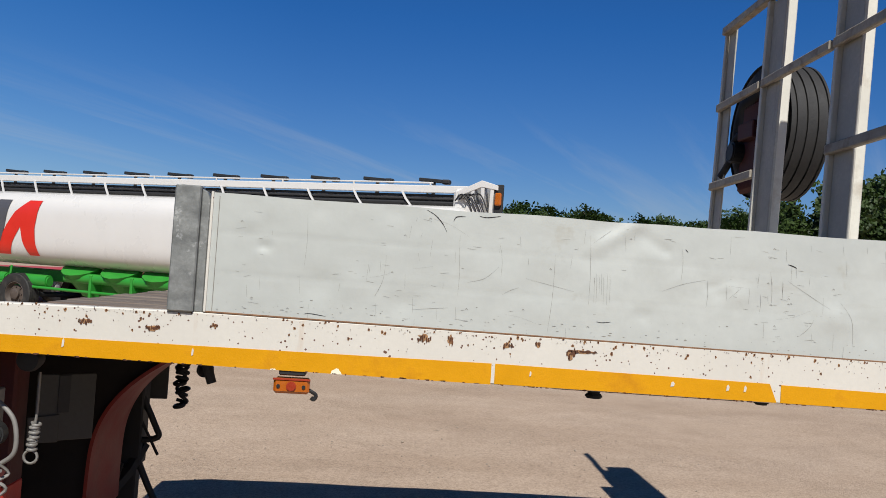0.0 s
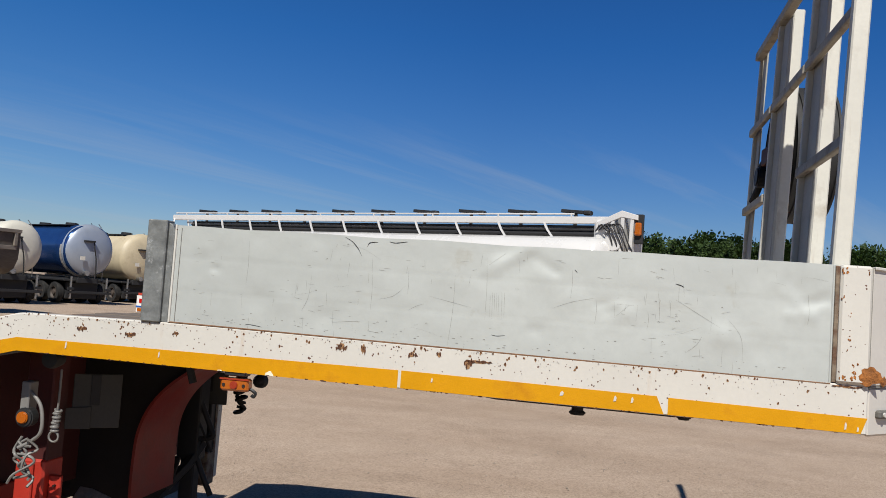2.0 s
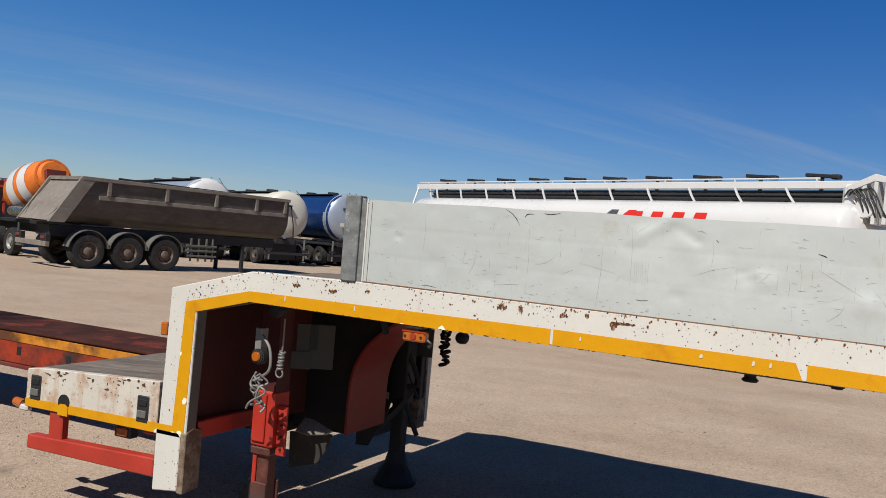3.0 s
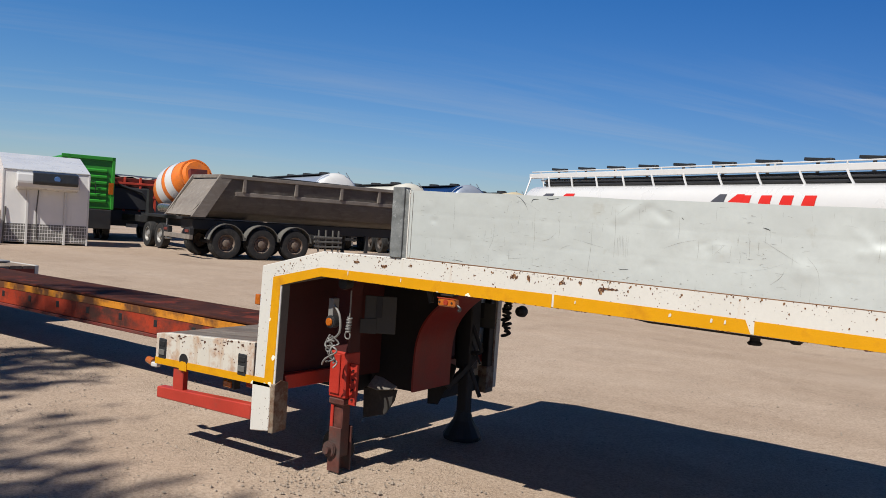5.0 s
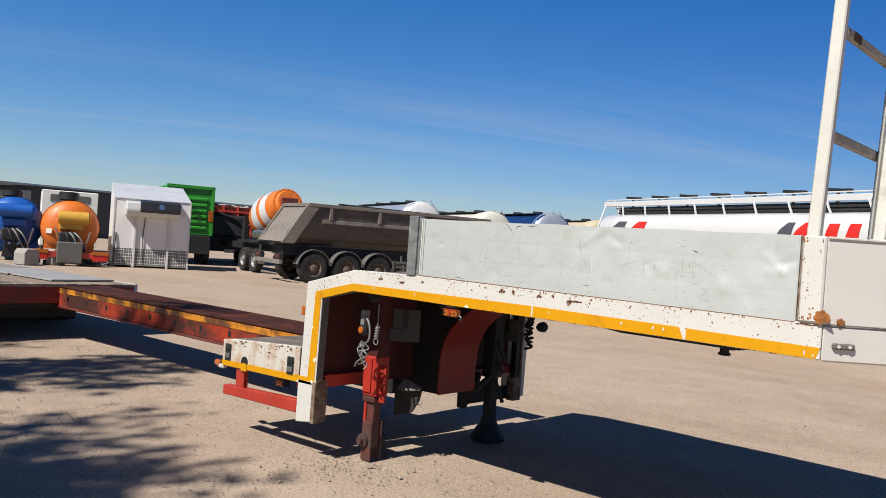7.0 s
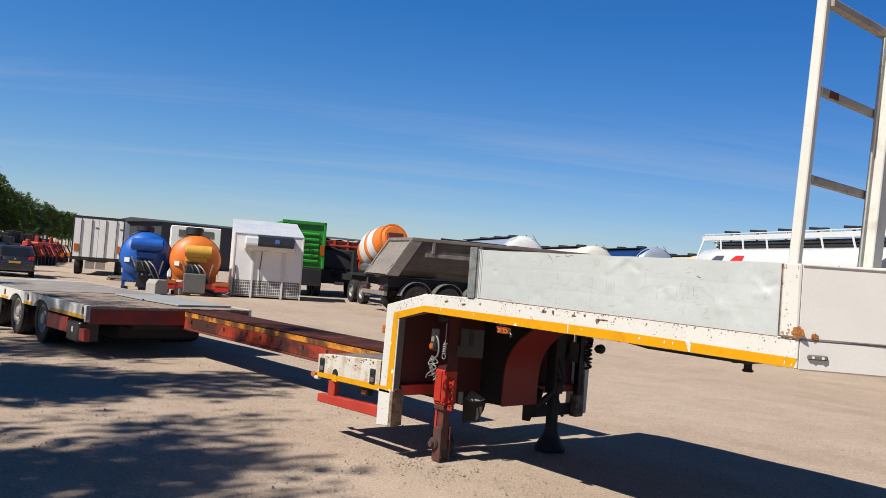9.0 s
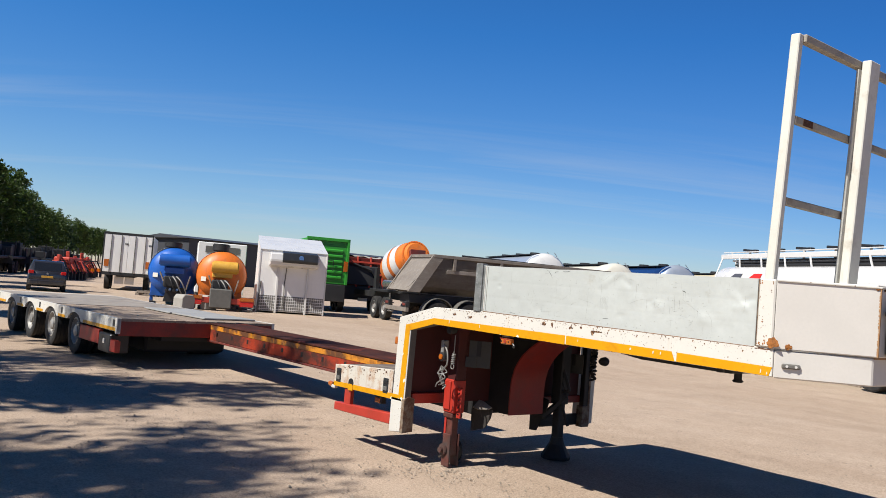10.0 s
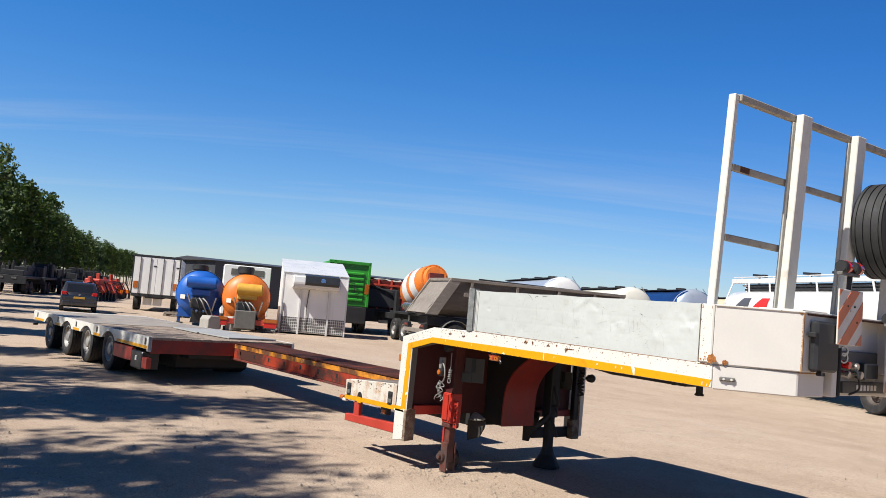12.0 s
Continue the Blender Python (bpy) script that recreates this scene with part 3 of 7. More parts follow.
# neck frame below the deck
for x in (-1.5, -0.4, 0.5, 1.3):
    part("cross_member", box(x - 0.05, x + 0.05, 0.075, W - 0.075, 1.33, 1.44), BLACK_STEEL, loader)
part("kingpin_plate", prism([(0.14, 1.262), (0.33, 1.240), (1.08, 1.232), (1.14, 1.30), (0.14, 1.30)], "y", 0.5, W - 0.5, 0.004), BLACK_STEEL, loader, "black greasy kingpin plate")
kp = cyl((0.69, 1.25, 1.29), (0.69, 1.25, 1.11), 0.030, 20)
cyl((0.69, 1.25, 1.13), (0.69, 1.25, 1.11), 0.042, 20, bm=kp, bevel=0.006)
cyl((0.69, 1.25, 1.235), (0.69, 1.25, 1.205), 0.046, 20, bm=kp, bevel=0.006)
part("lower_lug", cyl((1.09, 0.35, 1.30), (1.09, 0.35, 1.245), 0.028, 18, bevel=0.006), BLACK_STEEL, loader)
part("kingpin", kp, BLACK_STEEL, loader, "black steel kingpin")
# red darkened to stand for shade, here and on the spare wheel
SHADED_RED = surface("red_in_shade", (0.055, 0.0050, 0.0036), 0.7, vary=0.25, scale=3, bump=0.15)
part("rear_cross_plate", prism([(-2.06, 0.08), (-2.0, 0.08), (-1.83, W - 0.16), (-1.89, W - 0.08)], "z", 0.56, 1.325), SHADED_RED, loader, "rear wall of the gooseneck, red darkened for shade")
part("lower_cross_beam", box(-2.055, -1.93, 0.1, 0.62, 0.555, 0.65), RED, loader, "red lower cross beam")

# neck deck of planks
for k in range(13):
    y0 = 0.08 + k * (W - 0.16) / 13
    part("deck_plank", box(-1.52, 1.56, y0 + 0.003, y0 + (W - 0.16) / 13 - 0.003, 1.44, 1.472 + 0.003 * (k % 3), 0.004), WOOD, loader)
ramp = prism([(-2.05, 1.325), (-1.53, 1.456), (-1.53, 1.472), (-2.06, 1.341)], "y", 0.08, W - 0.08, 0.003)
for v in ramp.verts:
    v.co.x += 0.18 * v.co.y / W * min(1.0, (-1.53 - v.co.x) / 0.5)
part("ramp_plate", ramp, WOOD, loader, "sloping deck at the gooseneck's edge")


FLANGE_RED = surface("curved_flange_red", (0.20, 0.018, 0.0105), 0.5, vary=0.18, scale=4, bump=0.12, stain=((0.08, 0.03, 0.022), 5, 0.5, 0.75, 0.6))
# web colour taken near black to stand for the deep shade there
WEB_SHADED = surface("shaded_web_steel", (0.006, 0.004, 0.0035), 0.85, vary=0.3, scale=5, bump=0.2)


def spine(y0, y1, flange):
    """A central web of the gooseneck with its curved lower flange."""
    curve = smooth_line([(-1.60, 0, 0.47), (-1.60, 0, 0.66), (-1.585, 0, 0.84), (-1.53, 0, 0.98), (-1.43, 0, 1.10), (-1.28, 0, 1.21), (-1.14, 0, 1.275), (-1.0, 0, 1.31)], 5)
    out_ = [(p.x, p.z) for p in curve]
    side_ = out_ + [(-2.0, 1.33), (-2.0, 0.46)]
    part("spine_web", prism(side_, "y", y0 + 0.03, y1 - 0.03), WEB_SHADED, loader, "central web of the gooseneck, near-black for the shade under the neck")
    d = []
    for i, p in enumerate(out_):
        a, b = out_[max(i - 1, 0)], out_[min(i + 1, len(out_) - 1)]
        t = Vector((b[0] - a[0], b[1] - a[1])).normalized()
        d.append((p[0] + t.y * 0.015, p[1] - t.x * 0.015))
    part("curved_flange", ring(out_, d, "y", y0, y1), flange, loader, "red-brown curved flange plate", smooth=30)


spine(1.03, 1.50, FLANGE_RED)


# landing legs
LEG_RED = surface("bright_worn_red", (0.37, 0.024, 0.012), 0.5, vary=0.14, scale=5, bump=0.2, stain=((0.14, 0.04, 0.03), 7, 0.58, 0.75, 0.7))
def leg(x, y, near):
    if near:
        # upper housing in the darkened red, as it lies in shade
        l = part("leg_housing", box(x - 0.06, x + 0.075, y - 0.06, y + 0.06, 0.80, 1.32, 0.008), SHADED_RED, loader, "square leg housing, red darkened for shade")
        part("sleeve", box(x - 0.07, x + 0.075, y - 0.075, y + 0.07, 0.50, 0.81, 0.01), LEG_RED, l, "worn red leg sleeve")
        part("sleeve_plate", box(x - 0.055, x + 0.03, y - 0.09, y - 0.074, 0.53, 0.795, 0.006), LEG_RED, l, "bright red cover plate")
        part("leg_flange", box(x + 0.076, x + 0.135, y - 0.035, y - 0.015, 0.46, 0.74, 0.004), LEG_RED, l, "red drilled flange")
        for k in range(4):
            part("bolt", cyl((x + 0.11, y - 0.048, 0.50 + k * 0.065), (x + 0.11, y - 0.034, 0.50 + k * 0.065), 0.006, 6), BLACK_STEEL, l)
        part("collar", box(x - 0.07, x + 0.06, y - 0.07, y + 0.07, 0.45, 0.50, 0.01), LEG_STEEL, l, "dark lower collar")
        part("inner_leg", box(x - 0.05, x + 0.04, y - 0.045, y + 0.04, 0.1, 0.46, 0.008), LEG_STEEL, l, "rusty brown inner leg")
        part("leg_edge", box(x - 0.056, x - 0.03, y - 0.058, y - 0.045, 0.1, 0.45, 0.004), LEG_RED, l)
        f = cyl((x - 0.03, y - 0.085, 0.15), (x - 0.03, y + 0.09, 0.15), 0.055, 18, bevel=0.006)
        cyl((x - 0.03, y - 0.115, 0.15), (x - 0.03, y + 0.12, 0.15), 0.026, 12, bm=f)
        box(x - 0.055, x + 0.05, y - 0.062, y - 0.045, 0.0, 0.3, 0.004, bm=f)
        box(x - 0.055, x + 0.05, y + 0.045, y + 0.062, 0.0, 0.3, 0.004, bm=f)
        part("leg_foot", f, LEG_STEEL, l, "rusty foot with a cross pin")
        part("sand_shoe", cyl((x - 0.13, y + 0.1, 0.115), (x - 0.13, y + 0.16, 0.115), 0.12, 18), BLACK_STEEL, l)
    else:
        l = part("leg_housing", box(x - 0.065, x + 0.065, y - 0.065, y + 0.065, 0.56, 1.32, 0.008), BLACK_STEEL, loader, "black leg housing")
        part("inner_leg", box(x - 0.045, x + 0.045, y - 0.045, y + 0.045, 0.14, 0.58, 0.008), BLACK_STEEL, l)
        part("leg_foot", lathe([(0, 0.0), (0.15, 0.0), (0.155, 0.03), (0.12, 0.09), (0.08, 0.15), (0.06, 0.22), (0, 0.22)], 14, m=pose(x, y, 0, 90, 0, 0)), BLACK_STEEL, l, "flared black foot plate")


leg(-1.725, 0.44, True)
leg(-1.62, 1.78, False)

# flaps, plates and box sections hanging under the neck
# plate grey darkened to stand for the shade below the deck
SHADED_PLATE = surface("shaded_plate_grey", (0.036, 0.034, 0.029), 0.7, vary=0.2, scale=6, bump=0.2)
def slotted_plate(m, w, h):
    g = part("hanging_plate", turned(box(-w, w, -0.005, 0.005, -h, h, 0.004), m), SHADED_PLATE, loader, "grey hanging plate with a slot, darkened as in shade")
    part("slot", turned(box(-0.03, 0.012, -0.009, -0.0055, -0.02, h - 0.004, 0.002), m), BLACK_STEEL, g)
    part("folded_foot", turned(prism([(-w - 0.025, -h - 0.002), (-w * 0.2, -h - 0.004), (-w * 0.2, -h * 0.2), (-w - 0.025, -h * 0.25)], "y", -0.011, -0.006, 0.002), m), SHADED_PLATE, g)


slotted_plate(pose(-1.53, 0.54, 1.065, 0, 0, 35), 0.105, 0.125)
slotted_plate(pose(-1.60, 1.95, 0.975, 0, 0, 10), 0.105, 0.10)
FLAP = surface("dusty_flap_rubber", (0.032, 0.027, 0.022), 0.9, vary=0.3, scale=9, bump=0.3, stain=((0.09, 0.075, 0.06), 9, 0.55, 0.75, 0.7))
fl = part("mud_flap", prism([(-1.775, 0.52), (-1.48, 0.55), (-1.50, 0.47), (-1.57, 0.365), (-1.765, 0.305)], "y", 0.705, 0.72, 0.004), FLAP, loader, "bent dusty rubber mud flap")
part("flap_fold", turned(prism([(-0.12, -0.03), (-0.10, 0.065), (-0.03, 0.06), (0.12, 0.015), (0.09, -0.015), (-0.03, -0.04)], "y", -0.006, 0.006, 0.003), pose(-1.58, 0.675, 0.565, -38, 0, 0)), surface("pale_dusty_rubber", (0.16, 0.14, 0.115), 0.9, vary=0.35, scale=14, bump=0.4), fl, "pale dusty fold of the flap")
part("mud_flap", prism([(-1.86, 0.47), (-1.855, 0.26), (-1.755, 0.268), (-1.70, 0.38), (-1.64, 0.44), (-1.60, 0.60), (-1.70, 0.62)], "y", 1.60, 1.615, 0.004), BLACK_STEEL, loader, "bent black rubber mud flap")
fu = part("far_upright_plate", box(-1.80, -1.735, W - 0.15, W - 0.055, 0.29, 1.33), BLACK_STEEL, loader, "black upright of the far side")
# paler strip stands for the light along this edge
part("upright_edge", box(-1.734, -1.728, W - 0.085, W - 0.055, 0.30, 1.30, 0.001), RUSTY_SIDE, fu, "paler grey edge, painted as lit")
part("upright_foot", box(-1.815, -1.727, W - 0.17, W - 0.05, 0.275, 0.50, 0.004), RUSTY_SIDE, fu, "rusty scraped foot")
part("step_bracket", box(-1.86, -1.80, 1.70, W - 0.12, 0.53, 0.605), FLANGE_RED, loader, "dark red cross bar")
part("step_bracket", box(-1.86, -1.80, 1.70, W - 0.12, 0.29, 0.405), BLACK_STEEL, loader, "black lower cross bar")
part("leg_brace", box(-1.80, -1.76, 1.86, 1.93, 0.60, 1.1), SHADED_RED, loader, "dark red upright brace")
part("slanted_strut", pipe([(-1.68, 1.60, 0.42), (-1.60, 1.70, 0.54), (-1.56, 1.8, 0.66)], 0.035, 6), BLACK_STEEL, loader, "slanted black strut")

# crank handle of the legs and its rod
crank = pipe(smooth_line([(-1.60, 1.75, 0.98), (-1.50, 1.75, 0.78), (-1.478, 1.75, 0.71), (-1.58, 1.75, 0.685), (-1.592, 1.75, 0.645), (-1.527, 1.75, 0.49), (-1.46, 1.75, 0.36)], 4), 0.017, 8)
part("crank_handle", crank, BLACK_STEEL, loader, "bent black crank handle", smooth=50)
part("link_rod", pipe([(-1.62, 1.74, 0.90), (-1.47, 1.74, 0.62)], 0.008, 6), BLACK_STEEL, loader)

# electrical sockets, amber lamp and cables behind the near side
cl = part("socket_bracket", box(-1.66, -1.62, 0.17, 0.23, 1.04, 1.18, 0.004), CABLE, loader, "light grey steel bracket")
lamp = cyl((-1.63, 0.16, 1.03), (-1.63, 0.21, 1.03), 0.042, 16, bevel=0.006)
part("lamp_body", lamp, PLASTIC, cl)
part("amber_lens", cyl((-1.632, 0.148, 1.03), (-1.632, 0.161, 1.03), 0.026, 16, bevel=0.004), AMBER, cl, "amber lamp lens")
part("cable", pipe(smooth_line([(-1.62, 0.18, 1.14), (-1.56, 0.17, 1.08), (-1.55, 0.17, 0.98), (-1.60, 0.18, 0.93), (-1.65, 0.17, 0.9)], 6), 0.008, 8), CABLE, cl, "looped grey cable", smooth=60)
tangle = bmesh.new()
rng = random.Random(3)
for k in range(5):
    pts = [(-1.63 + rng.uniform(-0.05, 0.06), 0.17 + rng.uniform(-0.02, 0.03), 0.93 - j * 0.035 + rng.uniform(-0.02, 0.02)) for j in range(6)]
    pipe(smooth_line(pts, 4), 0.006, 6, bm=tangle)
part("cable_tangle", tangle, CABLE, cl, "knotted pale cables", smooth=60)
sp = coil((-1.50, 0.2, 1.07), (-1.51, 0.2, 0.98), 0.015, 0.005, 11)
part("spring_cable", sp, CABLE, loader, "grey coiled cable", smooth=60)
part("hook", pipe([(-1.50, 0.2, 1.24), (-1.50, 0.2, 1.1)] + [(-1.51 + 0.022 * math.sin(a), 0.2, 0.955 + 0.022 * math.cos(a)) for a in np.linspace(0, 6.3, 14)], 0.005, 6), CABLE, loader, smooth=60)
part("round_lamp", lathe([(0, -0.03), (0.035, -0.025), (0.04, 0.0), (0.03, 0.05), (0, 0.055)], 18, m=pose(-1.52, 0.16, 1.285)), BLACK_STEEL, loader, smooth=50)
curl = []
for k in range(96):
    a, f = k * 1.15, k / 95
    rr = 0.031 * (0.65 + 0.5 * noise.noise((k * 0.23, 1, 0)) + 0.25)
    curl.append((-1.43 - 0.02 * f + rr * math.cos(a) + 0.03 * noise.noise((f * 4, 0, 2)), 2.06 + rr * math.sin(a), 1.20 - 0.37 * f ** 1.3 + 0.035 * math.sin(a * 0.41)))
bl = pipe(smooth_line(curl, 3), 0.0105, 6)
part("coiled_hose", bl, BLACK_STEEL, loader, "black coiled air hose hanging down", smooth=60)
part("lamp_far", lathe([(0, -0.06), (0.02, -0.055), (0.04, -0.02), (0.048, 0.03), (0.04, 0.05), (0, 0.052)], 16, m=pose(-1.33, 2.08, 1.03, 0, 75, 0)), BLACK_STEEL, loader, "small black lamp")

# amber side lamp under the beam
ml = part("side_lamp", box(-0.70, -0.585, 0.0, 0.05, 1.243, 1.292, 0.008), AMBER, loader, "amber side marker lamp")
part("lamp_bracket", box(-0.685, -0.60, 0.002, 0.06, 1.301, 1.335, 0.004), PLASTIC, ml)
LENS_RED = surface("dark_orange_reflector", (0.3, 0.03, 0.008), 0.3, vary=0.1, scale=30, bump=0.1, coat=0.4)
part("reflector", cyl((-0.643, -0.005, 1.267), (-0.643, 0.002, 1.267), 0.016, 16, bevel=0.002), LENS_RED, ml, "dark orange round reflector")
for x in (-0.684, -0.603):
    part("screw", cyl((x, -0.004, 1.267), (x, 0.002, 1.267), 0.006, 10), BLACK_STEEL, ml)
part("lens_rib", box(-0.702, -0.583, -0.003, 0.004, 1.286, 1.2925, 0.001), LENS_RED, ml)
part("lead", pipe(smooth_line([(-0.59, 0.03, 1.255), (-0.565, 0.03, 1.24), (-0.57, 0.03, 1.225), (-0.58, 0.03, 1.23)], 4), 0.007, 6), PLASTIC, ml)
part("stub_hose", pipe([(-0.98, 0.3, 1.31), (-0.95, 0.3, 1.22)], 0.017, 10), BLACK_STEEL, loader)


# ---- aluminium side board, posts and front box ----
def sideboard():
    holder = thing("drop_side", "dented scratched aluminium drop side on the trailer's neck", "side panel")
    x0, x1, z0, z1 = -0.934, 1.526, 1.491, 1.872
    nx, nz = 190, 40
    dents = [(-0.76, 1.713, 0.02, 0.0042), (-0.80, 1.785, 0.035, -0.0030), (-0.575, 1.60, 0.06, 0.0035), (0.823, 1.665, 0.035, -0.0040), (1.178, 1.613, 0.05, -0.0035), (0.33, 1.80, 0.06, -0.0030), (0.40, 1.835, 0.10, 0.0075), (0.52, 1.80, 0.10, -0.0040), (0.30, 1.76, 0.06, 0.0030), (1.40, 1.76, 0.08, 0.0042), (1.39, 1.70, 0.03, -0.0040), (0.75, 1.68, 0.035, 0.0040),
             (0.62, 1.70, 0.05, -0.0030), (-0.30, 1.56, 0.05, 0.0035), (0.95, 1.62, 0.08, 0.0030), (0.15, 1.65, 0.07, 0.0025), (-0.78, 1.78, 0.05, 0.0030), (1.15, 1.62, 0.045, -0.0030), (0.5, 1.58, 0.03, 0.0035),
             (-0.35, 1.86, 0.05, 0.0030), (-0.47, 1.6, 0.05, -0.0030), (1.30, 1.58, 0.05, 0.0030), (0.0, 1.78, 0.1, 0.0020), (0.85, 1.8, 0.09, -0.0020)]
    def sheet_y(x, z):
        y = 0.004
        for cx, cz, w_, d in dents:
            q = ((x - cx) / w_) ** 2 + ((z - cz) / (w_ * 0.8)) ** 2
            if q < 9:
                y += 1.1 * d * math.exp(-q)
        # the long bulge below the top edge, and two sharp creases
        for ax, az, bx, bz, w_, d in ((0.31, 1.775, 0.46, 1.862, 0.026, -0.011), (0.46, 1.85, 0.56, 1.79, 0.02, 0.006), (1.33, 1.80, 1.45, 1.70, 0.022, -0.008), (1.40, 1.72, 1.50, 1.76, 0.02, 0.007), (0.72, 1.665, 0.79, 1.69, 0.012, -0.005)):
            f = max(0.0, min(1.0, ((x - ax) * (bx - ax) + (z - az) * (bz - az)) / ((bx - ax) ** 2 + (bz - az) ** 2)))
            q = ((x - ax - f * (bx - ax)) ** 2 + (z - az - f * (bz - az)) ** 2) / w_ ** 2
            if q < 9:
                y += 0.75 * d * math.exp(-q) * (0.35 + 0.65 * f)
        for g in (0.335, 0.665):
            y += 0.0014 * math.exp(-((z - z0 - (z1 - z0) * g) / 0.004) ** 2)
        return y + 0.0012 * noise.noise((x * 3, z * 5, 0)) + 0.001 * noise.noise((x * 11, z * 13, 4))
    bm = bmesh.new()
    rows = []
    for j in range(nz + 1):
        z = z0 + (z1 - z0) * j / nz
        row = []
        for i in range(nx + 1):
            x = x0 + (x1 - x0) * i / nx
            zz = z + (0.004 * noise.noise((x * 4, 0, 0))) * (j / nz) ** 6
            row.append(bm.verts.new((x, sheet_y(x, z), zz)))
        rows.append(row)
    for a, b in zip(rows, rows[1:]):
        for i in range(nx):
            bm.faces.new((a[i], a[i + 1], b[i + 1], b[i]))
    box(x0, x1, 0.024, 0.034, z0, z1 - 0.008, 0.002, bm=bm)
    part("sheet", bm, ALU, holder, "dented aluminium sheet", smooth=50)
    part("edge_profile", box(x0 - 0.004, x0 + 0.004, -0.002, 0.034, z0 - 0.002, z1 + 0.003, 0.001), WHITE_RUSTY, holder, "narrow cream edge strip")
    part("edge_profile", box(x0 + 0.022, x0 + 0.0235, 0.0005, 0.012, z0, z1 - 0.01, 0), SCRATCH, holder)
    part("edge_profile", box(x1 - 0.006, x1 + 0.002, 0.001, 0.034, z0 - 0.002, z1 + 0.0, 0.003), ALU, holder)
    part("bottom_profile", box(x0, x1, 0.0, 0.034, z0 - 0.004, z0 + 0.0015, 0.001), RUST_EDGE, holder, "rusty dark joint along the beam")
    # scratches and scuffs
    sc = bmesh.new()
    rng = random.Random(21)
    def scratch(pts, w):
        nonlocal sc
        line = smooth_line([(x, 0, z) for x, z in pts], 8)
        o, i_ = [], []
        for k, p in enumerate(line):
            a, b = line[max(k - 1, 0)], line[min(k + 1, len(line) - 1)]
            t = (b - a).normalized()
            ww = 0.62 * w * (0.3 + math.sin(math.pi * (k + 0.5) / len(line))) * rng.uniform(0.6, 1.2)
            o.append((p.x - t.z * ww, p.z + t.x * ww)); i_.append((p.x + t.z * ww, p.z - t.x * ww))
        pairs = [(sc.verts.new((a[0], sheet_y(*a) - 0.0009, a[1])), sc.verts.new((b[0], sheet_y(*b) - 0.0009, b[1]))) for a, b in zip(i_, o)]
        for (a, b), (c, d) in zip(pairs, pairs[1:]):
            sc.faces.new((a, c, d, b))
    for k in range(330):
        x, z = rng.uniform(x0 + 0.08, x1 - 0.08), rng.uniform(z0 + 0.02, z1 - 0.02)
        if noise.noise((x * 2.6, z * 4.0, 9)) < rng.uniform(-0.25, 0.2):
            continue
        kind = rng.random()
        if kind < 0.5:
            l = rng.uniform(0.008, 0.035); a = rng.uniform(-0.5, 0.5)
            scratch([(x, z), (x + l * math.cos(a), z + l * math.sin(a) * 0.5)], 0.0005)
        elif kind < 0.84:
            l = rng.uniform(0.01, 0.06)
            scratch([(x, z), (x + rng.uniform(-0.006, 0.006), z - l)], 0.0004)
        elif kind < 0.88:
            l = rng.uniform(0.04, 0.14); a = rng.uniform(-0.8, 0.8)
            scratch([(x, z), (x + l * 0.5, z + l * 0.2 * a), (x + l, z + l * 0.6 * a)], 0.00025)
        else:
            scratch([(x, z), (x + 0.004, z + 0.004), (x + 0.008, z)], 0.0012)
    for x, za, zb, lean in ((-0.629, 1.829, 1.657, 0.0), (-0.368, 1.67, 1.578, -0.028), (0.009, 1.757, 1.669, 0.004), (0.19, 1.754, 1.50, -0.012), (0.305, 1.822, 1.60, 0.006), (0.712, 1.707, 1.618, 0.0), (0.93, 1.747, 1.649, 0.01), (0.898, 1.676, 1.612, 0.0), (1.443, 1.768, 1.672, 0.0), (-0.13, 1.75, 1.60, 0.004), (0.62, 1.80, 1.70, 0.0), (1.09, 1.606, 1.548, -0.053)):
        scratch([(x, za), (x + 0.004 + lean * 0.4, (za + zb) / 2), (x + lean, zb)], 0.0006)
    for k in range(7):
        x = 0.322 + k * 0.009 + rng.uniform(-0.003, 0.003)
        scratch([(x, 1.715 - rng.uniform(0, 0.03)), (x + 0.002, 1.68), (x + 0.004, 1.60 + rng.uniform(0, 0.06))], 0.0005)
    for pts in ([(-0.098, 1.644), (-0.04, 1.661), (0.004, 1.70)], [(0.021, 1.613), (0.05, 1.63), (0.077, 1.64)], [(-0.273, 1.545), (-0.156, 1.559)], [(0.096, 1.67), (0.259, 1.64)], [(0.315, 1.798), (0.374, 1.842)],
                [(0.557, 1.661), (0.63, 1.689), (0.708, 1.707)], [(0.789, 1.653), (0.831, 1.691)], [(1.175, 1.671), (1.223, 1.612), (1.231, 1.525)], [(0.993, 1.722), (1.149, 1.64)]):
        scratch(pts, 0.0005)
    thin, sc = sc, bmesh.new()
    for pts, w in (([(-0.245, 1.866), (-0.215, 1.85), (-0.19, 1.825), (-0.175, 1.80)], 0.0022), ([(-0.155, 1.835), (-0.145, 1.85), (-0.115, 1.853)], 0.0026), ([(-0.07, 1.858), (-0.045, 1.855), (0.0, 1.862)], 0.0026),
                   ([(0.99, 1.775), (1.01, 1.77), (1.02, 1.765)], 0.003), ([(0.63, 1.80), (0.635, 1.795), (0.64, 1.79)], 0.002), ([(-0.62, 1.505), (-0.6, 1.508), (-0.55, 1.503)], 0.002), ([(0.34, 1.55), (0.36, 1.548), (0.39, 1.552)], 0.0016)):
        scratch(pts, w * 0.8)
    part("scuff", sc, BLACK_STEEL, holder, "black scuff marks near the top edge")["kind"] = "stuff"
    sc = thin
    for f in (0.335, 0.665):
        z = z0 + (z1 - z0) * f
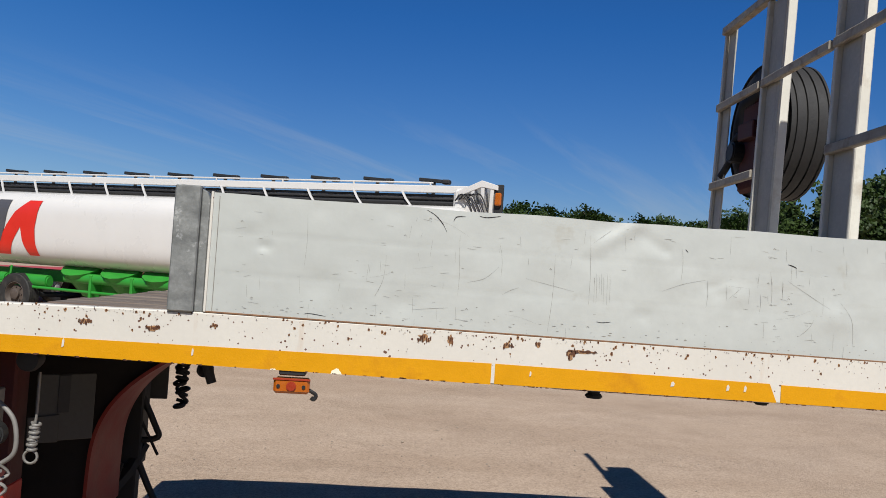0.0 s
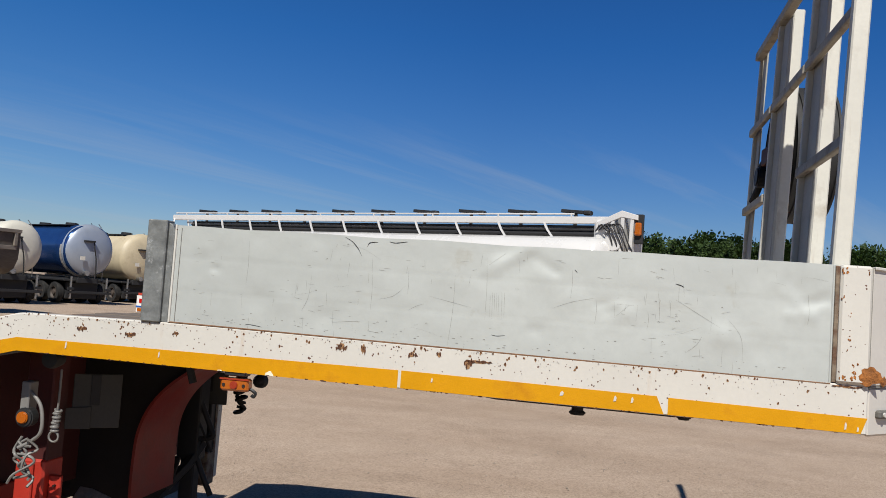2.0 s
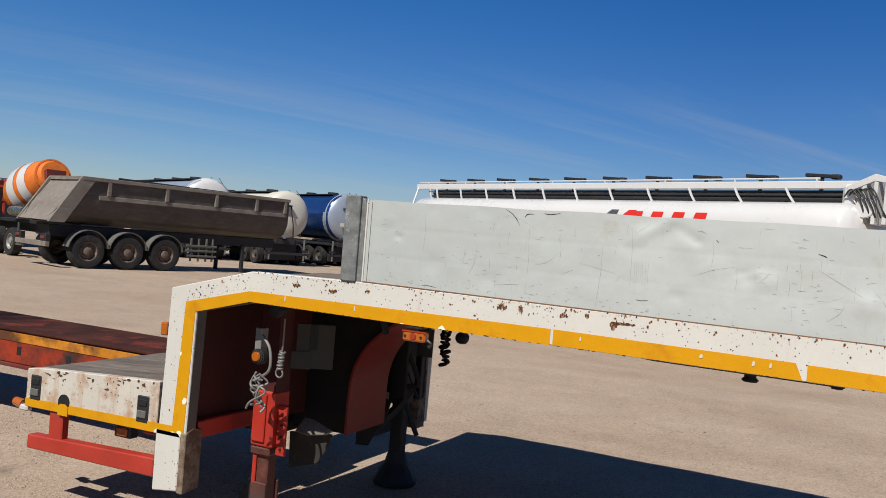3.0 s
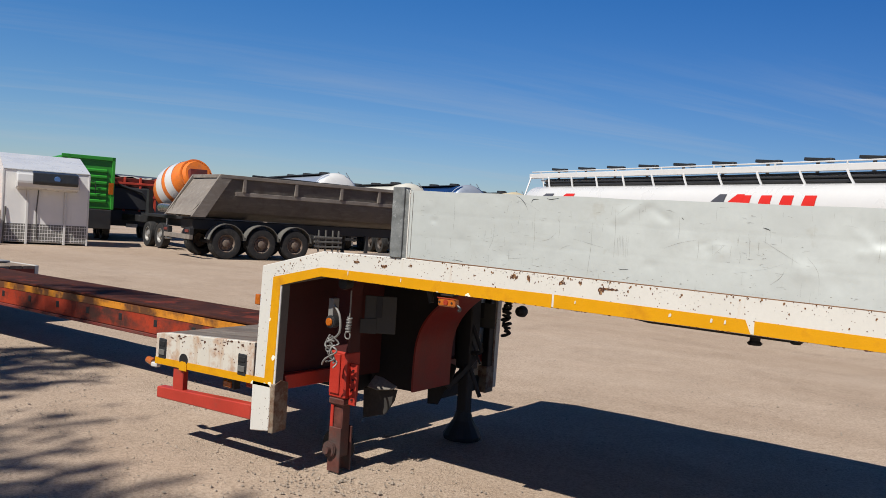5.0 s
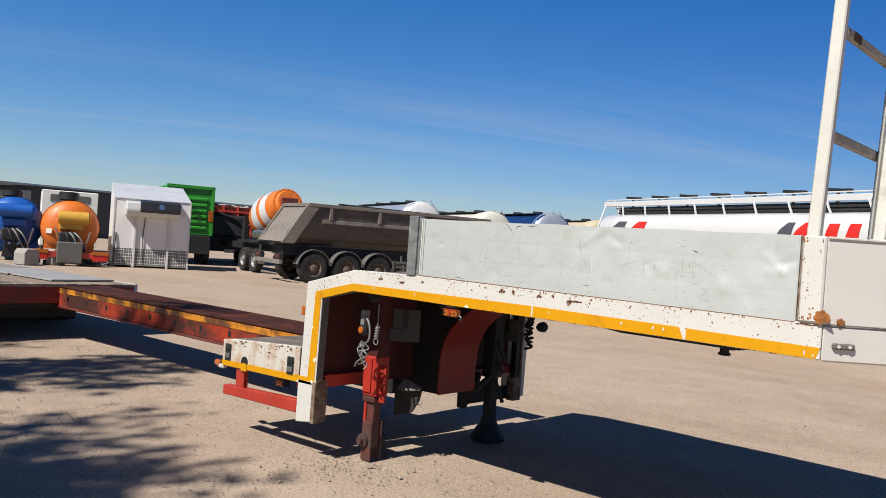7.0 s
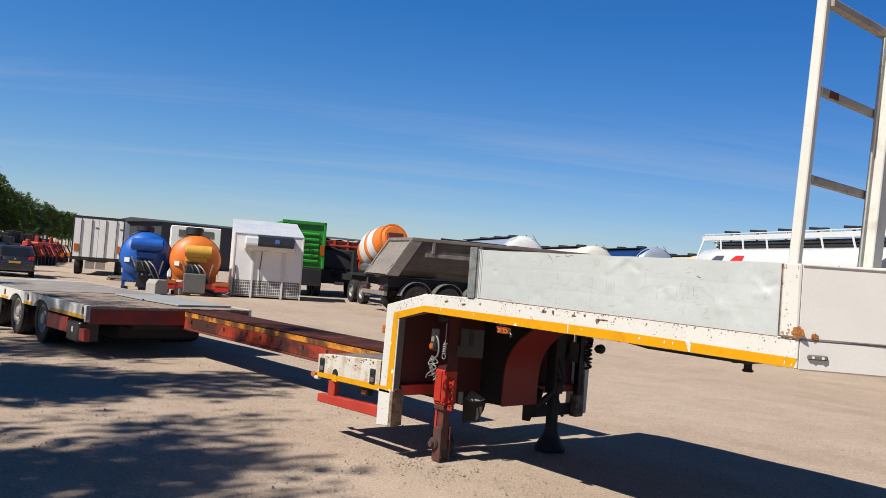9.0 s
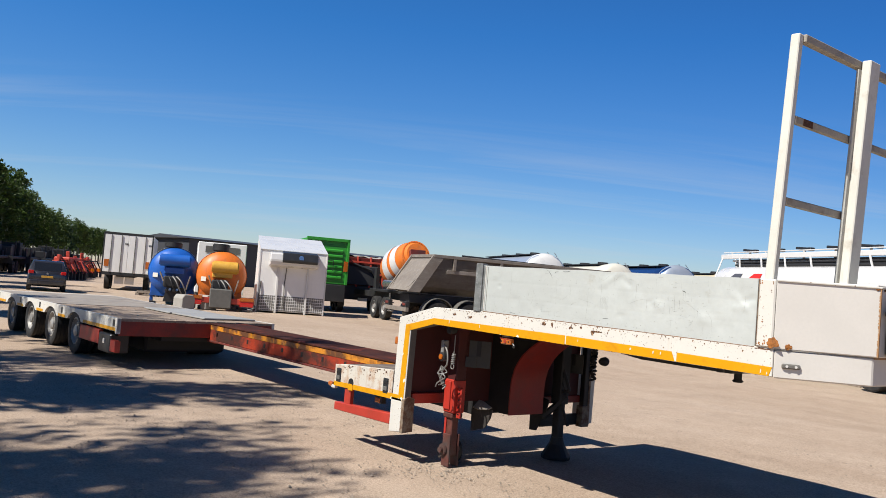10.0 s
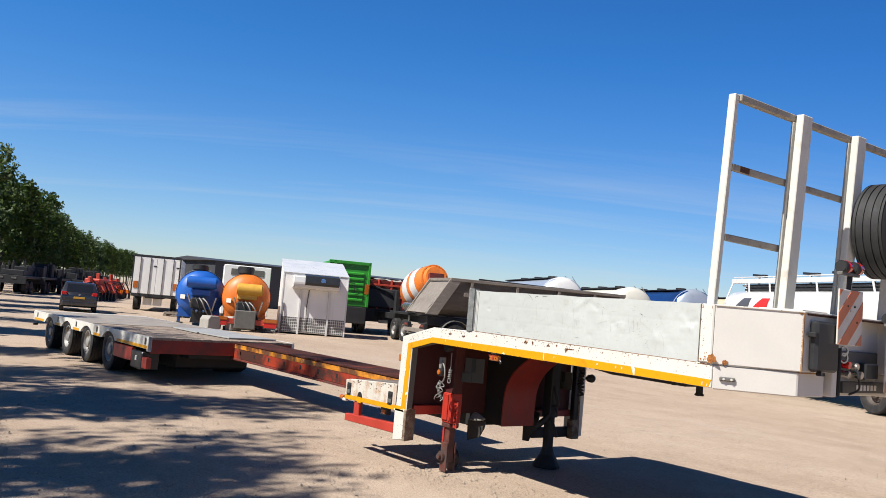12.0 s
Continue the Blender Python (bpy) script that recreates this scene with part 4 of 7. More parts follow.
        for k in range(9):
            xa = x0 + 0.07 + k * (x1 - x0 - 0.14) / 9
            scratch([(xa, z + rng.uniform(-0.0006, 0.0006)), (xa + 0.13, z), (xa + 0.26, z + rng.uniform(-0.0006, 0.0006))], rng.uniform(0.0002, 0.0005))
    for k in range(140):
        x = rng.uniform(x0 + 0.03, x1 - 0.06)
        z = z0 + 0.006 + abs(rng.gauss(0, 0.03))
        s = 0.0008 + 0.002 * rng.random() ** 2
        scratch([(x, z), (x + s * rng.uniform(1, 6), z + s * rng.uniform(-0.5, 0.5))], s * 0.6)
    so = part("scratch", sc, SCRATCH, holder, "dark scratches and scuffs")
    so["kind"] = "stuff"
    # the lower edge follows the falling beam
    for c in holder.children:
        for v in c.data.vertices:
            v.co.z -= 0.0132 * (v.co.x - x0) * max(0.0, min(1.0, (z1 - v.co.z) / (z1 - z0)))
    # galvanised post
    post = thing("side_post", "grey galvanised steel post at the end of the drop side", "post")
    part("post_body", prism([(-1.05, 1.486), (-0.968, 1.486), (-0.968, 1.89), (-1.05, 1.89)], "y", -0.012, 0.05, 0.004), GALV, post)
    part("post_flange", prism([(-0.968, 1.486), (-0.9395, 1.486), (-0.9395, 1.845), (-0.95, 1.872), (-0.968, 1.882)], "y", 0.002, 0.046, 0.003), GALV, post)


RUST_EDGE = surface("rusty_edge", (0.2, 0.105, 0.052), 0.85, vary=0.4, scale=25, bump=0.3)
GREY_LIGHT = surface("dull_aluminium_profile", (0.41, 0.3818, 0.3432), 0.5, metal=0.3, vary=0.12, scale=10, bump=0.1, stain=((0.3, 0.2, 0.12), 12, 0.55, 0.7, 0.7))
sideboard()


def front_box():
    fb = part("front_box", prism([(1.545, -0.004), (1.65, -0.004), (2.085, 0.385), (2.085, 0.80), (2.0, 0.80), (2.0, W - 0.80), (2.085, W - 0.80), (2.085, W - 0.385), (1.65, W), (1.545, W), (1.545, W - 0.1), (1.6, W - 0.1), (1.6, 0.1), (1.545, 0.1)], "z", 1.458, 1.866, 0.006), WHITE, loader, "white steel box at the front of the neck")
    part("box_post", box(1.543, 1.648, -0.014, 0.05, 1.463, 1.872, 0.008), WHITE_RUSTY, fb, "white post with a rust streak")
    part("gap_plate", box(1.530, 1.546, 0.004, 0.05, 1.463, 1.868, 0.002), RUSTY_SIDE, fb, "rusty strip beside the post")
    prng = random.Random(19)
    spots_ = bmesh.new()
    for cx, cz, s in ((1.556, 1.85, 0.012), (1.575, 1.70, 0.005), (1.578, 1.62, 0.007), (1.572, 1.58, 0.004), (1.60, 1.52, 0.009), (1.59, 1.49, 0.012), (1.56, 1.487, 0.010), (1.63, 1.85, 0.006), (1.552, 1.76, 0.005)):
        for k in range(4):
            blot(spots_, cx + prng.uniform(-1, 1) * s, cz + prng.uniform(-1.5, 1.5) * s, s * prng.uniform(0.2, 0.55), s * prng.uniform(0.25, 0.9), -0.0149, prng)
    part("rust_spots", spots_, RUST_BLOOM, fb, "orange rust spots on the post")["kind"] = "stuff"
    part("box_seam", box(1.647, 1.651, -0.0065, 0.0, 1.47, 1.866, 0), SCRATCH, fb)
    part("top_edge", prism([(1.655, -0.012), (2.093, 0.38), (2.093, W - 0.38), (1.655, W + 0.012)], "z", 1.860, 1.872, 0.003), WHITE_RUSTY, fb, "rusty folded top edge")
    # one dark strip paints the edge's rust and the shade under the fold
    part("rusty_edge", box(2.0865, 2.0935, 0.42, W - 0.42, 1.846, 1.860, 0), PATCH, fb, "dark strip for the rusty edge and the shade below it")
    part("top_step", box(1.72, 2.05, 0.42, 0.76, 1.872, 1.884, 0.003), WHITE, fb)
    lower = part("front_beam", prism([(1.652, 0.004), (2.06, 0.385), (2.06, 0.74), (1.97, 0.78), (1.97, W - 0.78), (2.06, W - 0.74), (2.06, W - 0.385), (1.652, W - 0.004)], "z", 1.285, 1.455, 0.008), WHITE, loader, "white lower front beam")
    part("beam_joint", prism([(1.655, 0.0), (2.066, 0.383), (2.066, 0.78), (1.9, 0.78), (1.655, 0.3)], "z", 1.4545, 1.459), SCRATCH, lower)
    # the lamp lies on the bevelled face
    face = pose(1.727, 0.070, 1.362, 0, 0, 41.8)
    lamp = part("marker_lamp", turned(box(-0.052, 0.052, -0.016, 0.006, -0.014, 0.014, 0.006), face), GREY_PLATE, lower, "grey side lamp holder")
    for x in (-0.026, 0.026):
        part("lens", turned(cyl((x, -0.021, 0), (x, -0.014, 0), 0.008, 12), face), CLEAR_LENS, lamp)
    # rusty corner and seam
    erng = random.Random(5)
    edge = bmesh.new()
    for k in range(46):
        z = 1.46 + k * 0.0088
        box(2.0865 - erng.uniform(0.002, 0.010), 2.0885, 0.3785, 0.388, z, z + 0.0088, 0, bm=edge)
    part("rusty_corner", edge, RIM_STAIN, fb, "brown rust along the box corner")
    part("rusty_seam", box(2.0605, 2.064, 0.39, 0.74, 1.445, 1.4545, 0.0), RIM_STAIN, lower, "brown rust along the seam")
    # rust blooms
    for cx, cz, s in ((1.645, 1.492, 0.05),):
        own = bmesh.new()
        bmesh.ops.create_icosphere(own, subdivisions=3, radius=1)
        for v in own.verts:
            f = 0.72 + 0.4 * noise.noise(v.co * 1.6 + Vector((cx * 9, 0, 0))) + 0.12 * noise.noise(v.co * 6)
            v.co = Vector((cx + v.co.x * s * f, -0.013 + v.co.y * 0.0032, cz + v.co.z * s * 0.85 * f))
        part("rust_bloom", own, RUST_BLOOM, fb, "flaking orange rust bloom", smooth=50)
    for cx, cz, s in ((0.085, 1.475, 0.026), (0.565, 1.862, 0.018)):
        own = bmesh.new()
        bmesh.ops.create_icosphere(own, subdivisions=3, radius=1)
        for v in own.verts:
            f = 0.72 + 0.4 * noise.noise(v.co * 1.6 + Vector((cx * 9, 0, 0))) + 0.12 * noise.noise(v.co * 6)
            v.co = Vector((cx + v.co.x * s * f, -0.004 + v.co.y * 0.0032, cz + v.co.z * s * 0.85 * f))
        part("rust_bloom", turned(own, pose(1.65, -0.004, 0, 0, 0, 41.8)), RUST_BLOOM, fb, "flaking orange rust bloom", smooth=50)
    # black box on the front face
    bb = part("battery_box", box(2.086, 2.15, 0.45, 0.76, 1.465, 1.815, 0.02), PLASTIC, fb, "black plastic box on the front face")
    part("latch", box(2.10, 2.16, 0.41, 0.45, 1.70, 1.735, 0.005), BLACK_STEEL, bb)
    part("latch", box(2.11, 2.16, 0.52, 0.56, 1.44, 1.465, 0.005), BLACK_STEEL, bb)
    start = list(fb.children)
    # front fittings
    part("front_upright", box(2.18, 2.25, 0.555, 0.62, 1.29, 1.86, 0.006), WHITE, fb, "white upright")
    part("tube", pipe([(2.24, 0.66, 1.30), (2.24, 0.66, 1.64)], 0.014, 8), BLACK_STEEL, fb)
    cp = part("coupling_panel", box(2.172, 2.19, 0.60, 1.35, 1.47, 1.62, 0.005), GREY_PLATE, fb, "grey panel with hose couplings")
    part("plate_holder", box(2.19, 2.215, 0.78, 1.45, 1.315, 1.40, 0.005), PLASTIC, fb, "black number plate holder")
    for k in range(6):
        part("plate_mark", box(2.214, 2.218, 0.98 + k * 0.055, 1.015 + k * 0.055, 1.335, 1.375, 0), BOARD_WHITE, fb)
    for k, (y, z) in enumerate(((0.76, 1.53), (0.76, 1.46), (0.88, 1.52), (0.95, 1.46))):
        part("coupling", cyl((2.18, y, z), (2.27, y, z - 0.01), 0.028, 14, bevel=0.004), (RED_LENS, CHROME, CHROME, CHROME)[k], cp, ("red", "bright steel", "bright steel", "bright steel")[k] + " hose coupling")
    part("socket_box", box(2.19, 2.27, 1.0, 1.2, 1.42, 1.54, 0.01), PLASTIC, cp, "black socket box")
    for z in (1.62, 1.57):
        part("ring", lathe([(0.028, -0.006), (0.038, -0.006), (0.038, 0.006), (0.028, 0.006), (0.028, -0.006)], 16, m=pose(2.25, 0.70, z, 0, 0, 70)), CHROME, cp, smooth=50)
    part("cable", pipe(smooth_line([(2.27, 0.86, 1.5), (2.3, 0.84, 1.42), (2.29, 0.86, 1.35), (2.25, 0.8, 1.31)], 4), 0.008, 6), BLACK_STEEL, cp)

    place_parts(fb, start, pose(-0.16, 0.24, 0))

    # striped warning boards with lamps above them, one on either side
    def board(y0, y1, flip):
        wb = part("warning_board", box(2.272, 2.284, y0, y1, 1.665, 2.055, 0.004), BOARD_WHITE, fb, "orange-red and white striped warning board")

        def clip(pts, lim, keep_above):
            out_ = []
            for (a, b) in zip(pts, pts[1:] + pts[:1]):
                ia, ib = (a[1] >= lim) == keep_above, (b[1] >= lim) == keep_above
                if ia:
                    out_.append(a)
                if ia != ib:
                    f = (lim - a[1]) / (b[1] - a[1])
                    out_.append((a[0] + f * (b[0] - a[0]), lim))
            return out_
        for k in range(4):
            z = 1.30 + k * 0.235
            ya, yb = (y1, y0) if flip else (y0, y1)
            poly = [(ya, z), (yb, z + 0.33), (yb, z + 0.45), (ya, z + 0.12)]
            q = clip(clip(poly, 1.667, True), 2.053, False)
            if len(q) > 2:
                part("board_stripe", prism(q, "x", 2.2835, 2.287), BOARD_RED, wb, "faded orange-red stripe")
        for dy, z in ((0.12, 1.94), (0.22, 1.94), (0.26, 1.83)):
            part("rivet", cyl((2.284, y0 + dy, z), (2.29, y0 + dy, z), 0.008, 8), BLACK_STEEL, wb)
        ym = (y0 + y1) / 2
        part("board_arm", pipe(smooth_line([(2.268, ym, 1.9), (2.262, ym, 2.08), (2.262, ym + 0.01, 2.17)], 4), 0.018, 8), BLACK_STEEL, wb)
        bar = part("lamp_bar", box(2.24, 2.28, ym - 0.14, ym + 0.12, 2.155, 2.18, 0.004), GREY_PLATE, wb)
        for y in (ym - 0.06, ym + 0.1):
            part("lamp_body", cyl((2.26, y - 0.015, 2.215), (2.26, y - 0.07, 2.215), 0.045, 16, bevel=0.006), BLACK_STEEL, bar)
            part("lamp_lens", lathe([(0, 0.05), (0.028, 0.044), (0.044, 0.015), (0.047, -0.03), (0, -0.032)], 18, m=pose(2.26, y + 0.016, 2.215)), RED_LENS, bar, "red lamp lens", smooth=50)
    start = list(fb.children)
    board(0.68, 1.02, False)
    place_parts(fb, start, pose(-0.115, 0, 0))
    start = list(fb.children)
    board(W - 1.02, W - 0.68, True)
    place_parts(fb, start, pose(-0.115, 0, -0.33))


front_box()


def headboard():
    hb = thing("headboard", "white steel tube headboard with rust, on the front box", "headboard", pose(1.56, 0.055, 1.866, -0.8, 2.4, -2.0) @ Matrix.Translation((0, 0, -1.866)))
    z0, z1 = 1.872, 3.39
    part("end_post", box(-0.028, 0.032, 0.0, 0.05, 1.866, z1, 0.006), DULL_WHITE, hb)
    far = part("end_post", box(0.034, 0.054, 2.33, 2.36, 1.866, z1, 0.003), DULL_WHITE, hb, "angle iron end post")
    # grey plates carry the shade of the posts' unlit faces
    part("web_plate", box(0.054, 0.064, 2.22, 2.36, 1.866, z1 - 0.004, 0.003), POST_SHADE_GREY, far, "inner face in grey that stands for its shade")
    for y in (0.83, 1.63):
        p = part("middle_post", box(0.058, 0.118, y - 0.10, y + 0.03, z0, z1 + 0.0, 0.006), DULL_WHITE, hb)
        part("web_plate", box(0.040, 0.058, y - 0.13, y + 0.03, z0, z1 - 0.06, 0.003), POST_SHADE_GREY, p, "web plate in grey that stands for its shade")
        part("post_flange", box(0.014, 0.058, y + 0.03, y + 0.06, z0, z1 - 0.05, 0.004), DULL_WHITE, p)
    part("top_rail", box(0.0, 0.05, 0.05, 2.33, z1 - 0.05, z1 + 0.002, 0.006), DIRTY_RAIL, hb)
    for a, b in ((0.05, 0.89), (0.92, 1.67), (1.70, 2.33)):
        part("rail", box(0.004, 0.0345, a, b, 2.84, 2.89, 0.006), DIRTY_RAIL, hb)
    for a, b in ((0.05, 0.89), (1.70, 2.33)):
        part("rail", box(0.004, 0.0345, a, b, 2.335, 2.385, 0.006), DIRTY_RAIL, hb)
    part("rust_spot", box(0.0325, 0.037, 0.14, 0.25, 2.844, 2.887, 0.0), PATCH, hb)
    part("wheel_carrier", box(0.1, 0.24, 1.75, 2.12, 2.30, 2.84, 0.02), SHADED_RED, hb, "dark red spare wheel carrier")
    part("carrier_lever", pipe(smooth_line([(0.08, 2.08, 2.66), (0.06, 2.14, 2.6), (0.07, 2.17, 2.52), (0.05, 2.26, 2.42)], 4), 0.022, 8), BLACK_STEEL, hb, "black lever of the wheel carrier", smooth=50)
    part("winch", cyl((0.03, 2.1, 2.55), (0.16, 2.1, 2.55), 0.065, 14, bevel=0.01), BLACK_STEEL, hb)


headboard()
SPARE_RUBBER = surface("plain_dark_tyre_rubber", (0.017, 0.016, 0.0149), 0.7, vary=0.25, scale=9, bump=0.3)
spare = thing("spare_wheel", "black ribbed spare tyre on a red rim behind the headboard", "spare wheel", pose(1.90, 1.98, 2.62, 0, 0, 90))
part("tyre", lathe(tyre_profile(0.395, 0.25, 0.225), 48), SPARE_RUBBER, spare, smooth=35)
part("rim", lathe([(0.237, 0.105), (0.21, 0.08), (0.19, 0.02), (0.1, 0.05), (0.09, 0.08), (0.0, 0.085)], 28), SHADED_RED, spare, "dull dark red rim", smooth=40)
part("bracket", box(-0.1, 0.1, 0.06, 0.2, -0.05, 0.05), SHADED_RED, spare, "dark red clamp plate")


# ---- lower platform behind the gooseneck ----
PLATFORM_WHITE = surface("heavily_rusted_white_paint", (0.5412, 0.4931, 0.4118), 0.55, vary=0.06, scale=3, spots=(DARK_RUST, 38, -0.165), bump=0.1, stain=((0.33, 0.15, 0.06), 6, 0.5, 0.66, 0.85), streak=((0.36, 0.19, 0.08), (11, 11, 1.6), 0.52, 0.74, 0.75))


def platform():
    pf = part("platform_side", prism([(-3.11, 0.563), (-2.085, 0.583), (-2.085, 0.856), (-3.0, 0.80), (-3.11, 0.785)], "y", 0.0, 0.05, 0.004), PLATFORM_WHITE, loader, "white platform side with heavy rust")
    part("platform_side", prism([(-2.66, 0.572), (-1.90, 0.583), (-1.90, 0.856), (-2.66, 0.816)], "y", W - 0.05, W, 0.004), WHITE_RUSTY, loader)
    st_ = ring([(-3.11, 0.568), (-1.91, 0.588)], [(-3.11, 0.615), (-1.98, 0.64)], "y", -0.003, 0.002)
    part("stripe", st_, YELLOW, pf, "yellow reflective tape")
    part("platform_end", prism([(0.05, 0.57), (1.28, 0.57), (1.28, 0.785), (0.05, 0.785)], "x", -3.108, -3.06, 0.004), RED_WORN, loader)
    part("platform_end", prism([(1.33, 0.57), (W - 0.05, 0.57), (W - 0.05, 0.80), (1.33, 0.80)], "x", -2.66, -2.61, 0.004), RED_WORN, loader)
    for k in range(11):
        y0 = 0.05 + k * (W - 0.1) / 11
        xa, da = (-3.09, 0.0) if y0 < 1.25 else (-2.65, 0.030)
        part("deck_plank", prism([(xa, 0.76 + da), (-2.06, 0.83), (-2.06, 0.856), (xa, 0.788 + da)], "y", y0 + 0.003, y0 + (W - 0.1) / 11 - 0.003, 0.002), WOOD, loader)
    for x, z in ((-3.03, 0.683), (-2.19, 0.692)):
        lk = part("lashing_pocket", box(x - 0.045, x + 0.045, -0.006, 0.02, z - 0.075, z + 0.075, 0.012), PLASTIC, pf, "black lashing point pocket")
        part("pocket_lip", box(x - 0.032, x + 0.032, -0.014, -0.004, z - 0.045, z - 0.005, 0.004), GREY_PLATE, lk)
        part("pocket_lip", box(x - 0.032, x + 0.032, -0.012, -0.004, z + 0.02, z + 0.055, 0.004), BLACK_STEEL, lk)
    rng = random.Random(31)
    for k in range(22):
        x = rng.uniform(-2.95, -2.12)
        top = 0.80 + (x + 3.0) * 0.061
        z = top - abs(rng.gauss(0, 0.03)) - 0.004
        w_, h_ = rng.uniform(0.003, 0.02), rng.uniform(0.003, 0.012)
        pts = []
        for j in range(9):
            a = 2 * math.pi * j / 9
            f = rng.uniform(0.5, 1.2)
            pts.append((x + math.cos(a) * w_ * f, z + math.sin(a) * h_ * f))
        part("rust_patch", prism(pts, "y", -0.0022, 0.002), PATCH, pf)
    # round notch with a worn rim
    part("chain_notch", cyl((-2.79, -0.005, 0.635), (-2.79, 0.03, 0.635), 0.045, 18), BLACK_STEEL, pf, "dark round chain notch")
    part("notch_cover", prism([(-2.83, 0.56), (-2.75, 0.56), (-2.75, 0.61), (-2.77, 0.625), (-2.81, 0.625), (-2.83, 0.61)], "y", -0.008, 0.004), YELLOW, pf)
    part("guard_rail", prism([(-3.075, 0.325), (-2.09, 0.345), (-2.09, 0.445), (-3.075, 0.405)], "y", 0.0, 0.07, 0.006), RED, loader, "red side guard rail")
    for x in (-2.86, -2.42):
        part("guard_post", box(x - 0.055, x + 0.055, 0.01, 0.06, 0.40, 0.57, 0.006), RED, loader) if x < -2.6 else part("guard_post", box(x - 0.06, x + 0.05, 0.3, 0.36, 0.46, 0.57, 0.006), RED, loader)
    sl = part("side_lamp", box(-2.44, -2.36, 0.06, 0.1, 0.50, 0.545, 0.006), AMBER, loader, "amber side lamp")
    part("lamp_bracket", box(-2.46, -2.34, 0.07, 0.13, 0.49, 0.56, 0.004), PLASTIC, sl)
    part("end_lamp", box(-3.16, -3.09, -0.005, 0.04, 0.535, 0.57, 0.008), CLEAR_LENS, loader, "white position lamp")
    part("end_lamp", cyl((-3.22, 0.02, 0.575), (-3.15, 0.02, 0.565), 0.025, 12, 0.03), AMBER, loader)
    part("side_lamp", box(-2.13, -2.085, 0.02, 0.06, 1.1, 1.17, 0.006), AMBER, loader, "amber lamp behind the gooseneck")
    # the frame below, between the platform and the legs
    part("low_frame", box(-3.0, -2.0, 0.95, 1.5, 0.42, 0.57, 0.01), BLACK_STEEL, loader)


before = list(loader.children)
platform()
place_parts(loader, before, pose(-0.045, 0, -0.012))


# ---- telescopic beam and rear bed ----
def telescope():
    y0, y1 = 1.13, 1.77
    # dark patches paint wear and the broken shadows along the beam together
    BEAM_RED = surface("beam_orange_red", (0.33, 0.036, 0.012), 0.6, vary=0.3, scale=3, bump=0.25, spec=0.3, stain=((0.035, 0.018, 0.013), 1.5, 0.44, 0.56, 0.93), streak=((0.04, 0.022, 0.016), (1.6, 1, 3), 0.5, 0.64, 0.8))
    b = part("telescopic_beam", box(-9.7, -3.05, y0, y1, 0.47, 0.725, 0.008), BEAM_RED, loader, "worn red telescopic beam with slots, shadow patches in its paint")
    part("beam_top", box(-9.7, -3.05, y0 - 0.015, y1 + 0.015, 0.726, 0.747, 0.004), surface("dark_beam_top", (0.06, 0.019, 0.012), 0.9, vary=0.45, scale=3, bump=0.4, spec=0.15, stain=((0.2, 0.035, 0.018), 2.5, 0.56, 0.66, 0.7), streak=((0.02, 0.012, 0.01), (0.8, 9, 1), 0.5, 0.7, 0.7)), b, "dark greasy beam top")
    part("beam_stripe", box(-9.7, -3.05, y0 - 0.006, y0 + 0.002, 0.645, 0.715, 0.002), surface("worn_yellow_tape", (0.52, 0.19, 0.012), 0.5, vary=0.25, scale=3, bump=0.2, stain=((0.07, 0.026, 0.014), 2.2, 0.45, 0.56, 0.92)), b, "worn yellow tape")
    for k in range(11):
        x = -9.2 + k * 0.56
        part("slot", box(x - 0.025, x + 0.025, y0 - 0.004, y0 + 0.004, 0.545, 0.61, 0.002), BLACK_STEEL, b, "dark locking slot")
    part("bottom_flange", box(-9.7, -3.05, y0 - 0.012, y1 + 0.02, 0.44, 0.47, 0.004), RED_WORN, b)
    part("beam_sleeve", box(-9.75, -8.6, y0 - 0.004, y1 + 0.03, 0.43, 0.715, 0.003), BEAM_RED, b, "red sleeve of the telescopic beam")


telescope()


# the bed is shifted and turned a little to fit the camera's view
BED = pose(-8.87, -0.42, 0, 0, 0, 1.6) @ Matrix.Translation((9.53, 0, 0))


FRONT_RED = surface("dull_front_red", (0.24, 0.022, 0.011), 0.6, vary=0.25, scale=4, bump=0.25, stain=((0.07, 0.025, 0.018), 3, 0.5, 0.7, 0.7))


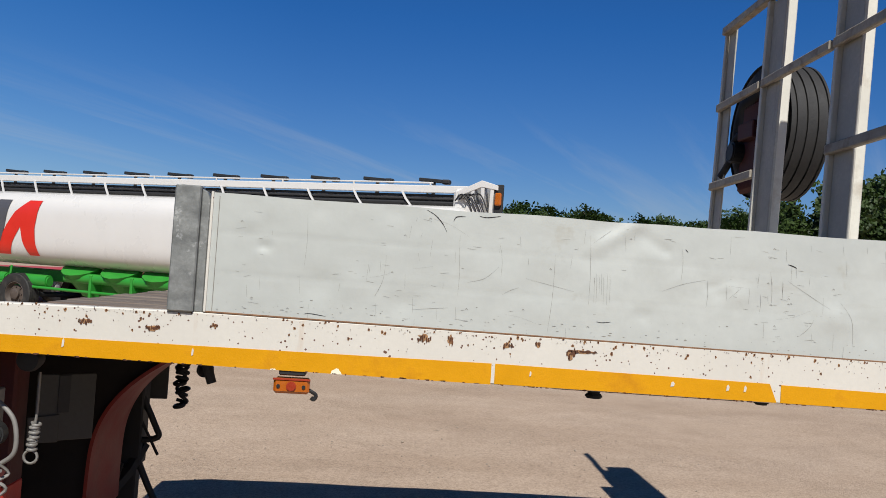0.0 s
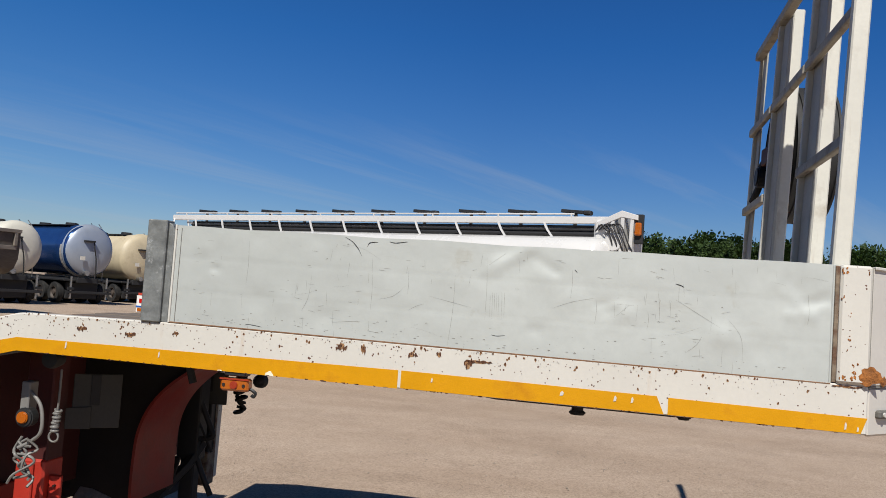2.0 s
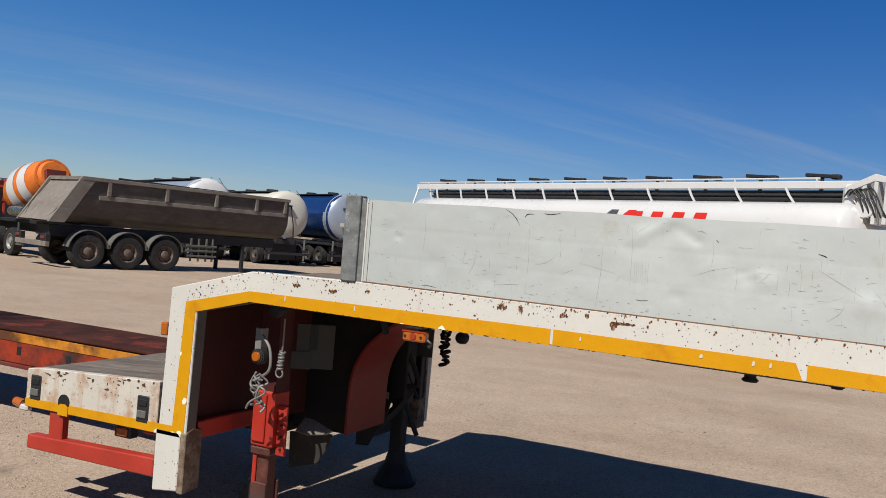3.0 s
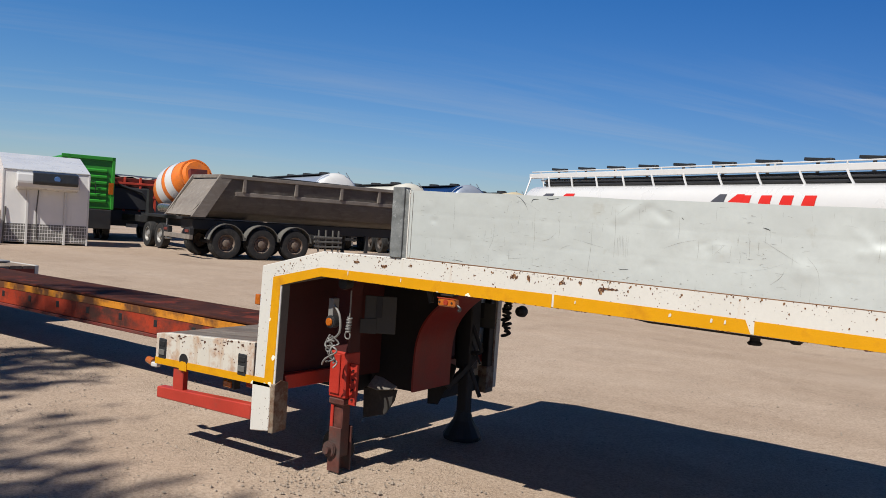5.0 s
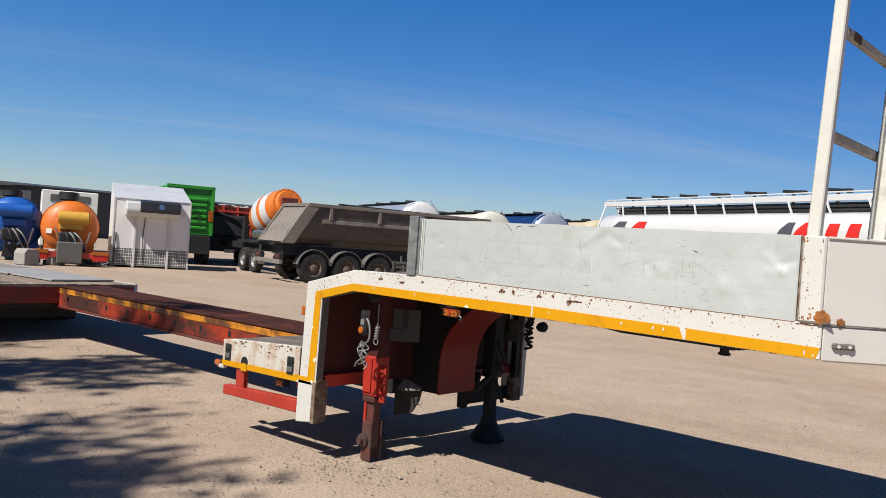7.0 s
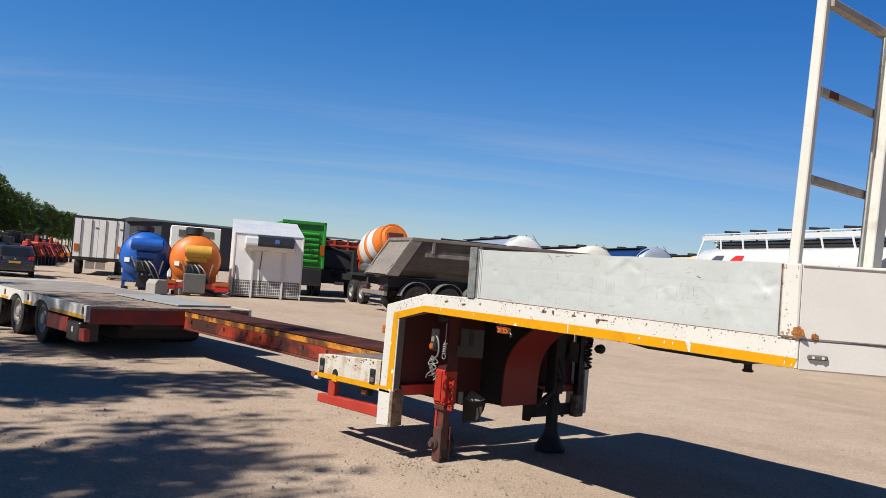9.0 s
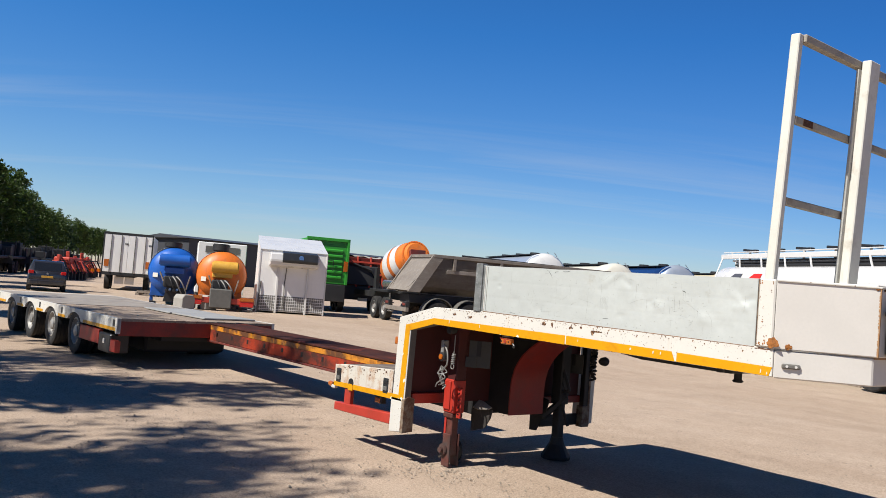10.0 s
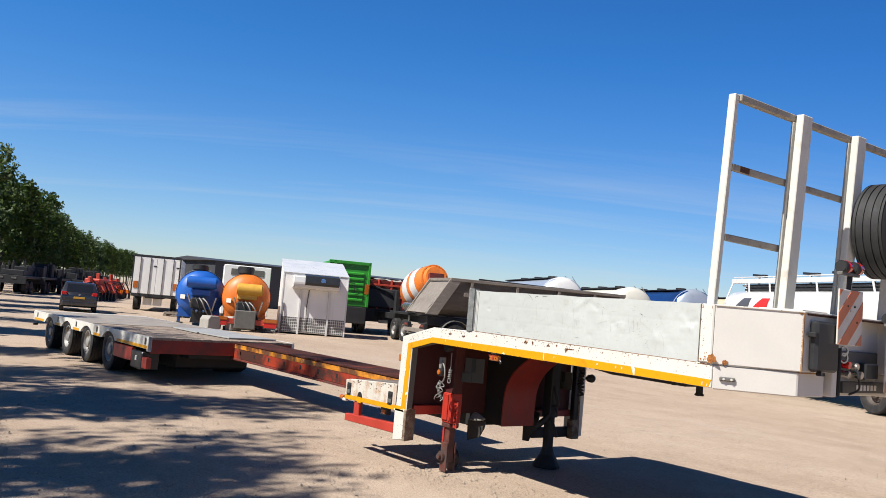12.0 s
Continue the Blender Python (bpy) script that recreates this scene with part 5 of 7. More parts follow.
def bed():
    x0, x1, w = -17.38, -9.53, 2.74
    axles = (-11.68, -13.11, -14.55, -15.99)
    r_arch = 0.47
    zt, zb = 0.772, 0.565
    # side plate with the wheel arches cut out
    for y0, y1 in ((0.0, 0.05), (w - 0.05, w)):
        line_t, line_b = [], []
        x = x0
        xs = sorted(set([x0, x1] + [a + d * r_arch / 6 for a in axles for d in range(-6, 7)] + [x1 - 0.4, x0 + 0.3]))
        for x in xs:
            z = zb
            for a in axles:
                if abs(x - a) < r_arch:
                    z = max(z, 0.39 + math.sqrt(max(0, r_arch ** 2 - (x - a) ** 2)) * 0.68)
            zz = max(zt, z + 0.035)
            line_t.append((x, zz)); line_b.append((x, z))
        s = part("bed_side", ring(line_b, line_t, "y", y0, y1), WHITE_RUSTY, loader, "white bed side with wheel arches")
        if y0 < 0.5:
            edges = [x0] + [v for a in axles[::-1] for v in (a - r_arch, a + r_arch)] + [x1]
            for a, b in zip(edges[::2], edges[1::2]):
                if b - a > 0.1:
                    part("stripe", box(a + 0.03, b - 0.03, -0.004, 0.002, zb + 0.005, zb + 0.055, 0.001), YELLOW, s, "yellow reflective tape")
            for x in (x1 - 0.15, -12.4, -13.83, -15.27, x0 + 0.3):
                part("lashing_pocket", box(x - 0.04, x + 0.04, -0.008, 0.01, 0.64, 0.745, 0.008), PLASTIC, s)
            part("front_post", box(x1 - 0.05, x1, -0.01, 0.06, 0.53, 0.779, 0.006), WHITE_RUSTY, s)
    part("bed_front", box(x1 - 0.06, x1 - 0.002, 0.05, w - 0.05, 0.50, 0.735, 0.006), FRONT_RED, loader, "dark red bed front")
    # dark block added here to keep light out from under the bed
    part("running_gear", box(x0 + 0.4, x1 - 0.5, 0.66, w - 0.66, 0.2, 0.50, 0.04), BLACK_STEEL, loader, "dark block for axles and springs, added to shade the space under the bed")
    part("bed_frame", box(x0 + 0.2, x1 - 0.1, 0.75, w - 0.75, 0.42, 0.70, 0.01), BLACK_STEEL, loader)
    n = 15
    for k in range(n):
        ya, yb = 0.05 + k * (w - 0.1) / n, 0.05 + (k + 1) * (w - 0.1) / n
        part("bed_plank", box(-13.0, x1 - 0.0, ya + 0.004, yb - 0.004, 0.727, 0.767 + 0.003 * (k % 2), 0.003), WOOD_BED, loader)
    pale = surface("pale_worn_chequer_plate", (0.328, 0.2784, 0.2212), 0.6, metal=0.2, vary=0.18, scale=2.5, bump=0.2, stain=((0.2, 0.14, 0.1), 1.6, 0.5, 0.72, 0.7))
    for k in range(4):
        part("deck_plate", box(x0 + k * 1.08, x0 + (k + 1) * 1.08 - 0.01, 0.05, w - 0.05, 0.737, 0.774, 0.003), pale, loader, "pale worn steel deck plate")
    part("bed_tail", box(x0 - 0.12, x0 - 0.002, 0.0, w, 0.53, 0.782, 0.03), WHITE_RUSTY, loader, "white rounded tail of the bed")
    part("tail_hinge", box(x0 - 0.2, x0 - 0.1, 0.02, 0.12, 0.42, 0.48, 0.01), BLACK_STEEL, loader)
    # running gear
    for x in axles:
        part("axle", cyl((x, 0.3, 0.39), (x, w - 0.3, 0.39), 0.06, 14), BLACK_STEEL, loader)
        for y, s in ((0.15, -1), (0.46, 1), (w - 0.15, 1), (w - 0.46, -1)):
            wheel(loader, (x, y, 0.385), 0.39, 0.25, 0.225, s)
    tb = part("tool_box", box(x1 - 0.77, x1 - 0.24, -0.01, 0.3, 0.2, 0.50, 0.02), PLASTIC, loader, "black plastic tool box under the bed")
    part("latch", box(x1 - 0.53, x1 - 0.46, -0.025, -0.008, 0.34, 0.42, 0.004), CLEAR_LENS, tb)
    part("red_bracket", box(x1 - 1.75, x1 - 0.79, -0.006, 0.07, 0.30, 0.534, 0.006), RED, loader, "red bracket beside the tool box")
    part("red_bracket", box(x1 - 0.23, x1 - 0.01, -0.006, 0.08, 0.24, 0.42, 0.006), RED, loader)


before = list(loader.children)
bed()
place_parts(loader, before, BED)
for m, sx in ((pose(-10.6, 2.08, 0.786, 0, 0, 3), 1.0), (pose(-11.9, 2.05, 0.786, 0, 0, -2), 1.1)):
    mt = thing("rubber_mat", "flat pale grey panel lying on the trailer bed", "mat", BED @ m)
    part("panel", box(-0.62 * sx, 0.62 * sx, -0.5, 0.5, -0.008, 0.016, 0.004), surface("grey_panel", (0.2952, 0.2863, 0.2669), 0.6, vary=0.1, scale=3, bump=0.1), mt)


# ---- trees ----
BARK = surface("bark", (0.082, 0.0676, 0.0496), 0.9, vary=0.3, scale=4, bump=0.6)


def leaf_material(name, base):
    m = bpy.data.materials.new(name)
    m.use_nodes = True
    nt = m.node_tree
    p = nt.nodes["Principled BSDF"]
    p.inputs["Roughness"].default_value = 0.55
    p.inputs["Specular IOR Level"].default_value = 0.3
    g = nt.nodes.new("ShaderNodeNewGeometry")
    r = nt.nodes.new("ShaderNodeValToRGB")
    r.color_ramp.elements[0].color = (*[c * 0.6 for c in base], 1)
    r.color_ramp.elements[1].color = (base[0] * 1.6, base[1] * 1.35, base[2] * 1.1, 1)
    nt.links.new(g.outputs["Random Per Island"], r.inputs[0])
    nt.links.new(r.outputs[0], p.inputs["Base Color"])
    tr = nt.nodes.new("ShaderNodeBsdfTranslucent")
    tr.inputs["Color"].default_value = (base[0] * 1.6, base[1] * 1.6, base[2], 1)
    mx = nt.nodes.new("ShaderNodeMixShader")
    mx.inputs[0].default_value = 0.25
    nt.links.new(p.outputs[0], mx.inputs[1]); nt.links.new(tr.outputs[0], mx.inputs[2])
    nt.links.new(mx.outputs[0], nt.nodes["Material Output"].inputs[0])
    return m


LEAF = leaf_material("summer_leaf", (0.040, 0.073, 0.015))
LEAF_DARK = leaf_material("dark_leaf", (0.0295, 0.0574, 0.0148))


def make_tree(seed, h, spread, crown_from, leaf, clumps, per, size, label):
    """A tapered trunk with limbs and a crown of many small leaves gathered in uneven clumps."""
    rng = random.Random(seed)
    t = thing("tree", label, "tree", pose(0, 0, -200))
    tb = pipe([(0, 0, -0.2), (0.05, 0.02, h * 0.3), (-0.04, 0.05, h * 0.6), (0.03, 0, h * 0.93)], 0.17, 8)
    for v in tb.verts:
        f = max(0.15, 1 - v.co.z / h)
        v.co.x *= f * 1.2; v.co.y *= f * 1.2
    limbs = []
    for k in range(14):
        z = h * (crown_from + (0.9 - crown_from) * k / 14)
        a = k * 2.4 + rng.uniform(-0.4, 0.4)
        l = spread * (1 - 0.55 * k / 14) * rng.uniform(0.7, 1.0)
        e = Vector((math.cos(a) * l, math.sin(a) * l, z + l * 0.75))
        pipe([(0, 0, z), (e.x * 0.5, e.y * 0.5, z + l * 0.3), e], 0.045, 5, bm=tb)
        limbs.append((Vector((0, 0, z)), e))
    part("trunk", tb, BARK, t, smooth=50)
    verts, faces = [], []
    for c in range(clumps):
        p, e = rng.choice(limbs)
        f = rng.uniform(0.35, 1.05)
        cc = p.lerp(e, f) + Vector((rng.gauss(0, 0.5), rng.gauss(0, 0.5), rng.gauss(0, 0.55)))
        if cc.z > h:
            cc.z = h - rng.uniform(0, 1.2)
        rad = rng.uniform(0.35, 0.75) * spread / 3
        for k in range(per):
            d = Vector((rng.gauss(0, 1), rng.gauss(0, 1), rng.gauss(0, 0.8)))
            d = d.normalized() * rad * rng.random() ** 0.4
            q = cc + d
            u = Vector((rng.gauss(0, 1), rng.gauss(0, 1), rng.gauss(0, 1))).normalized()
            w = u.orthogonal().normalized()
            s = size * rng.uniform(0.6, 1.3)
            i = len(verts)
            verts += [tuple(q - u * s), tuple(q + w * s * 0.6), tuple(q + u * s), tuple(q - w * s * 0.6)]
            faces.append((i, i + 1, i + 2, i + 3))
    me = bpy.data.meshes.new("crown")
    me.from_pydata(verts, [], faces)
    me.materials.append(leaf)
    cr = new("crown", me)
    cr.parent = t
    return t


def woods():
    label = "tall leafy green tree with a full dense crown"
    kinds = [make_tree(s, 14, 2.9, 0.2, LEAF, 225, 14, 0.25, label) for s in (1, 2, 3)]
    near_kinds = [make_tree(s, 14, 2.9, 0.2, LEAF, 500, 24, 0.125, label) for s in (4, 5)]
    far_kinds = [make_tree(s, 9, 3.6, 0.08, LEAF_DARK, 330, 17, 0.19, "bushy dark green tree at the yard's edge") for s in (11, 12)]
    rng = random.Random(6)

    def put(kind, x, y, s, group, wide=1.0):
        c = copy_thing(kind, pose(x, y, 0, 0, 0, rng.uniform(0, 360)))
        c.scale = (s * wide * rng.uniform(0.92, 1.1), s * wide * rng.uniform(0.92, 1.1), s)
        c["group"] = group
    # the alley along the lane, from beside the camera into the distance
    put(near_kinds[0], -2.7, -13.2, 1.08, "trees of the alley", 0.75)
    put(near_kinds[1], -7.0, -12.3, 1.1, "trees of the alley", 0.78)
    put(near_kinds[0], -10.4, -12.6, 1.1, "trees of the alley", 0.75)
    x = -14.6
    k = 0
    while x > -415:
        y = (-14.2 - 0.2815 * (x + 8) if x > -192 else 37.6 - 0.34 * (x + 192) if x > -250 else 57.3 - 0.405 * (x + 250)) + rng.uniform(-0.7, 0.7)
        if x < -104:
            put(kinds[k % 3], x, y, rng.uniform(0.95, 1.08), "trees of the alley")
        elif x > -46:
            put(kinds[k % 3], x, y + 1.4, rng.uniform(0.9, 1.02), "trees of the alley", 0.8)
        elif k % 2:
            put(kinds[k % 3], x, y, rng.uniform(1.0, 1.1), "trees of the alley", 0.9)
        # bushes added behind the trunks to darken the gaps between them
        if -215 < x < -40:
            put(far_kinds[k % 2], x + 1.5, y - 5.5, 0.33, "bushes under the alley", 1.6)
            put(far_kinds[(k + 1) % 2], x - 1.5, y - 6.5, 0.36, "bushes under the alley", 1.6)
        if -215 < x < -104:
            put(kinds[(k + 1) % 3], x + 2.5, y - 4.5, rng.uniform(0.95, 1.08), "trees of the alley")
        x -= (6.2 if x > -60 else 5.2) if x > -215 else 7.0
        k += 1
    # the wood behind the yard
    for k in range(46):
        x = 4 + k * 1.25 + rng.uniform(-0.8, 0.8)
        big = 0.9 if x < 27 else 0.9 + min(0.5, (x - 27) * 0.05)
        put(far_kinds[k % 2], x, 60 + rng.uniform(-2, 5), big * rng.uniform(0.80, 0.95), "wood behind the yard")
    for k in range(29):
        put(far_kinds[k % 2], -215 + k * 3.9 + rng.uniform(-1.5, 1.5), 150 + rng.uniform(-8, 12) + k * 0.2, rng.uniform(0.75, 1.0), "far wood behind the yard")
    for k in range(15):
        put(far_kinds[k % 2], -109 + k * 1.5 + rng.uniform(-0.5, 0.5), 93 + k * 1.4 + rng.uniform(-1, 1), rng.uniform(0.7, 0.8), "far wood behind the yard")
    for q in kinds + near_kinds + far_kinds:
        for o in list(q.children_recursive) + [q]:
            bpy.data.objects.remove(o)


woods()


# ---- vehicles of the yard ----
TANK_WHITE = surface("white_tank_paint", (0.5904, 0.5727, 0.5414), 0.3, vary=0.03, scale=1.5, bump=0.03, coat=0.3, streak=((0.45, 0.43, 0.4), (5, 5, 0.5), 0.6, 0.9, 0.25))
SILO_GREEN = surface("green_chassis_paint", (0.0246, 0.2386, 0.0267), 0.4, vary=0.12, scale=3, bump=0.06)
GREEN_BODY = surface("green_tipper_paint", (0.0287, 0.2625, 0.0229), 0.45, vary=0.14, scale=2, bump=0.1, stain=((0.08, 0.1, 0.05), 3, 0.6, 0.8, 0.5))
DUSTY = surface("dusty_tipper_steel", (0.1927, 0.1631, 0.1335), 0.75, vary=0.18, scale=1.4, bump=0.3, stain=((0.12, 0.09, 0.07), 1.8, 0.5, 0.7, 0.7), streak=((0.32, 0.29, 0.25), (1.5, 5, 7), 0.5, 0.75, 0.5))
ORANGE = surface("orange_mixer_paint", (0.6724, 0.1591, 0.0153), 0.5, vary=0.14, scale=2, bump=0.1, stain=((0.22, 0.1, 0.05), 2.2, 0.5, 0.72, 0.6), streak=((0.3, 0.2, 0.14), (4, 4, 0.8), 0.55, 0.8, 0.5))
BLUE = surface("blue_tank_paint", (0.0123, 0.1034, 0.4194), 0.42, vary=0.18, scale=2, bump=0.08, coat=0.1, stain=((0.03, 0.05, 0.09), 2.0, 0.5, 0.75, 0.6), streak=((0.25, 0.28, 0.34), (5, 5, 0.8), 0.6, 0.85, 0.4))
NAVY = surface("dark_blue_shiny_tank", (0.0246, 0.0716, 0.2135), 0.15, metal=0.6, vary=0.12, scale=1.5, bump=0.04)
STEEL_TANK = surface("grey_blue_tank_end", (0.33, 0.3638, 0.4185), 0.35, metal=0.3, vary=0.08, scale=1.5, bump=0.04)
IVORY = surface("ivory_tank_paint", (0.56, 0.5287, 0.4417), 0.4, vary=0.05, scale=1.5, bump=0.04, streak=((0.35, 0.31, 0.24), (4, 4, 0.5), 0.58, 0.85, 0.35))
CREAM = surface("cream_tank_paint", (0.5084, 0.4216, 0.2745), 0.5, vary=0.1, scale=1.6, bump=0.08, stain=((0.32, 0.24, 0.14), 1.8, 0.56, 0.75, 0.6))
LOGO_RED = surface("logo_red", (0.574, 0.0239, 0.0114), 0.35, vary=0.05, scale=4, bump=0.02)
LOGO_GREY = surface("logo_grey", (0.0738, 0.0716, 0.0763), 0.35, vary=0.08, scale=4, bump=0.02)
BOX_WHITE = surface("white_body_panel", (0.74, 0.715, 0.67), 0.4, vary=0.05, scale=1.2, bump=0.05, streak=((0.42, 0.39, 0.34), (4, 4, 0.5), 0.6, 0.88, 0.35))
YELLOW_PAINT = surface("yellow_pump_paint", (0.5904, 0.3182, 0.0381), 0.5, vary=0.15, scale=6, bump=0.1, stain=((0.3, 0.2, 0.1), 6, 0.55, 0.75, 0.5))
CAR_PAINT = surface("dark_grey_car_paint", (0.0369, 0.0366, 0.0419), 0.25, metal=0.4, vary=0.08, scale=3, bump=0.02, coat=0.8)
GLASS = surface("dark_window_glass", (0.0123, 0.0135, 0.0153), 0.08, vary=0.1, scale=2, bump=0.0, coat=0.6)
MACHINE_RED = surface("machine_red_paint", (0.451, 0.0477, 0.0229), 0.5, vary=0.18, scale=2, bump=0.1)
DARK_STEEL = surface("dark_chassis_steel", (0.017, 0.0165, 0.0167), 0.6, vary=0.3, scale=3, bump=0.15)
CONCRETE = surface("concrete_block", (0.3, 0.2764, 0.2418), 0.85, vary=0.12, scale=3, bump=0.2)
MESH_GREY = surface("grey_perforated_panel", (0.15, 0.1406, 0.1256), 0.7, vary=0.2, scale=8, bump=0.2)
BRAND_BLUE = surface("small_blue_badge", (0.082, 0.1988, 0.4576), 0.4, vary=0.05, scale=9, bump=0)


def oval(n, hw, hh, power=2.6):
    """A rounded cross-section in (y, z)."""
    out_ = []
    for k in range(n):
        a = 2 * math.pi * k / n
        c, s = math.cos(a), math.sin(a)
        out_.append((hw * math.copysign(abs(c) ** (2 / power), c), hh * math.copysign(abs(s) ** (2 / power), s)))
    return out_


def tank_shell(x0, x1, cy, cz, hw, hh, bulge=0.25, n=40, power=2.3):
    """A lying tank with domed ends."""
    bm = bmesh.new()
    rows = []
    sec = oval(n, hw, hh, power)
    ends = [(0.0, 0.0), (0.06, 0.35), (0.18, 0.62), (0.42, 0.85), (0.75, 0.97), (1.0, 1.0)]
    stations = [(x0 + f * bulge, g) for f, g in ends] + [(x0 + (x1 - x0) * k / 8, 1.0) for k in range(1, 8)] + [(x1 - f * bulge, g) for f, g in ends[::-1]]
    for x, g in stations:
        if g == 0:
            rows.append([bm.verts.new((x, cy, cz))])
        else:
            rows.append([bm.verts.new((x, cy + y * g, cz + z * g)) for y, z in sec])
    for a, b in zip(rows, rows[1:]):
        for k in range(n):
            l = (k + 1) % n
            f = list(dict.fromkeys([a[k % len(a)], a[l % len(a)], b[l % len(b)], b[k % len(b)]]))
            if len(f) > 2:
                bm.faces.new(f)
    return bm


def silo_trailer():
    """The long feed silo trailer whose side faces the lane."""
    s = thing("silo_trailer", "long white silo tanker trailer with a green chassis and red bars", "tanker", pose(-11.0, 19.4, 0, 0, 0, -25.5))
    cy, cz, hw, hh = 0.55, 2.265, 1.17, 0.755
    shell = part("tank", tank_shell(0.32, 11.55, cy, cz, hw, hh, 0.3, 64, 4.0), TANK_WHITE, s, smooth=40)

    def side_y(z):
        q = min(0.999, abs((z - cz) / hh))
        return cy - hw * (1 - q ** 4.0) ** (1 / 4.0)

    def decal(polys, mat, name, label="", off=0.012):
        b = bmesh.new()
        for poly in polys:
            n = 18
            left, right = poly
            zs = [left[0][1] + (left[-1][1] - left[0][1]) * k / n for k in range(n + 1)]

            def at(line, z):
                for (xa, za), (xb, zb) in zip(line, line[1:]):
                    if min(za, zb) - 1e-6 <= z <= max(za, zb) + 1e-6:
                        return xa + (xb - xa) * (z - za) / (zb - za if abs(zb - za) > 1e-9 else 1)
                return line[-1][0]
            rows = [(b.verts.new((at(left, z), side_y(z) - off, z)), b.verts.new((at(right, z), side_y(z) - off, z))) for z in zs]
            for (a, c), (d, e) in zip(rows, rows[1:]):
                b.faces.new((a, c, e, d))
        return part(name, b, mat, shell, label)
    # two bent marks in grey and red at the rear, smaller ones further on
    for x, k in ((0.66, 1.17), (6.55, 0.6)):
        z0, z1 = (1.70, 2.80) if k > 1 else (2.16, 2.79)

        def line(*pts):
            return [(x + px * k, z0 + (z1 - z0) * f) for px, f in pts]
        for name, mat, o, cut in (("grey_mark", LOGO_GREY, 0.0, 0.1), ("red_mark", LOGO_RED, 0.69, 0.0)):
            decal([(line((o, 0), (o + 0.08, 0.25), (o + 0.20, 0.52), (o + 0.38, 0.78), (o + 0.66, 1)), line((o + 0.30, 0), (o + 0.38, 0.25), (o + 0.545, 0.54), (o + 0.75, 0.8), (o + 0.95, 1)))], mat, name)
            low = (o + 0.68, o + 0.69) if cut else (o + 0.74, o + 0.965)
            decal([(line((low[0], 0), (o + 0.60, 0.25), (o + 0.53, 0.52), (o + 0.6, 0.8), (o + 0.66, 1)), line((low[1], 0), (o + (0.80 if cut else 0.89), 0.25), (o + 0.86, 0.5), (o + 0.90, 0.8), (o + 0.945, 1)))], mat, name, "", 0.017)
    for k in range(4):
        x = 7.36 + k * 0.45
        decal([([(x, 2.35), (x + 0.10, 2.77)], [(x + 0.30, 2.35), (x + 0.33, 2.77)])], LOGO_RED, "red_bar", "red bar of lettering size")
    # walkway rail, pipes and struts along the top
    part("walkway", box(0.45, 11.4, 0.1, 1.0, 3.16, 3.2, 0.005), TANK_WHITE, s)
    part("top_rail", box(0.0, 11.35, 0.02, 0.10, 3.23, 3.355, 0.01), TANK_WHITE, s, "white box rail along the top")
    part("hand_rail", pipe([(0.1, 0.04, 3.40), (10.7, 0.04, 3.40)], 0.014, 6), TANK_WHITE, s)
    for k in range(8):
        x = 0.5 + k * 1.45
        part("rail_stub", box(x - 0.012, x + 0.012, 0.02, 0.05, 3.35, 3.40, 0.002), TANK_WHITE, s)
    for z, y, r in ((3.19, 0.10, 0.022), (3.13, 0.05, 0.022), (3.06, 0.03, 0.028)):
        part("pipe", pipe([(0.7, y, z), (11.2, y, z)], r, 8), DARK_STEEL, s, "dark pipe along the tank", smooth=50)
    part("pipe_tray", box(0.55, 11.3, 0.2, 0.9, 2.95, 3.16, 0.01), DARK_STEEL, s)
    for k in range(11):
        x = 0.83 + k * 0.93
        part("strut", pipe([(x, 0.04, 3.26), (x + 0.10, -0.02, 3.12), (x + 0.36, -0.20, 2.88)], 0.024, 4), TANK_WHITE, s, "white strut")
    for k in range(10):
        x = 1.0 + k * 1.07
        h = part("hatch_lever", turned(box(-0.27, 0.27, -0.05, 0.05, -0.03, 0.03, 0.01), pose(x, 0.28, 3.46, 0, 4, 0)), PLASTIC, s, "black hatch lever")
        part("hatch", box(x + 0.16, x + 0.3, 0.2, 0.36, 3.40, 3.48, 0.02), DARK_STEEL, h)
        part("hatch_stand", box(x - 0.03, x + 0.03, 0.26, 0.30, 3.2, 3.46, 0.004), DARK_STEEL, h)
    for z in np.linspace(1.6, 2.7, 5):
        part("ladder_rung", box(0.22, 0.25, -0.32, 0.5, z - 0.012, z + 0.012, 0.002), TANK_WHITE, s)
    for y in (-0.34, 0.5):
        part("ladder_side", pipe([(0.22, y, 1.46), (0.24, y, 2.7), (0.06, 0.06 if y < 0 else y, 3.3)], 0.024, 6), TANK_WHITE, s, "white rear corner tube")
    # auger head at the front: a housing, upright plates, a tilted arm, hoses and a beacon
    part("auger_housing", box(11.1, 11.36, -0.06, 0.6, 2.72, 3.3, 0.05), TANK_WHITE, s, "white auger housing")
    for x, top in ((11.45, 3.36), (11.62, 3.42), (11.78, 3.3)):
        part("head_plate", prism([(x - 0.03, 2.68), (x + 0.03, 2.68), (x + 0.05, top), (x - 0.01, top)], "y", -0.15, 0.42, 0.006), TANK_WHITE, s, "white upright plate of the auger head")
    part("head_arm", prism([(11.2, 3.25), (11.62, 3.44), (11.9, 3.36), (11.9, 3.28), (11.62, 3.33), (11.24, 3.17)], "y", -0.16, -0.08, 0.006), TANK_WHITE, s, "white tilted arm")
    part("round_cover", cyl((11.5, -0.17, 2.92), (11.5, -0.1, 2.92), 0.15, 20, bevel=0.01), TANK_WHITE, s, "round white cover", smooth=40)
    part("lamp_frame", box(11.84, 11.98, -0.12, -0.05, 2.9, 3.38, 0.01), DARK_STEEL, s)
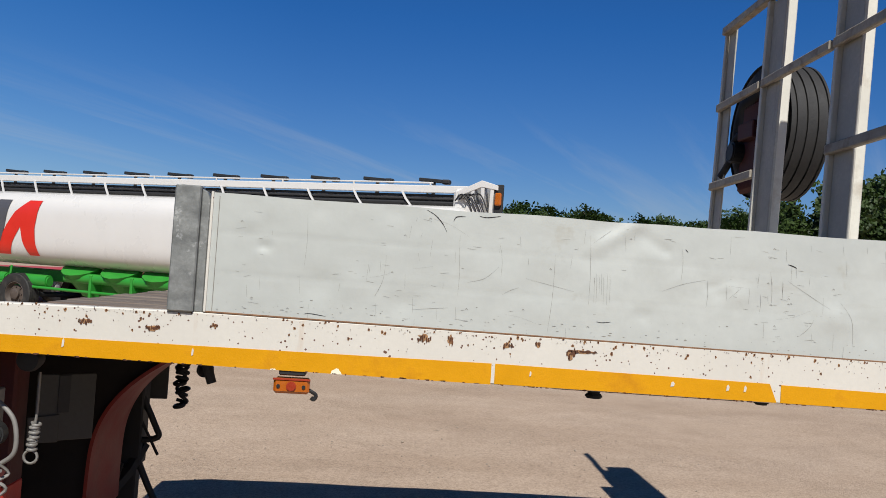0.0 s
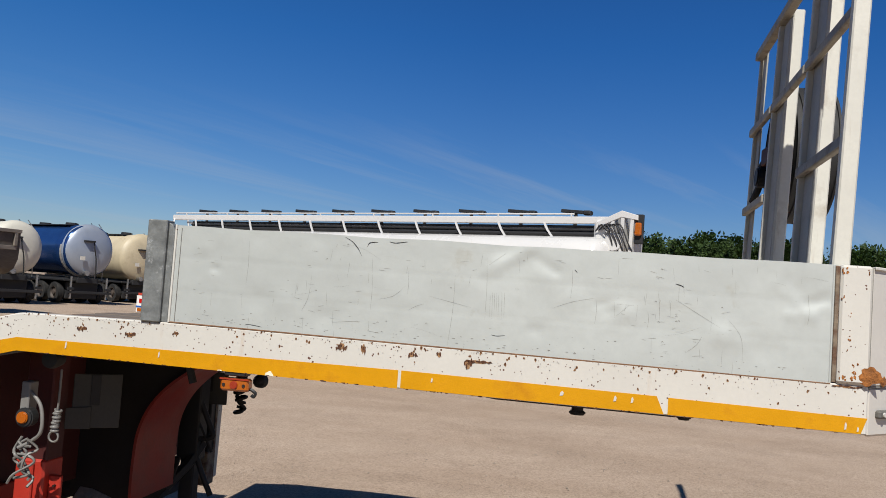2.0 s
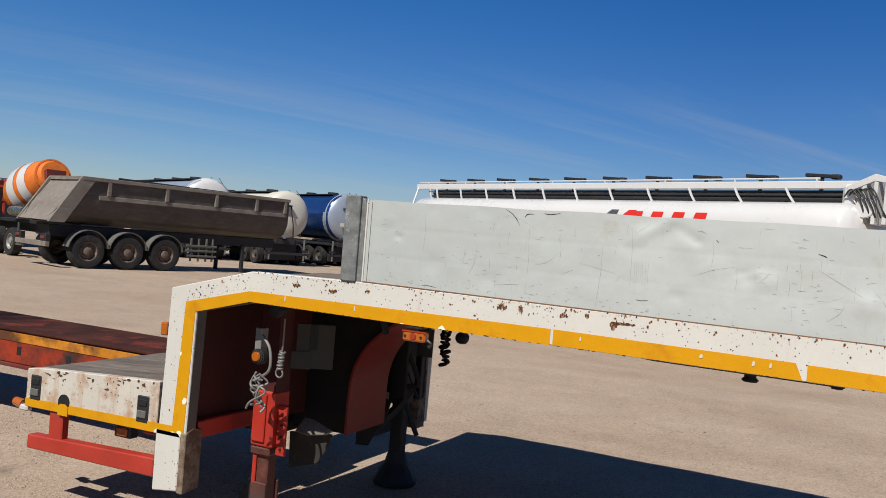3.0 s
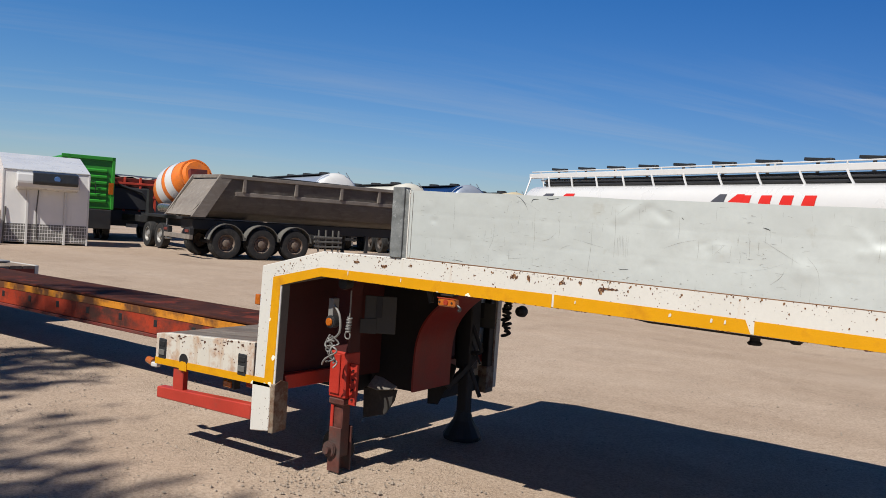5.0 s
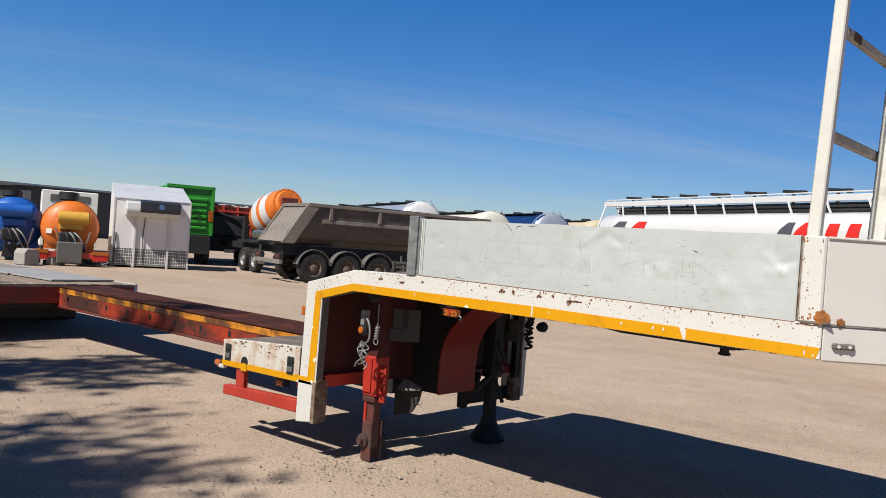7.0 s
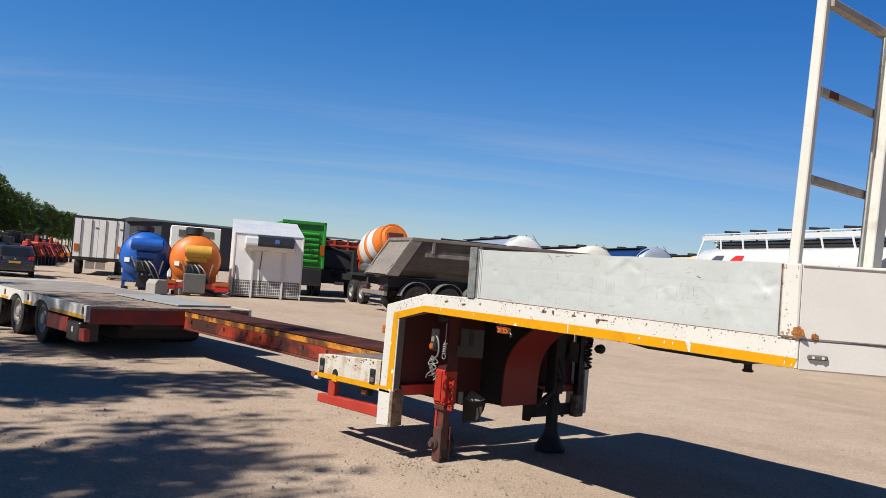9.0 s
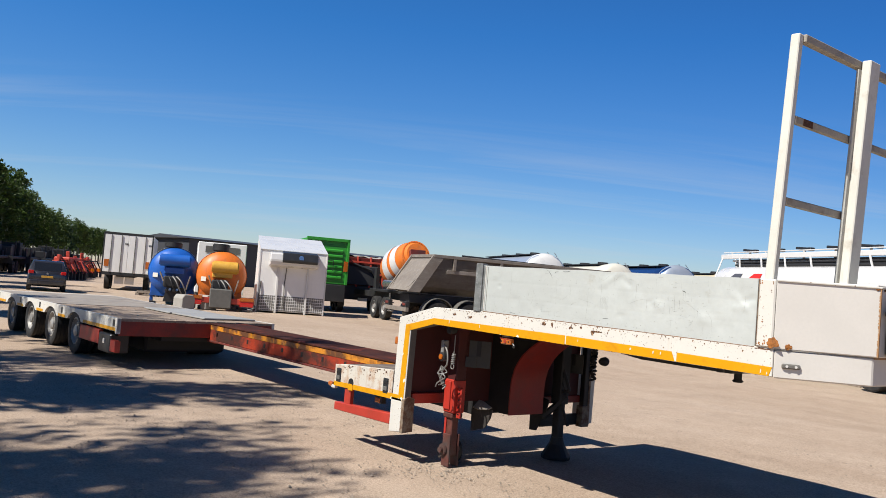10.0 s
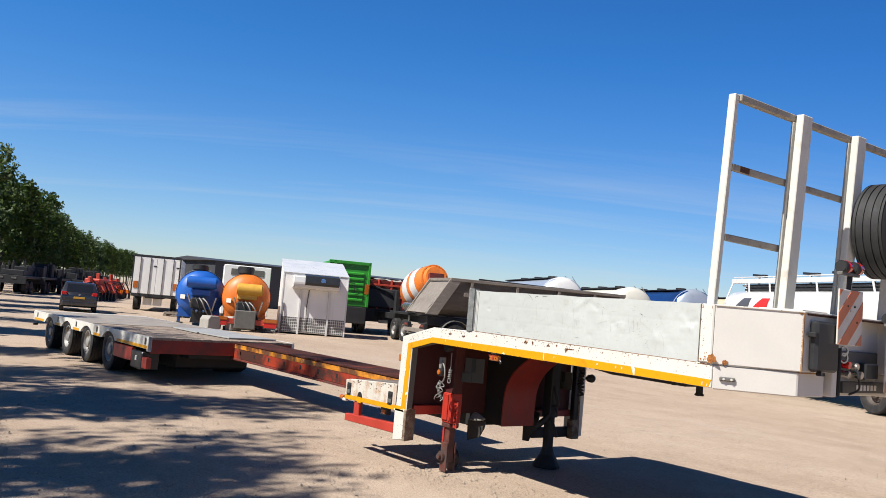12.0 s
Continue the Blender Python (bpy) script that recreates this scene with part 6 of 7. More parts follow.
    part("head_lamp", box(11.86, 11.97, -0.2, -0.125, 3.03, 3.24, 0.02), AMBER, s, "orange beacon lamp")
    for k in range(5):
        pts = [(11.16 + k * 0.07, -0.1, 3.1 + 0.02 * k), (11.3 + k * 0.08, -0.2, 3.2), (11.45 + k * 0.08, -0.2, 3.02 - 0.03 * k), (11.5 + k * 0.08, -0.14, 2.78)]
        part("hose", pipe(smooth_line(pts, 4), 0.013, 6), DARK_STEEL, s, smooth=60)
    # green chassis
    part("chassis_rail", box(0.5, 11.3, 0.1, 0.3, 1.2, 1.42, 0.01), SILO_GREEN, s, "green chassis rail")
    part("chassis_rail", box(0.5, 11.3, 0.8, 1.0, 1.2, 1.42, 0.01), SILO_GREEN, s)
    part("hopper_skirt", box(3.1, 11.0, 0.15, 0.95, 0.95, 1.42, 0.05), SILO_GREEN, s, "green hopper skirt")
    part("side_pipe", pipe([(3.15, -0.35, 1.32), (11.0, -0.35, 1.32)], 0.10, 14), SILO_GREEN, s, "green blow pipe", smooth=50)
    part("side_pipe", pipe([(1.9, -0.42, 1.08), (11.0, -0.42, 1.0)], 0.03, 8), SILO_GREEN, s, smooth=50)
    for k in range(8):
        x = 3.4 + k * 1.0
        part("hopper_cone", cyl((x, -0.15, 1.55), (x, 0.1, 1.0), 0.45, 14, 0.12), TANK_WHITE if k < 0 else SILO_GREEN, s, smooth=40)
        part("pipe_clamp", box(x + 0.42, x + 0.48, -0.47, -0.1, 0.9, 1.4, 0.01), SILO_GREEN, s)
    part("air_vessel", cyl((0.75, -0.3, 1.2), (1.6, -0.3, 1.2), 0.13, 18, bevel=0.03), SILO_GREEN, s, smooth=50)
    part("air_vessel", cyl((1.75, -0.3, 1.2), (2.7, -0.3, 1.2), 0.13, 18, bevel=0.03), SILO_GREEN, s, smooth=50)
    part("guard", pipe(smooth_line([(0.62, -0.5, 1.48), (0.62, -0.5, 1.2), (0.64, -0.5, 1.14), (1.6, -0.5, 1.13), (1.78, -0.5, 1.2), (1.83, -0.5, 1.48)], 4), 0.028, 8), SILO_GREEN, s, "green bent guard tube", smooth=50)
    for x in (2.0, 6.1, 7.4, 8.7):
        wheel(s, (x, -0.40, 0.51), 0.51, 0.3, 0.29, -1, RIM_DARK)
        wheel(s, (x, 1.5, 0.51), 0.51, 0.3, 0.29, 1, RIM_DARK)
        part("axle", cyl((x, -0.3, 0.5), (x, 1.4, 0.5), 0.07, 10), DARK_STEEL, s)
    part("bumper", box(0.25, 0.35, -0.55, 1.65, 0.5, 0.62, 0.01), DARK_STEEL, s)
    for x in (10.3,):
        for y in (0.1, 1.0):
            part("landing_leg", box(x - 0.06, x + 0.06, y - 0.06, y + 0.06, 0.48, 1.25, 0.01), DARK_STEEL, s)
    # stretched in length and height to fit the camera's view; wheels and axles keep their round shape
    size = Matrix.Translation((0, 0, -0.58)) @ Matrix.Diagonal((1.2, 1, 1.2, 1))
    for c in s.children:
        if c.name.startswith(("wheel", "axle")):
            c.matrix_basis = Matrix.Translation((0.25 * c.bound_box[0][0], 0, 0))
        else:
            c.matrix_basis = size


silo_trailer()


def tank_trailer(m, shell_mat, end_mat, label, r=1.0, zc=2.35, length=10.5, navy_band=False):
    """A parked tank semi-trailer, its rear towards the lane; it runs off along +x."""
    t = thing("tank_trailer", label, "tanker", m, "parked tank trailers")
    part("tank", tank_shell(0.12, length, 0, zc, r, r * 0.98, 0.3, 36, 2.15), shell_mat, t, smooth=40)
    # dished end with a rim
    prof = [(0, 0.0), (r * 0.5, 0.05), (r * 0.8, 0.14), (r * 0.94, 0.24), (r * 1.015, 0.40), (r * 1.02, 0.5), (r * 0.98, 0.5)]
    part("tank_end", turned(lathe(prof, 36), pose(0.06, 0, zc, 0, 0, -90)), end_mat, t, "domed tank end", smooth=40)
    if navy_band:
        part("shiny_band", cyl((0.6, 0, zc - 0.05), (0.75, 0, zc - 0.05), r * 1.012, 36), GREY_LIGHT, t)
    for x in (2.2, 4.8, 7.6):
        h = part("manhole", cyl((x, 0, zc + r * 0.93), (x, 0, zc + r * 1.08), 0.28, 20, bevel=0.02), DARK_STEEL, t, "dark manhole lid")
        part("lid_clamp", box(x - 0.5, x - 0.3, -0.1, 0.1, zc + r * 0.96, zc + r * 1.05, 0.01), DARK_STEEL, h)
    part("top_walkway", box(1.2, length - 0.6, 0.25, 0.7, zc + r * 0.93, zc + r * 0.97, 0.01), DARK_STEEL, t)
    for y in (-0.3, 0.1):
        part("ladder_side", pipe([(0.45, y - 0.55, 1.0), (0.5, y - 0.55, zc + r * 0.7), (0.75, y - 0.3, zc + r * 1.08)], 0.02, 6), CHROME, t)
    part("outlet_valve", cyl((-0.05, 0.2, zc - r * 0.88), (0.3, 0.2, zc - r * 0.88), 0.12, 18, bevel=0.02), CHROME, t, "steel outlet valve", smooth=40)
    part("hose", pipe(smooth_line([(0.02, -0.05, zc + 0.42), (-0.06, -0.05, zc + 0.1), (0.0, -0.2, zc - 0.4), (0.1, -0.3, zc - r)], 4), 0.03, 6), DARK_STEEL, t, smooth=60)
    part("valve_arm", box(-0.12, 0.1, -0.05, 0.45, zc + 0.40, zc + 0.48, 0.01), DARK_STEEL, t)
    part("label_plate", box(-0.0, 0.02, 0.35, 0.6, zc - 0.48, zc - 0.3, 0.002), BOARD_WHITE, t)
    part("chassis", box(0.2, length - 0.3, -0.55, 0.55, 1.0, 1.25, 0.02), DARK_STEEL, t)
    part("fender_beam", box(0.3, 5.2, -1.15, 1.15, 1.06, 1.16, 0.02), DARK_STEEL, t)
    # dark skirts and blocks added to stand for shade below the tank
    for y in (-1.12, 1.06):
        part("side_skirt", box(4.6, length - 3.0, y, y + 0.06, 0.38, 1.05, 0.02), DARK_STEEL, t, "added dark skirt that closes the lit gap under the tank")
    part("tool_locker", box(5.0, 7.0, -1.0, 1.0, 0.5, 1.02, 0.03), DARK_STEEL, t, "added dark block in the gap under the tank")
    part("running_gear", box(0.7, 4.4, -0.82, 0.82, 0.22, 1.02, 0.04), DARK_STEEL, t, "dark block for springs and axles, added to shade the tank's underside")
    part("landing_frame", box(7.02, length - 2.2, -0.8, 0.8, 0.35, 1.02, 0.03), DARK_STEEL, t)
    for x in (1.2, 2.5, 3.8):
        part("axle", cyl((x, -0.95, 0.5), (x, 0.95, 0.5), 0.07, 10), DARK_STEEL, t)
        for y, s in ((-1.0, -1), (1.0, 1)):
            wheel(t, (x, y, 0.5), 0.5, 0.3, 0.28, s, RIM_DARK)
    for y in (-0.9, 0.9):
        part("landing_leg", box(length - 2.6, length - 2.45, y - 0.06, y + 0.06, 0, 1.1, 0.01), DARK_STEEL, t)
        part("support_post", box(0.05, 0.12, y - 0.04, y + 0.04, 0.25, 1.3, 0.006), CHROME, t)
    b = part("bumper", box(0.0, 0.12, -1.15, 1.15, 0.5, 0.62, 0.01), DARK_STEEL, t)
    for y in (-0.95, 0.95):
        part("lamp_box", box(-0.03, 0.02, y - 0.16, y + 0.16, 0.66, 0.78, 0.008), DARK_STEEL, b)


tank_trailer(pose(-22.6, 28.7, 0, 0, 0, 152.4), IVORY, IVORY, "ivory white tank trailer with black manholes, parked in a row", 1.15, 2.40)
tank_trailer(pose(-22.1, 33.3, 0, 0, 0, 151.6), NAVY, STEEL_TANK, "dark blue tank trailer with a pale domed end", 1.25, 2.58, navy_band=True)
tank_trailer(pose(-22.6, 39.2, 0, 0, 0, 150.5), CREAM, CREAM, "cream tank trailer with rusty fittings, parked in a row", 1.32, 2.5)
tank_trailer(pose(-25.85, 26.86, 0, 0, 0, 153.4), STEEL_TANK, TANK_WHITE, "grey tank trailer with a white end, parked in a row", 1.22, 2.62)


def skeleton_trailer():
    """A flat trailer whose white rear panel with lamps shows between the tankers."""
    t = thing("flat_trailer", "red flat trailer with a white lamp panel at its rear", "trailer", pose(-12.04, 21.31, 0, 0, 0, 70.9))
    part("deck", box(0.0, 8.0, -1.14, 1.14, 0.96, 1.04, 0.01), MACHINE_RED, t, "worn red deck")
    b = part("rear_panel", box(-0.05, 0.02, -1.14, 1.14, 0.42, 0.955, 0.01), BOX_WHITE, t, "white rear panel with lamps")
    part("plate_recess", box(-0.062, -0.04, -0.33, 0.25, 0.66, 0.93, 0.004), BLACK_STEEL, b, "dark recess")
    part("blue_edge", box(-0.065, -0.04, -1.14, 1.14, 0.58, 0.63, 0.004), BLUE, b, "blue stripe")
    part("red_post", box(-0.065, 0.05, -1.19, -1.145, 0.4, 0.96, 0.004), MACHINE_RED, b)
    for y in (-0.85, 0.85):
        part("tail_lamp", box(-0.07, -0.04, y - 0.16, y + 0.16, 0.72, 0.86, 0.008), RED_LENS, b, "red tail lamp cluster")
        part("reflector", box(-0.065, -0.04, y - 0.22, y + 0.22, 0.45, 0.56, 0.004), AMBER, b)
    part("side_box", box(0.3, 1.6, -1.16, -0.7, 0.35, 0.95, 0.02), NAVY, t, "dark blue side box")
    part("chassis", box(0.1, 8.0, -0.5, 0.5, 0.6, 0.96, 0.02), DARK_STEEL, t)
    for x in (2.6, 3.9):
        part("axle", cyl((x, -0.95, 0.45), (x, 0.95, 0.45), 0.07, 10), DARK_STEEL, t)
        for y, s in ((-1.0, -1), (1.0, 1)):
            wheel(t, (x, y, 0.45), 0.45, 0.28, 0.26, s)
    for y in (-0.7, 0.7):
        part("landing_leg", box(7.0, 7.12, y - 0.06, y + 0.06, 0, 0.7, 0.01), DARK_STEEL, t)


skeleton_trailer()


RIM_RUSTY = surface("dusty_rusty_rim", (0.16, 0.12, 0.09), 0.8, vary=0.3, scale=9, bump=0.2, stain=((0.09, 0.035, 0.02), 8, 0.48, 0.66, 0.8))


def tipper():
    """The dusty half-pipe tipper semi-trailer; its rear stands towards the lane, it runs off along +x."""
    t = thing("tipper_trailer", "dusty grey-brown half-pipe tipper semi-trailer on three axles", "tipper", pose(-21.4, 14.6, 0, 0, 0, 74))
    # body shell: rounded trough, sloped tail
    hw = 1.15
    sec = [(-hw, 2.86), (-hw, 2.30), (-hw * 0.98, 1.95), (-hw * 0.82, 1.62), (-hw * 0.5, 1.42), (0, 1.36)]
    sec = sec + [(-y, z) for y, z in sec[-2::-1]]
    bm = bmesh.new()
    rows = []
    xs = [0.0, 1.2, 3.0, 5.0, 7.0, 8.1, 8.4]
    for k, x in enumerate(xs):
        row = []
        for y, z in sec:
            xx = x if k else 0.4 - (2.86 - z) * 0.62
            row.append(bm.verts.new((xx, y, z - 0.012 * x)))
        rows.append(row)
    for a, b in zip(rows, rows[1:]):
        for i in range(len(sec) - 1):
            bm.faces.new((a[i], a[i + 1], b[i + 1], b[i]))
    bm.faces.new(rows[-1])
    bmesh.ops.solidify(bm, geom=list(bm.faces), thickness=0.05)
    body = part("tipper_body", bm, DUSTY, t, "dusty grey rounded tipper body", smooth=30)
    for y in (-hw - 0.03, hw + 0.03):
        part("top_rim", box(0.4, 8.4, y - 0.05, y + 0.05, 2.74, 2.86, 0.01), DUSTY, body)
        s = -1 if y < 0 else 1
        part("side_band", box(1.0, 8.3, min(y, y - s * 0.04), max(y, y - s * 0.04), 2.16, 2.30, 0.01), DUSTY, body)
        for x in (1.3, 3.3, 5.2, 6.9, 8.2):
            part("side_rib", box(x - 0.06, x + 0.06, y - 0.045, y + 0.045, 2.3, 2.76, 0.01), DUSTY, body)
        part("tail_frame", prism([(0.4, 2.86), (0.9, 2.86), (-0.05, 1.38), (-0.55, 1.38)], "y", y - 0.04, y + 0.04, 0.01), DUSTY, body, "sloping tail frame")
    part("tailgate", prism([(0.42, 2.70), (0.50, 2.70), (-0.42, 1.42), (-0.5, 1.42)], "y", -hw, hw, 0.01), DUSTY, body, "sloping dusty tailgate")
    part("tail_beam", box(0.42, 0.55, -hw, hw, 2.74, 2.86, 0.01), DUSTY, body)
    part("sheet_roll", cyl((1.6, -hw, 2.88), (8.2, -hw, 2.80), 0.05, 10), DARK_STEEL, body, "rolled dark cover sheet", smooth=50)
    part("chassis", box(-0.2, 8.3, -0.5, 0.5, 0.95, 1.3, 0.02), DARK_STEEL, t)
    for x in (0.75, 2.06, 3.37):
        part("axle", cyl((x, -1.0, 0.53), (x, 1.0, 0.53), 0.07, 10), DARK_STEEL, t)
        for y, s in ((-1.05, -1), (1.05, 1)):
            wheel(t, (x, y, 0.53), 0.535, 0.36, 0.3, s, RIM_RUSTY)
            arc = [(x + 0.66 * math.cos(a), 0.55 + 0.66 * math.sin(a)) for a in np.linspace(0.15, math.pi - 0.15, 12)]
            arc2 = [(x + 0.635 * math.cos(a), 0.55 + 0.635 * math.sin(a)) for a in np.linspace(0.15, math.pi - 0.15, 12)]
            part("mudguard", ring(arc2, arc, "y", y - 0.2, y + 0.2), GREY_PLATE, t, "grey round mudguard", smooth=30)
    rack = part("side_guard", box(4.2, 5.4, -1.12, -1.06, 0.85, 0.92, 0.01), GREY_PLATE, t, "grey steel side rack")
    for z in (0.5, 0.68):
        part("rack_bar", box(4.2, 5.4, -1.12, -1.06, z, z + 0.07, 0.01), GREY_PLATE, rack)
    for x in (4.4, 4.7, 5.0, 5.25):
        part("rack_post", box(x - 0.03, x + 0.03, -1.1, -1.05, 0.35, 1.15, 0.006), GREY_PLATE, rack)
    bp = part("bumper", box(-0.55, -0.42, -1.15, 1.15, 0.62, 0.78, 0.01), DUSTY, t, "dusty bumper bar")
    for y in (-0.95, 0.95):
        part("tail_lamp", box(-0.58, -0.54, y - 0.14, y + 0.14, 0.85, 0.94, 0.008), RED_WORN, bp, "dusty tail lamp")
        part("lamp_box", box(-0.55, -0.4, y - 0.2, y + 0.2, 0.78, 1.0, 0.01), DARK_STEEL, bp)
    part("landing_leg", box(6.6, 6.72, -0.9, -0.78, 0.0, 1.0, 0.01), DARK_STEEL, t)
    part("landing_leg", box(6.6, 6.72, 0.78, 0.9, 0.0, 1.0, 0.01), DARK_STEEL, t)


tipper()


def mixer():
    """A concrete mixer with a white-banded orange drum; its mouth points towards -x, the truck runs off along +x."""
    t = thing("concrete_mixer", "orange and white concrete mixer with a tilted drum", "concrete mixer", pose(-26.0, 17.74, 0, 0, 0, 164.2))
    tilt = Matrix.Translation((0.0, 0, 2.6)) @ pose(0, 0, 0, 0, 18, 0) @ pose(0, 0, 0, 0, 0, -90)
    prof = [(0.0, -1.35), (0.5, -1.35), (0.58, -1.2), (0.74, -0.75), (0.87, -0.2), (0.95, 0.3), (0.96, 0.65), (0.89, 1.1), (0.7, 1.45), (0.45, 1.65), (0.0, 1.7)]
    part("drum", turned(lathe(prof, 36), tilt), ORANGE, t, "orange mixing drum", smooth=40)

    def rad(y):
        for (r0, y0), (r1, y1) in zip(prof, prof[1:]):
            if y0 <= y <= y1:
                return r0 + (r1 - r0) * (y - y0) / (y1 - y0)
        return 0
    for a, b in ((-0.58, -0.14), (0.1, 0.6)):
        part("white_band", turned(lathe([(rad(y) + 0.012, y) for y in np.linspace(a, b, 5)], 36), tilt), TANK_WHITE, t, "white band round the drum", smooth=40)
    part("drum_ring", turned(lathe([(0.60, -1.2), (0.66, -1.2), (0.66, -1.1), (0.60, -1.1), (0.60, -1.2)], 30), tilt), ORANGE, t)
    part("mouth_frame", prism([(-1.5, 2.7), (-1.2, 2.5), (-1.15, 3.1), (-1.45, 3.2)], "y", -0.32, 0.4, 0.02), RED_WORN, t, "dark red frame at the mouth")
    part("chute", pipe([(-1.7, 0, 2.5), (-2.0, -0.3, 1.7)], 0.2, 12), ORANGE, t, smooth=50)
    part("platform", box(-1.9, 2.6, -0.8, 0.8, 1.2, 1.32, 0.01), DARK_STEEL, t)
    for y in (-0.65, 0.65):
        part("frame_post", prism([(1.9, 1.2), (2.3, 1.2), (2.2, 2.3), (1.95, 2.3)], "y", y - 0.08, y + 0.08), DARK_STEEL, t, "dark drum support")
        part("frame_post", prism([(-1.3, 1.2), (-1.0, 1.2), (-1.0, 2.0), (-1.2, 2.0)], "y", y - 0.08, y + 0.08), RED_WORN, t)
    part("chassis", box(-2.0, 6.0, -0.5, 0.5, 0.9, 1.2, 0.02), DARK_STEEL, t)
    for x in (-0.55, 0.8):
        part("axle", cyl((x, -1.0, 0.5), (x, 1.0, 0.5), 0.07, 10), DARK_STEEL, t)
        for y, s in ((-1.0, -1), (1.0, 1)):
            wheel(t, (x, y, 0.5), 0.5, 0.3, 0.28, s)
    part("water_tank", cyl((-1.4, 1.0, 1.6), (-0.2, 1.0, 1.6), 0.17, 16, bevel=0.03), CHROME, t, "grey water tank", smooth=40)
    st = part("step_frame", box(-1.31, -1.25, 1.1, 1.16, 0.4, 1.2, 0.006), CHROME, t, "pale step frame")
    for z in (0.42, 0.78):
        part("step", box(-1.75, -1.25, 1.08, 1.2, z, z + 0.05, 0.006), CHROME, st)


mixer()


def green_tipper():
    t = thing("green_tipper", "bright green tipper trailer seen from its ribbed rear door", "tipper", pose(-30.67, 16.36, 0, 0, 0, 158.2))
    body = part("tipper_body", box(0.0, 7.0, -1.05, 1.05, 1.35, 3.55, 0.03), GREEN_BODY, t, "green steel body")
    for z in np.linspace(1.6, 2.9, 6):
        part("door_rib", prism([(-0.01, z), (-0.07, z + 0.05), (-0.07, z + 0.12), (-0.01, z + 0.17)], "y", -0.75, 0.55), GREEN_BODY, body, "green pressed rib")
    part("door_frame", box(-0.09, 0.0, -1.07, -0.95, 1.35, 3.6, 0.01), GREEN_BODY, body)
    part("door_frame", box(-0.09, 0.0, 0.7, 0.82, 1.35, 3.6, 0.01), GREEN_BODY, body)
    part("door_frame", box(-0.09, 0.0, -1.07, 1.07, 3.45, 3.6, 0.01), GREEN_BODY, body)
    part("chevron_board", box(-0.12, -0.085, -1.03, -0.83, 2.0, 2.5, 0.004), AMBER, body, "orange marker board")
    part("door_handle", pipe([(-0.12, -0.3, 2.0), (-0.14, -0.3, 2.5), (-0.12, 0.2, 2.55)], 0.02, 6), DARK_STEEL, body)
    part("chassis", box(0.0, 7.0, -0.5, 0.5, 0.9, 1.3, 0.02), DARK_STEEL, t)
    part("rear_frame", box(-0.05, 0.1, -1.0, 1.0, 0.5, 1.32, 0.02), DARK_STEEL, t)
    for x in (1.0, 2.3):
        for y, s in ((-0.95, -1), (0.95, 1)):
            wheel(t, (x, y, 0.5), 0.5, 0.3, 0.28, s)
    r = thing("red_tipper", "dusty dark red tipper loaded with rubble, beside the green one", "tipper", pose(-32.25, 19.6, 0, 0, 0, 156.2))
    part("tipper_body", prism([(0.3, 1.35), (6.0, 1.35), (6.0, 2.85), (0.0, 2.85)], "y", -1.1, 1.1, 0.02), RED_WORN, r, "dark red body")
    part("top_rim", box(0.0, 6.0, -1.15, -1.02, 2.7, 2.86, 0.01), MACHINE_RED, r)
    load = bmesh.new()
    bmesh.ops.create_grid(load, x_segments=18, y_segments=8, size=0.5)
    for v in load.verts:
        x, y = v.co.x * 5.6 + 3.0, v.co.y * 2.0
        v.co = Vector((x, y, 2.84 + 0.25 * abs(noise.noise((x * 1.3, y * 1.6, 0))) - 0.0))
    part("rubble", load, CONCRETE, r, "pale rubble")
    part("tail_lamp", box(-0.1, 0.0, -0.95, -0.55, 0.85, 1.15, 0.01), AMBER, r)
    for y in (-1.04, -0.35, 0.35, 1.04):
        part("tail_post", box(-0.08, 0.02, y - 0.05, y + 0.05, 1.3, 2.9, 0.01), MACHINE_RED, r, "red tail post")
    for z in (1.95, 2.55):
        part("tail_bar", box(-0.1, 0.0, -1.1, 1.1, z, z + 0.1, 0.01), MACHINE_RED, r)
    part("folded_sheet", prism([(-0.16, 1.4), (-0.09, 1.4), (-0.02, 2.45), (-0.12, 2.35)], "y", -0.75, 0.9, 0.01), DARK_STEEL, r, "dark folded cover sheet")
    part("ram_arm", pipe([(-0.2, -1.0, 1.3), (-0.25, -0.4, 2.2), (-0.15, 0.6, 2.5)], 0.06, 8), DARK_STEEL, r)
    part("plate_panel", box(-0.08, -0.03, -0.3, 0.2, 0.55, 0.72, 0.01), BOARD_WHITE, r)
    part("chassis", box(0.0, 6.0, -0.5, 0.5, 0.8, 1.36, 0.02), DARK_STEEL, r)
    part("rear_frame", box(-0.02, 0.2, -1.1, 1.1, 0.6, 1.36, 0.02), DARK_STEEL, r)
    for x in (1.0, 2.3):
        for y, s in ((-0.95, -1), (0.95, 1)):
            wheel(r, (x, y, 0.5), 0.5, 0.3, 0.28, s)


green_tipper()


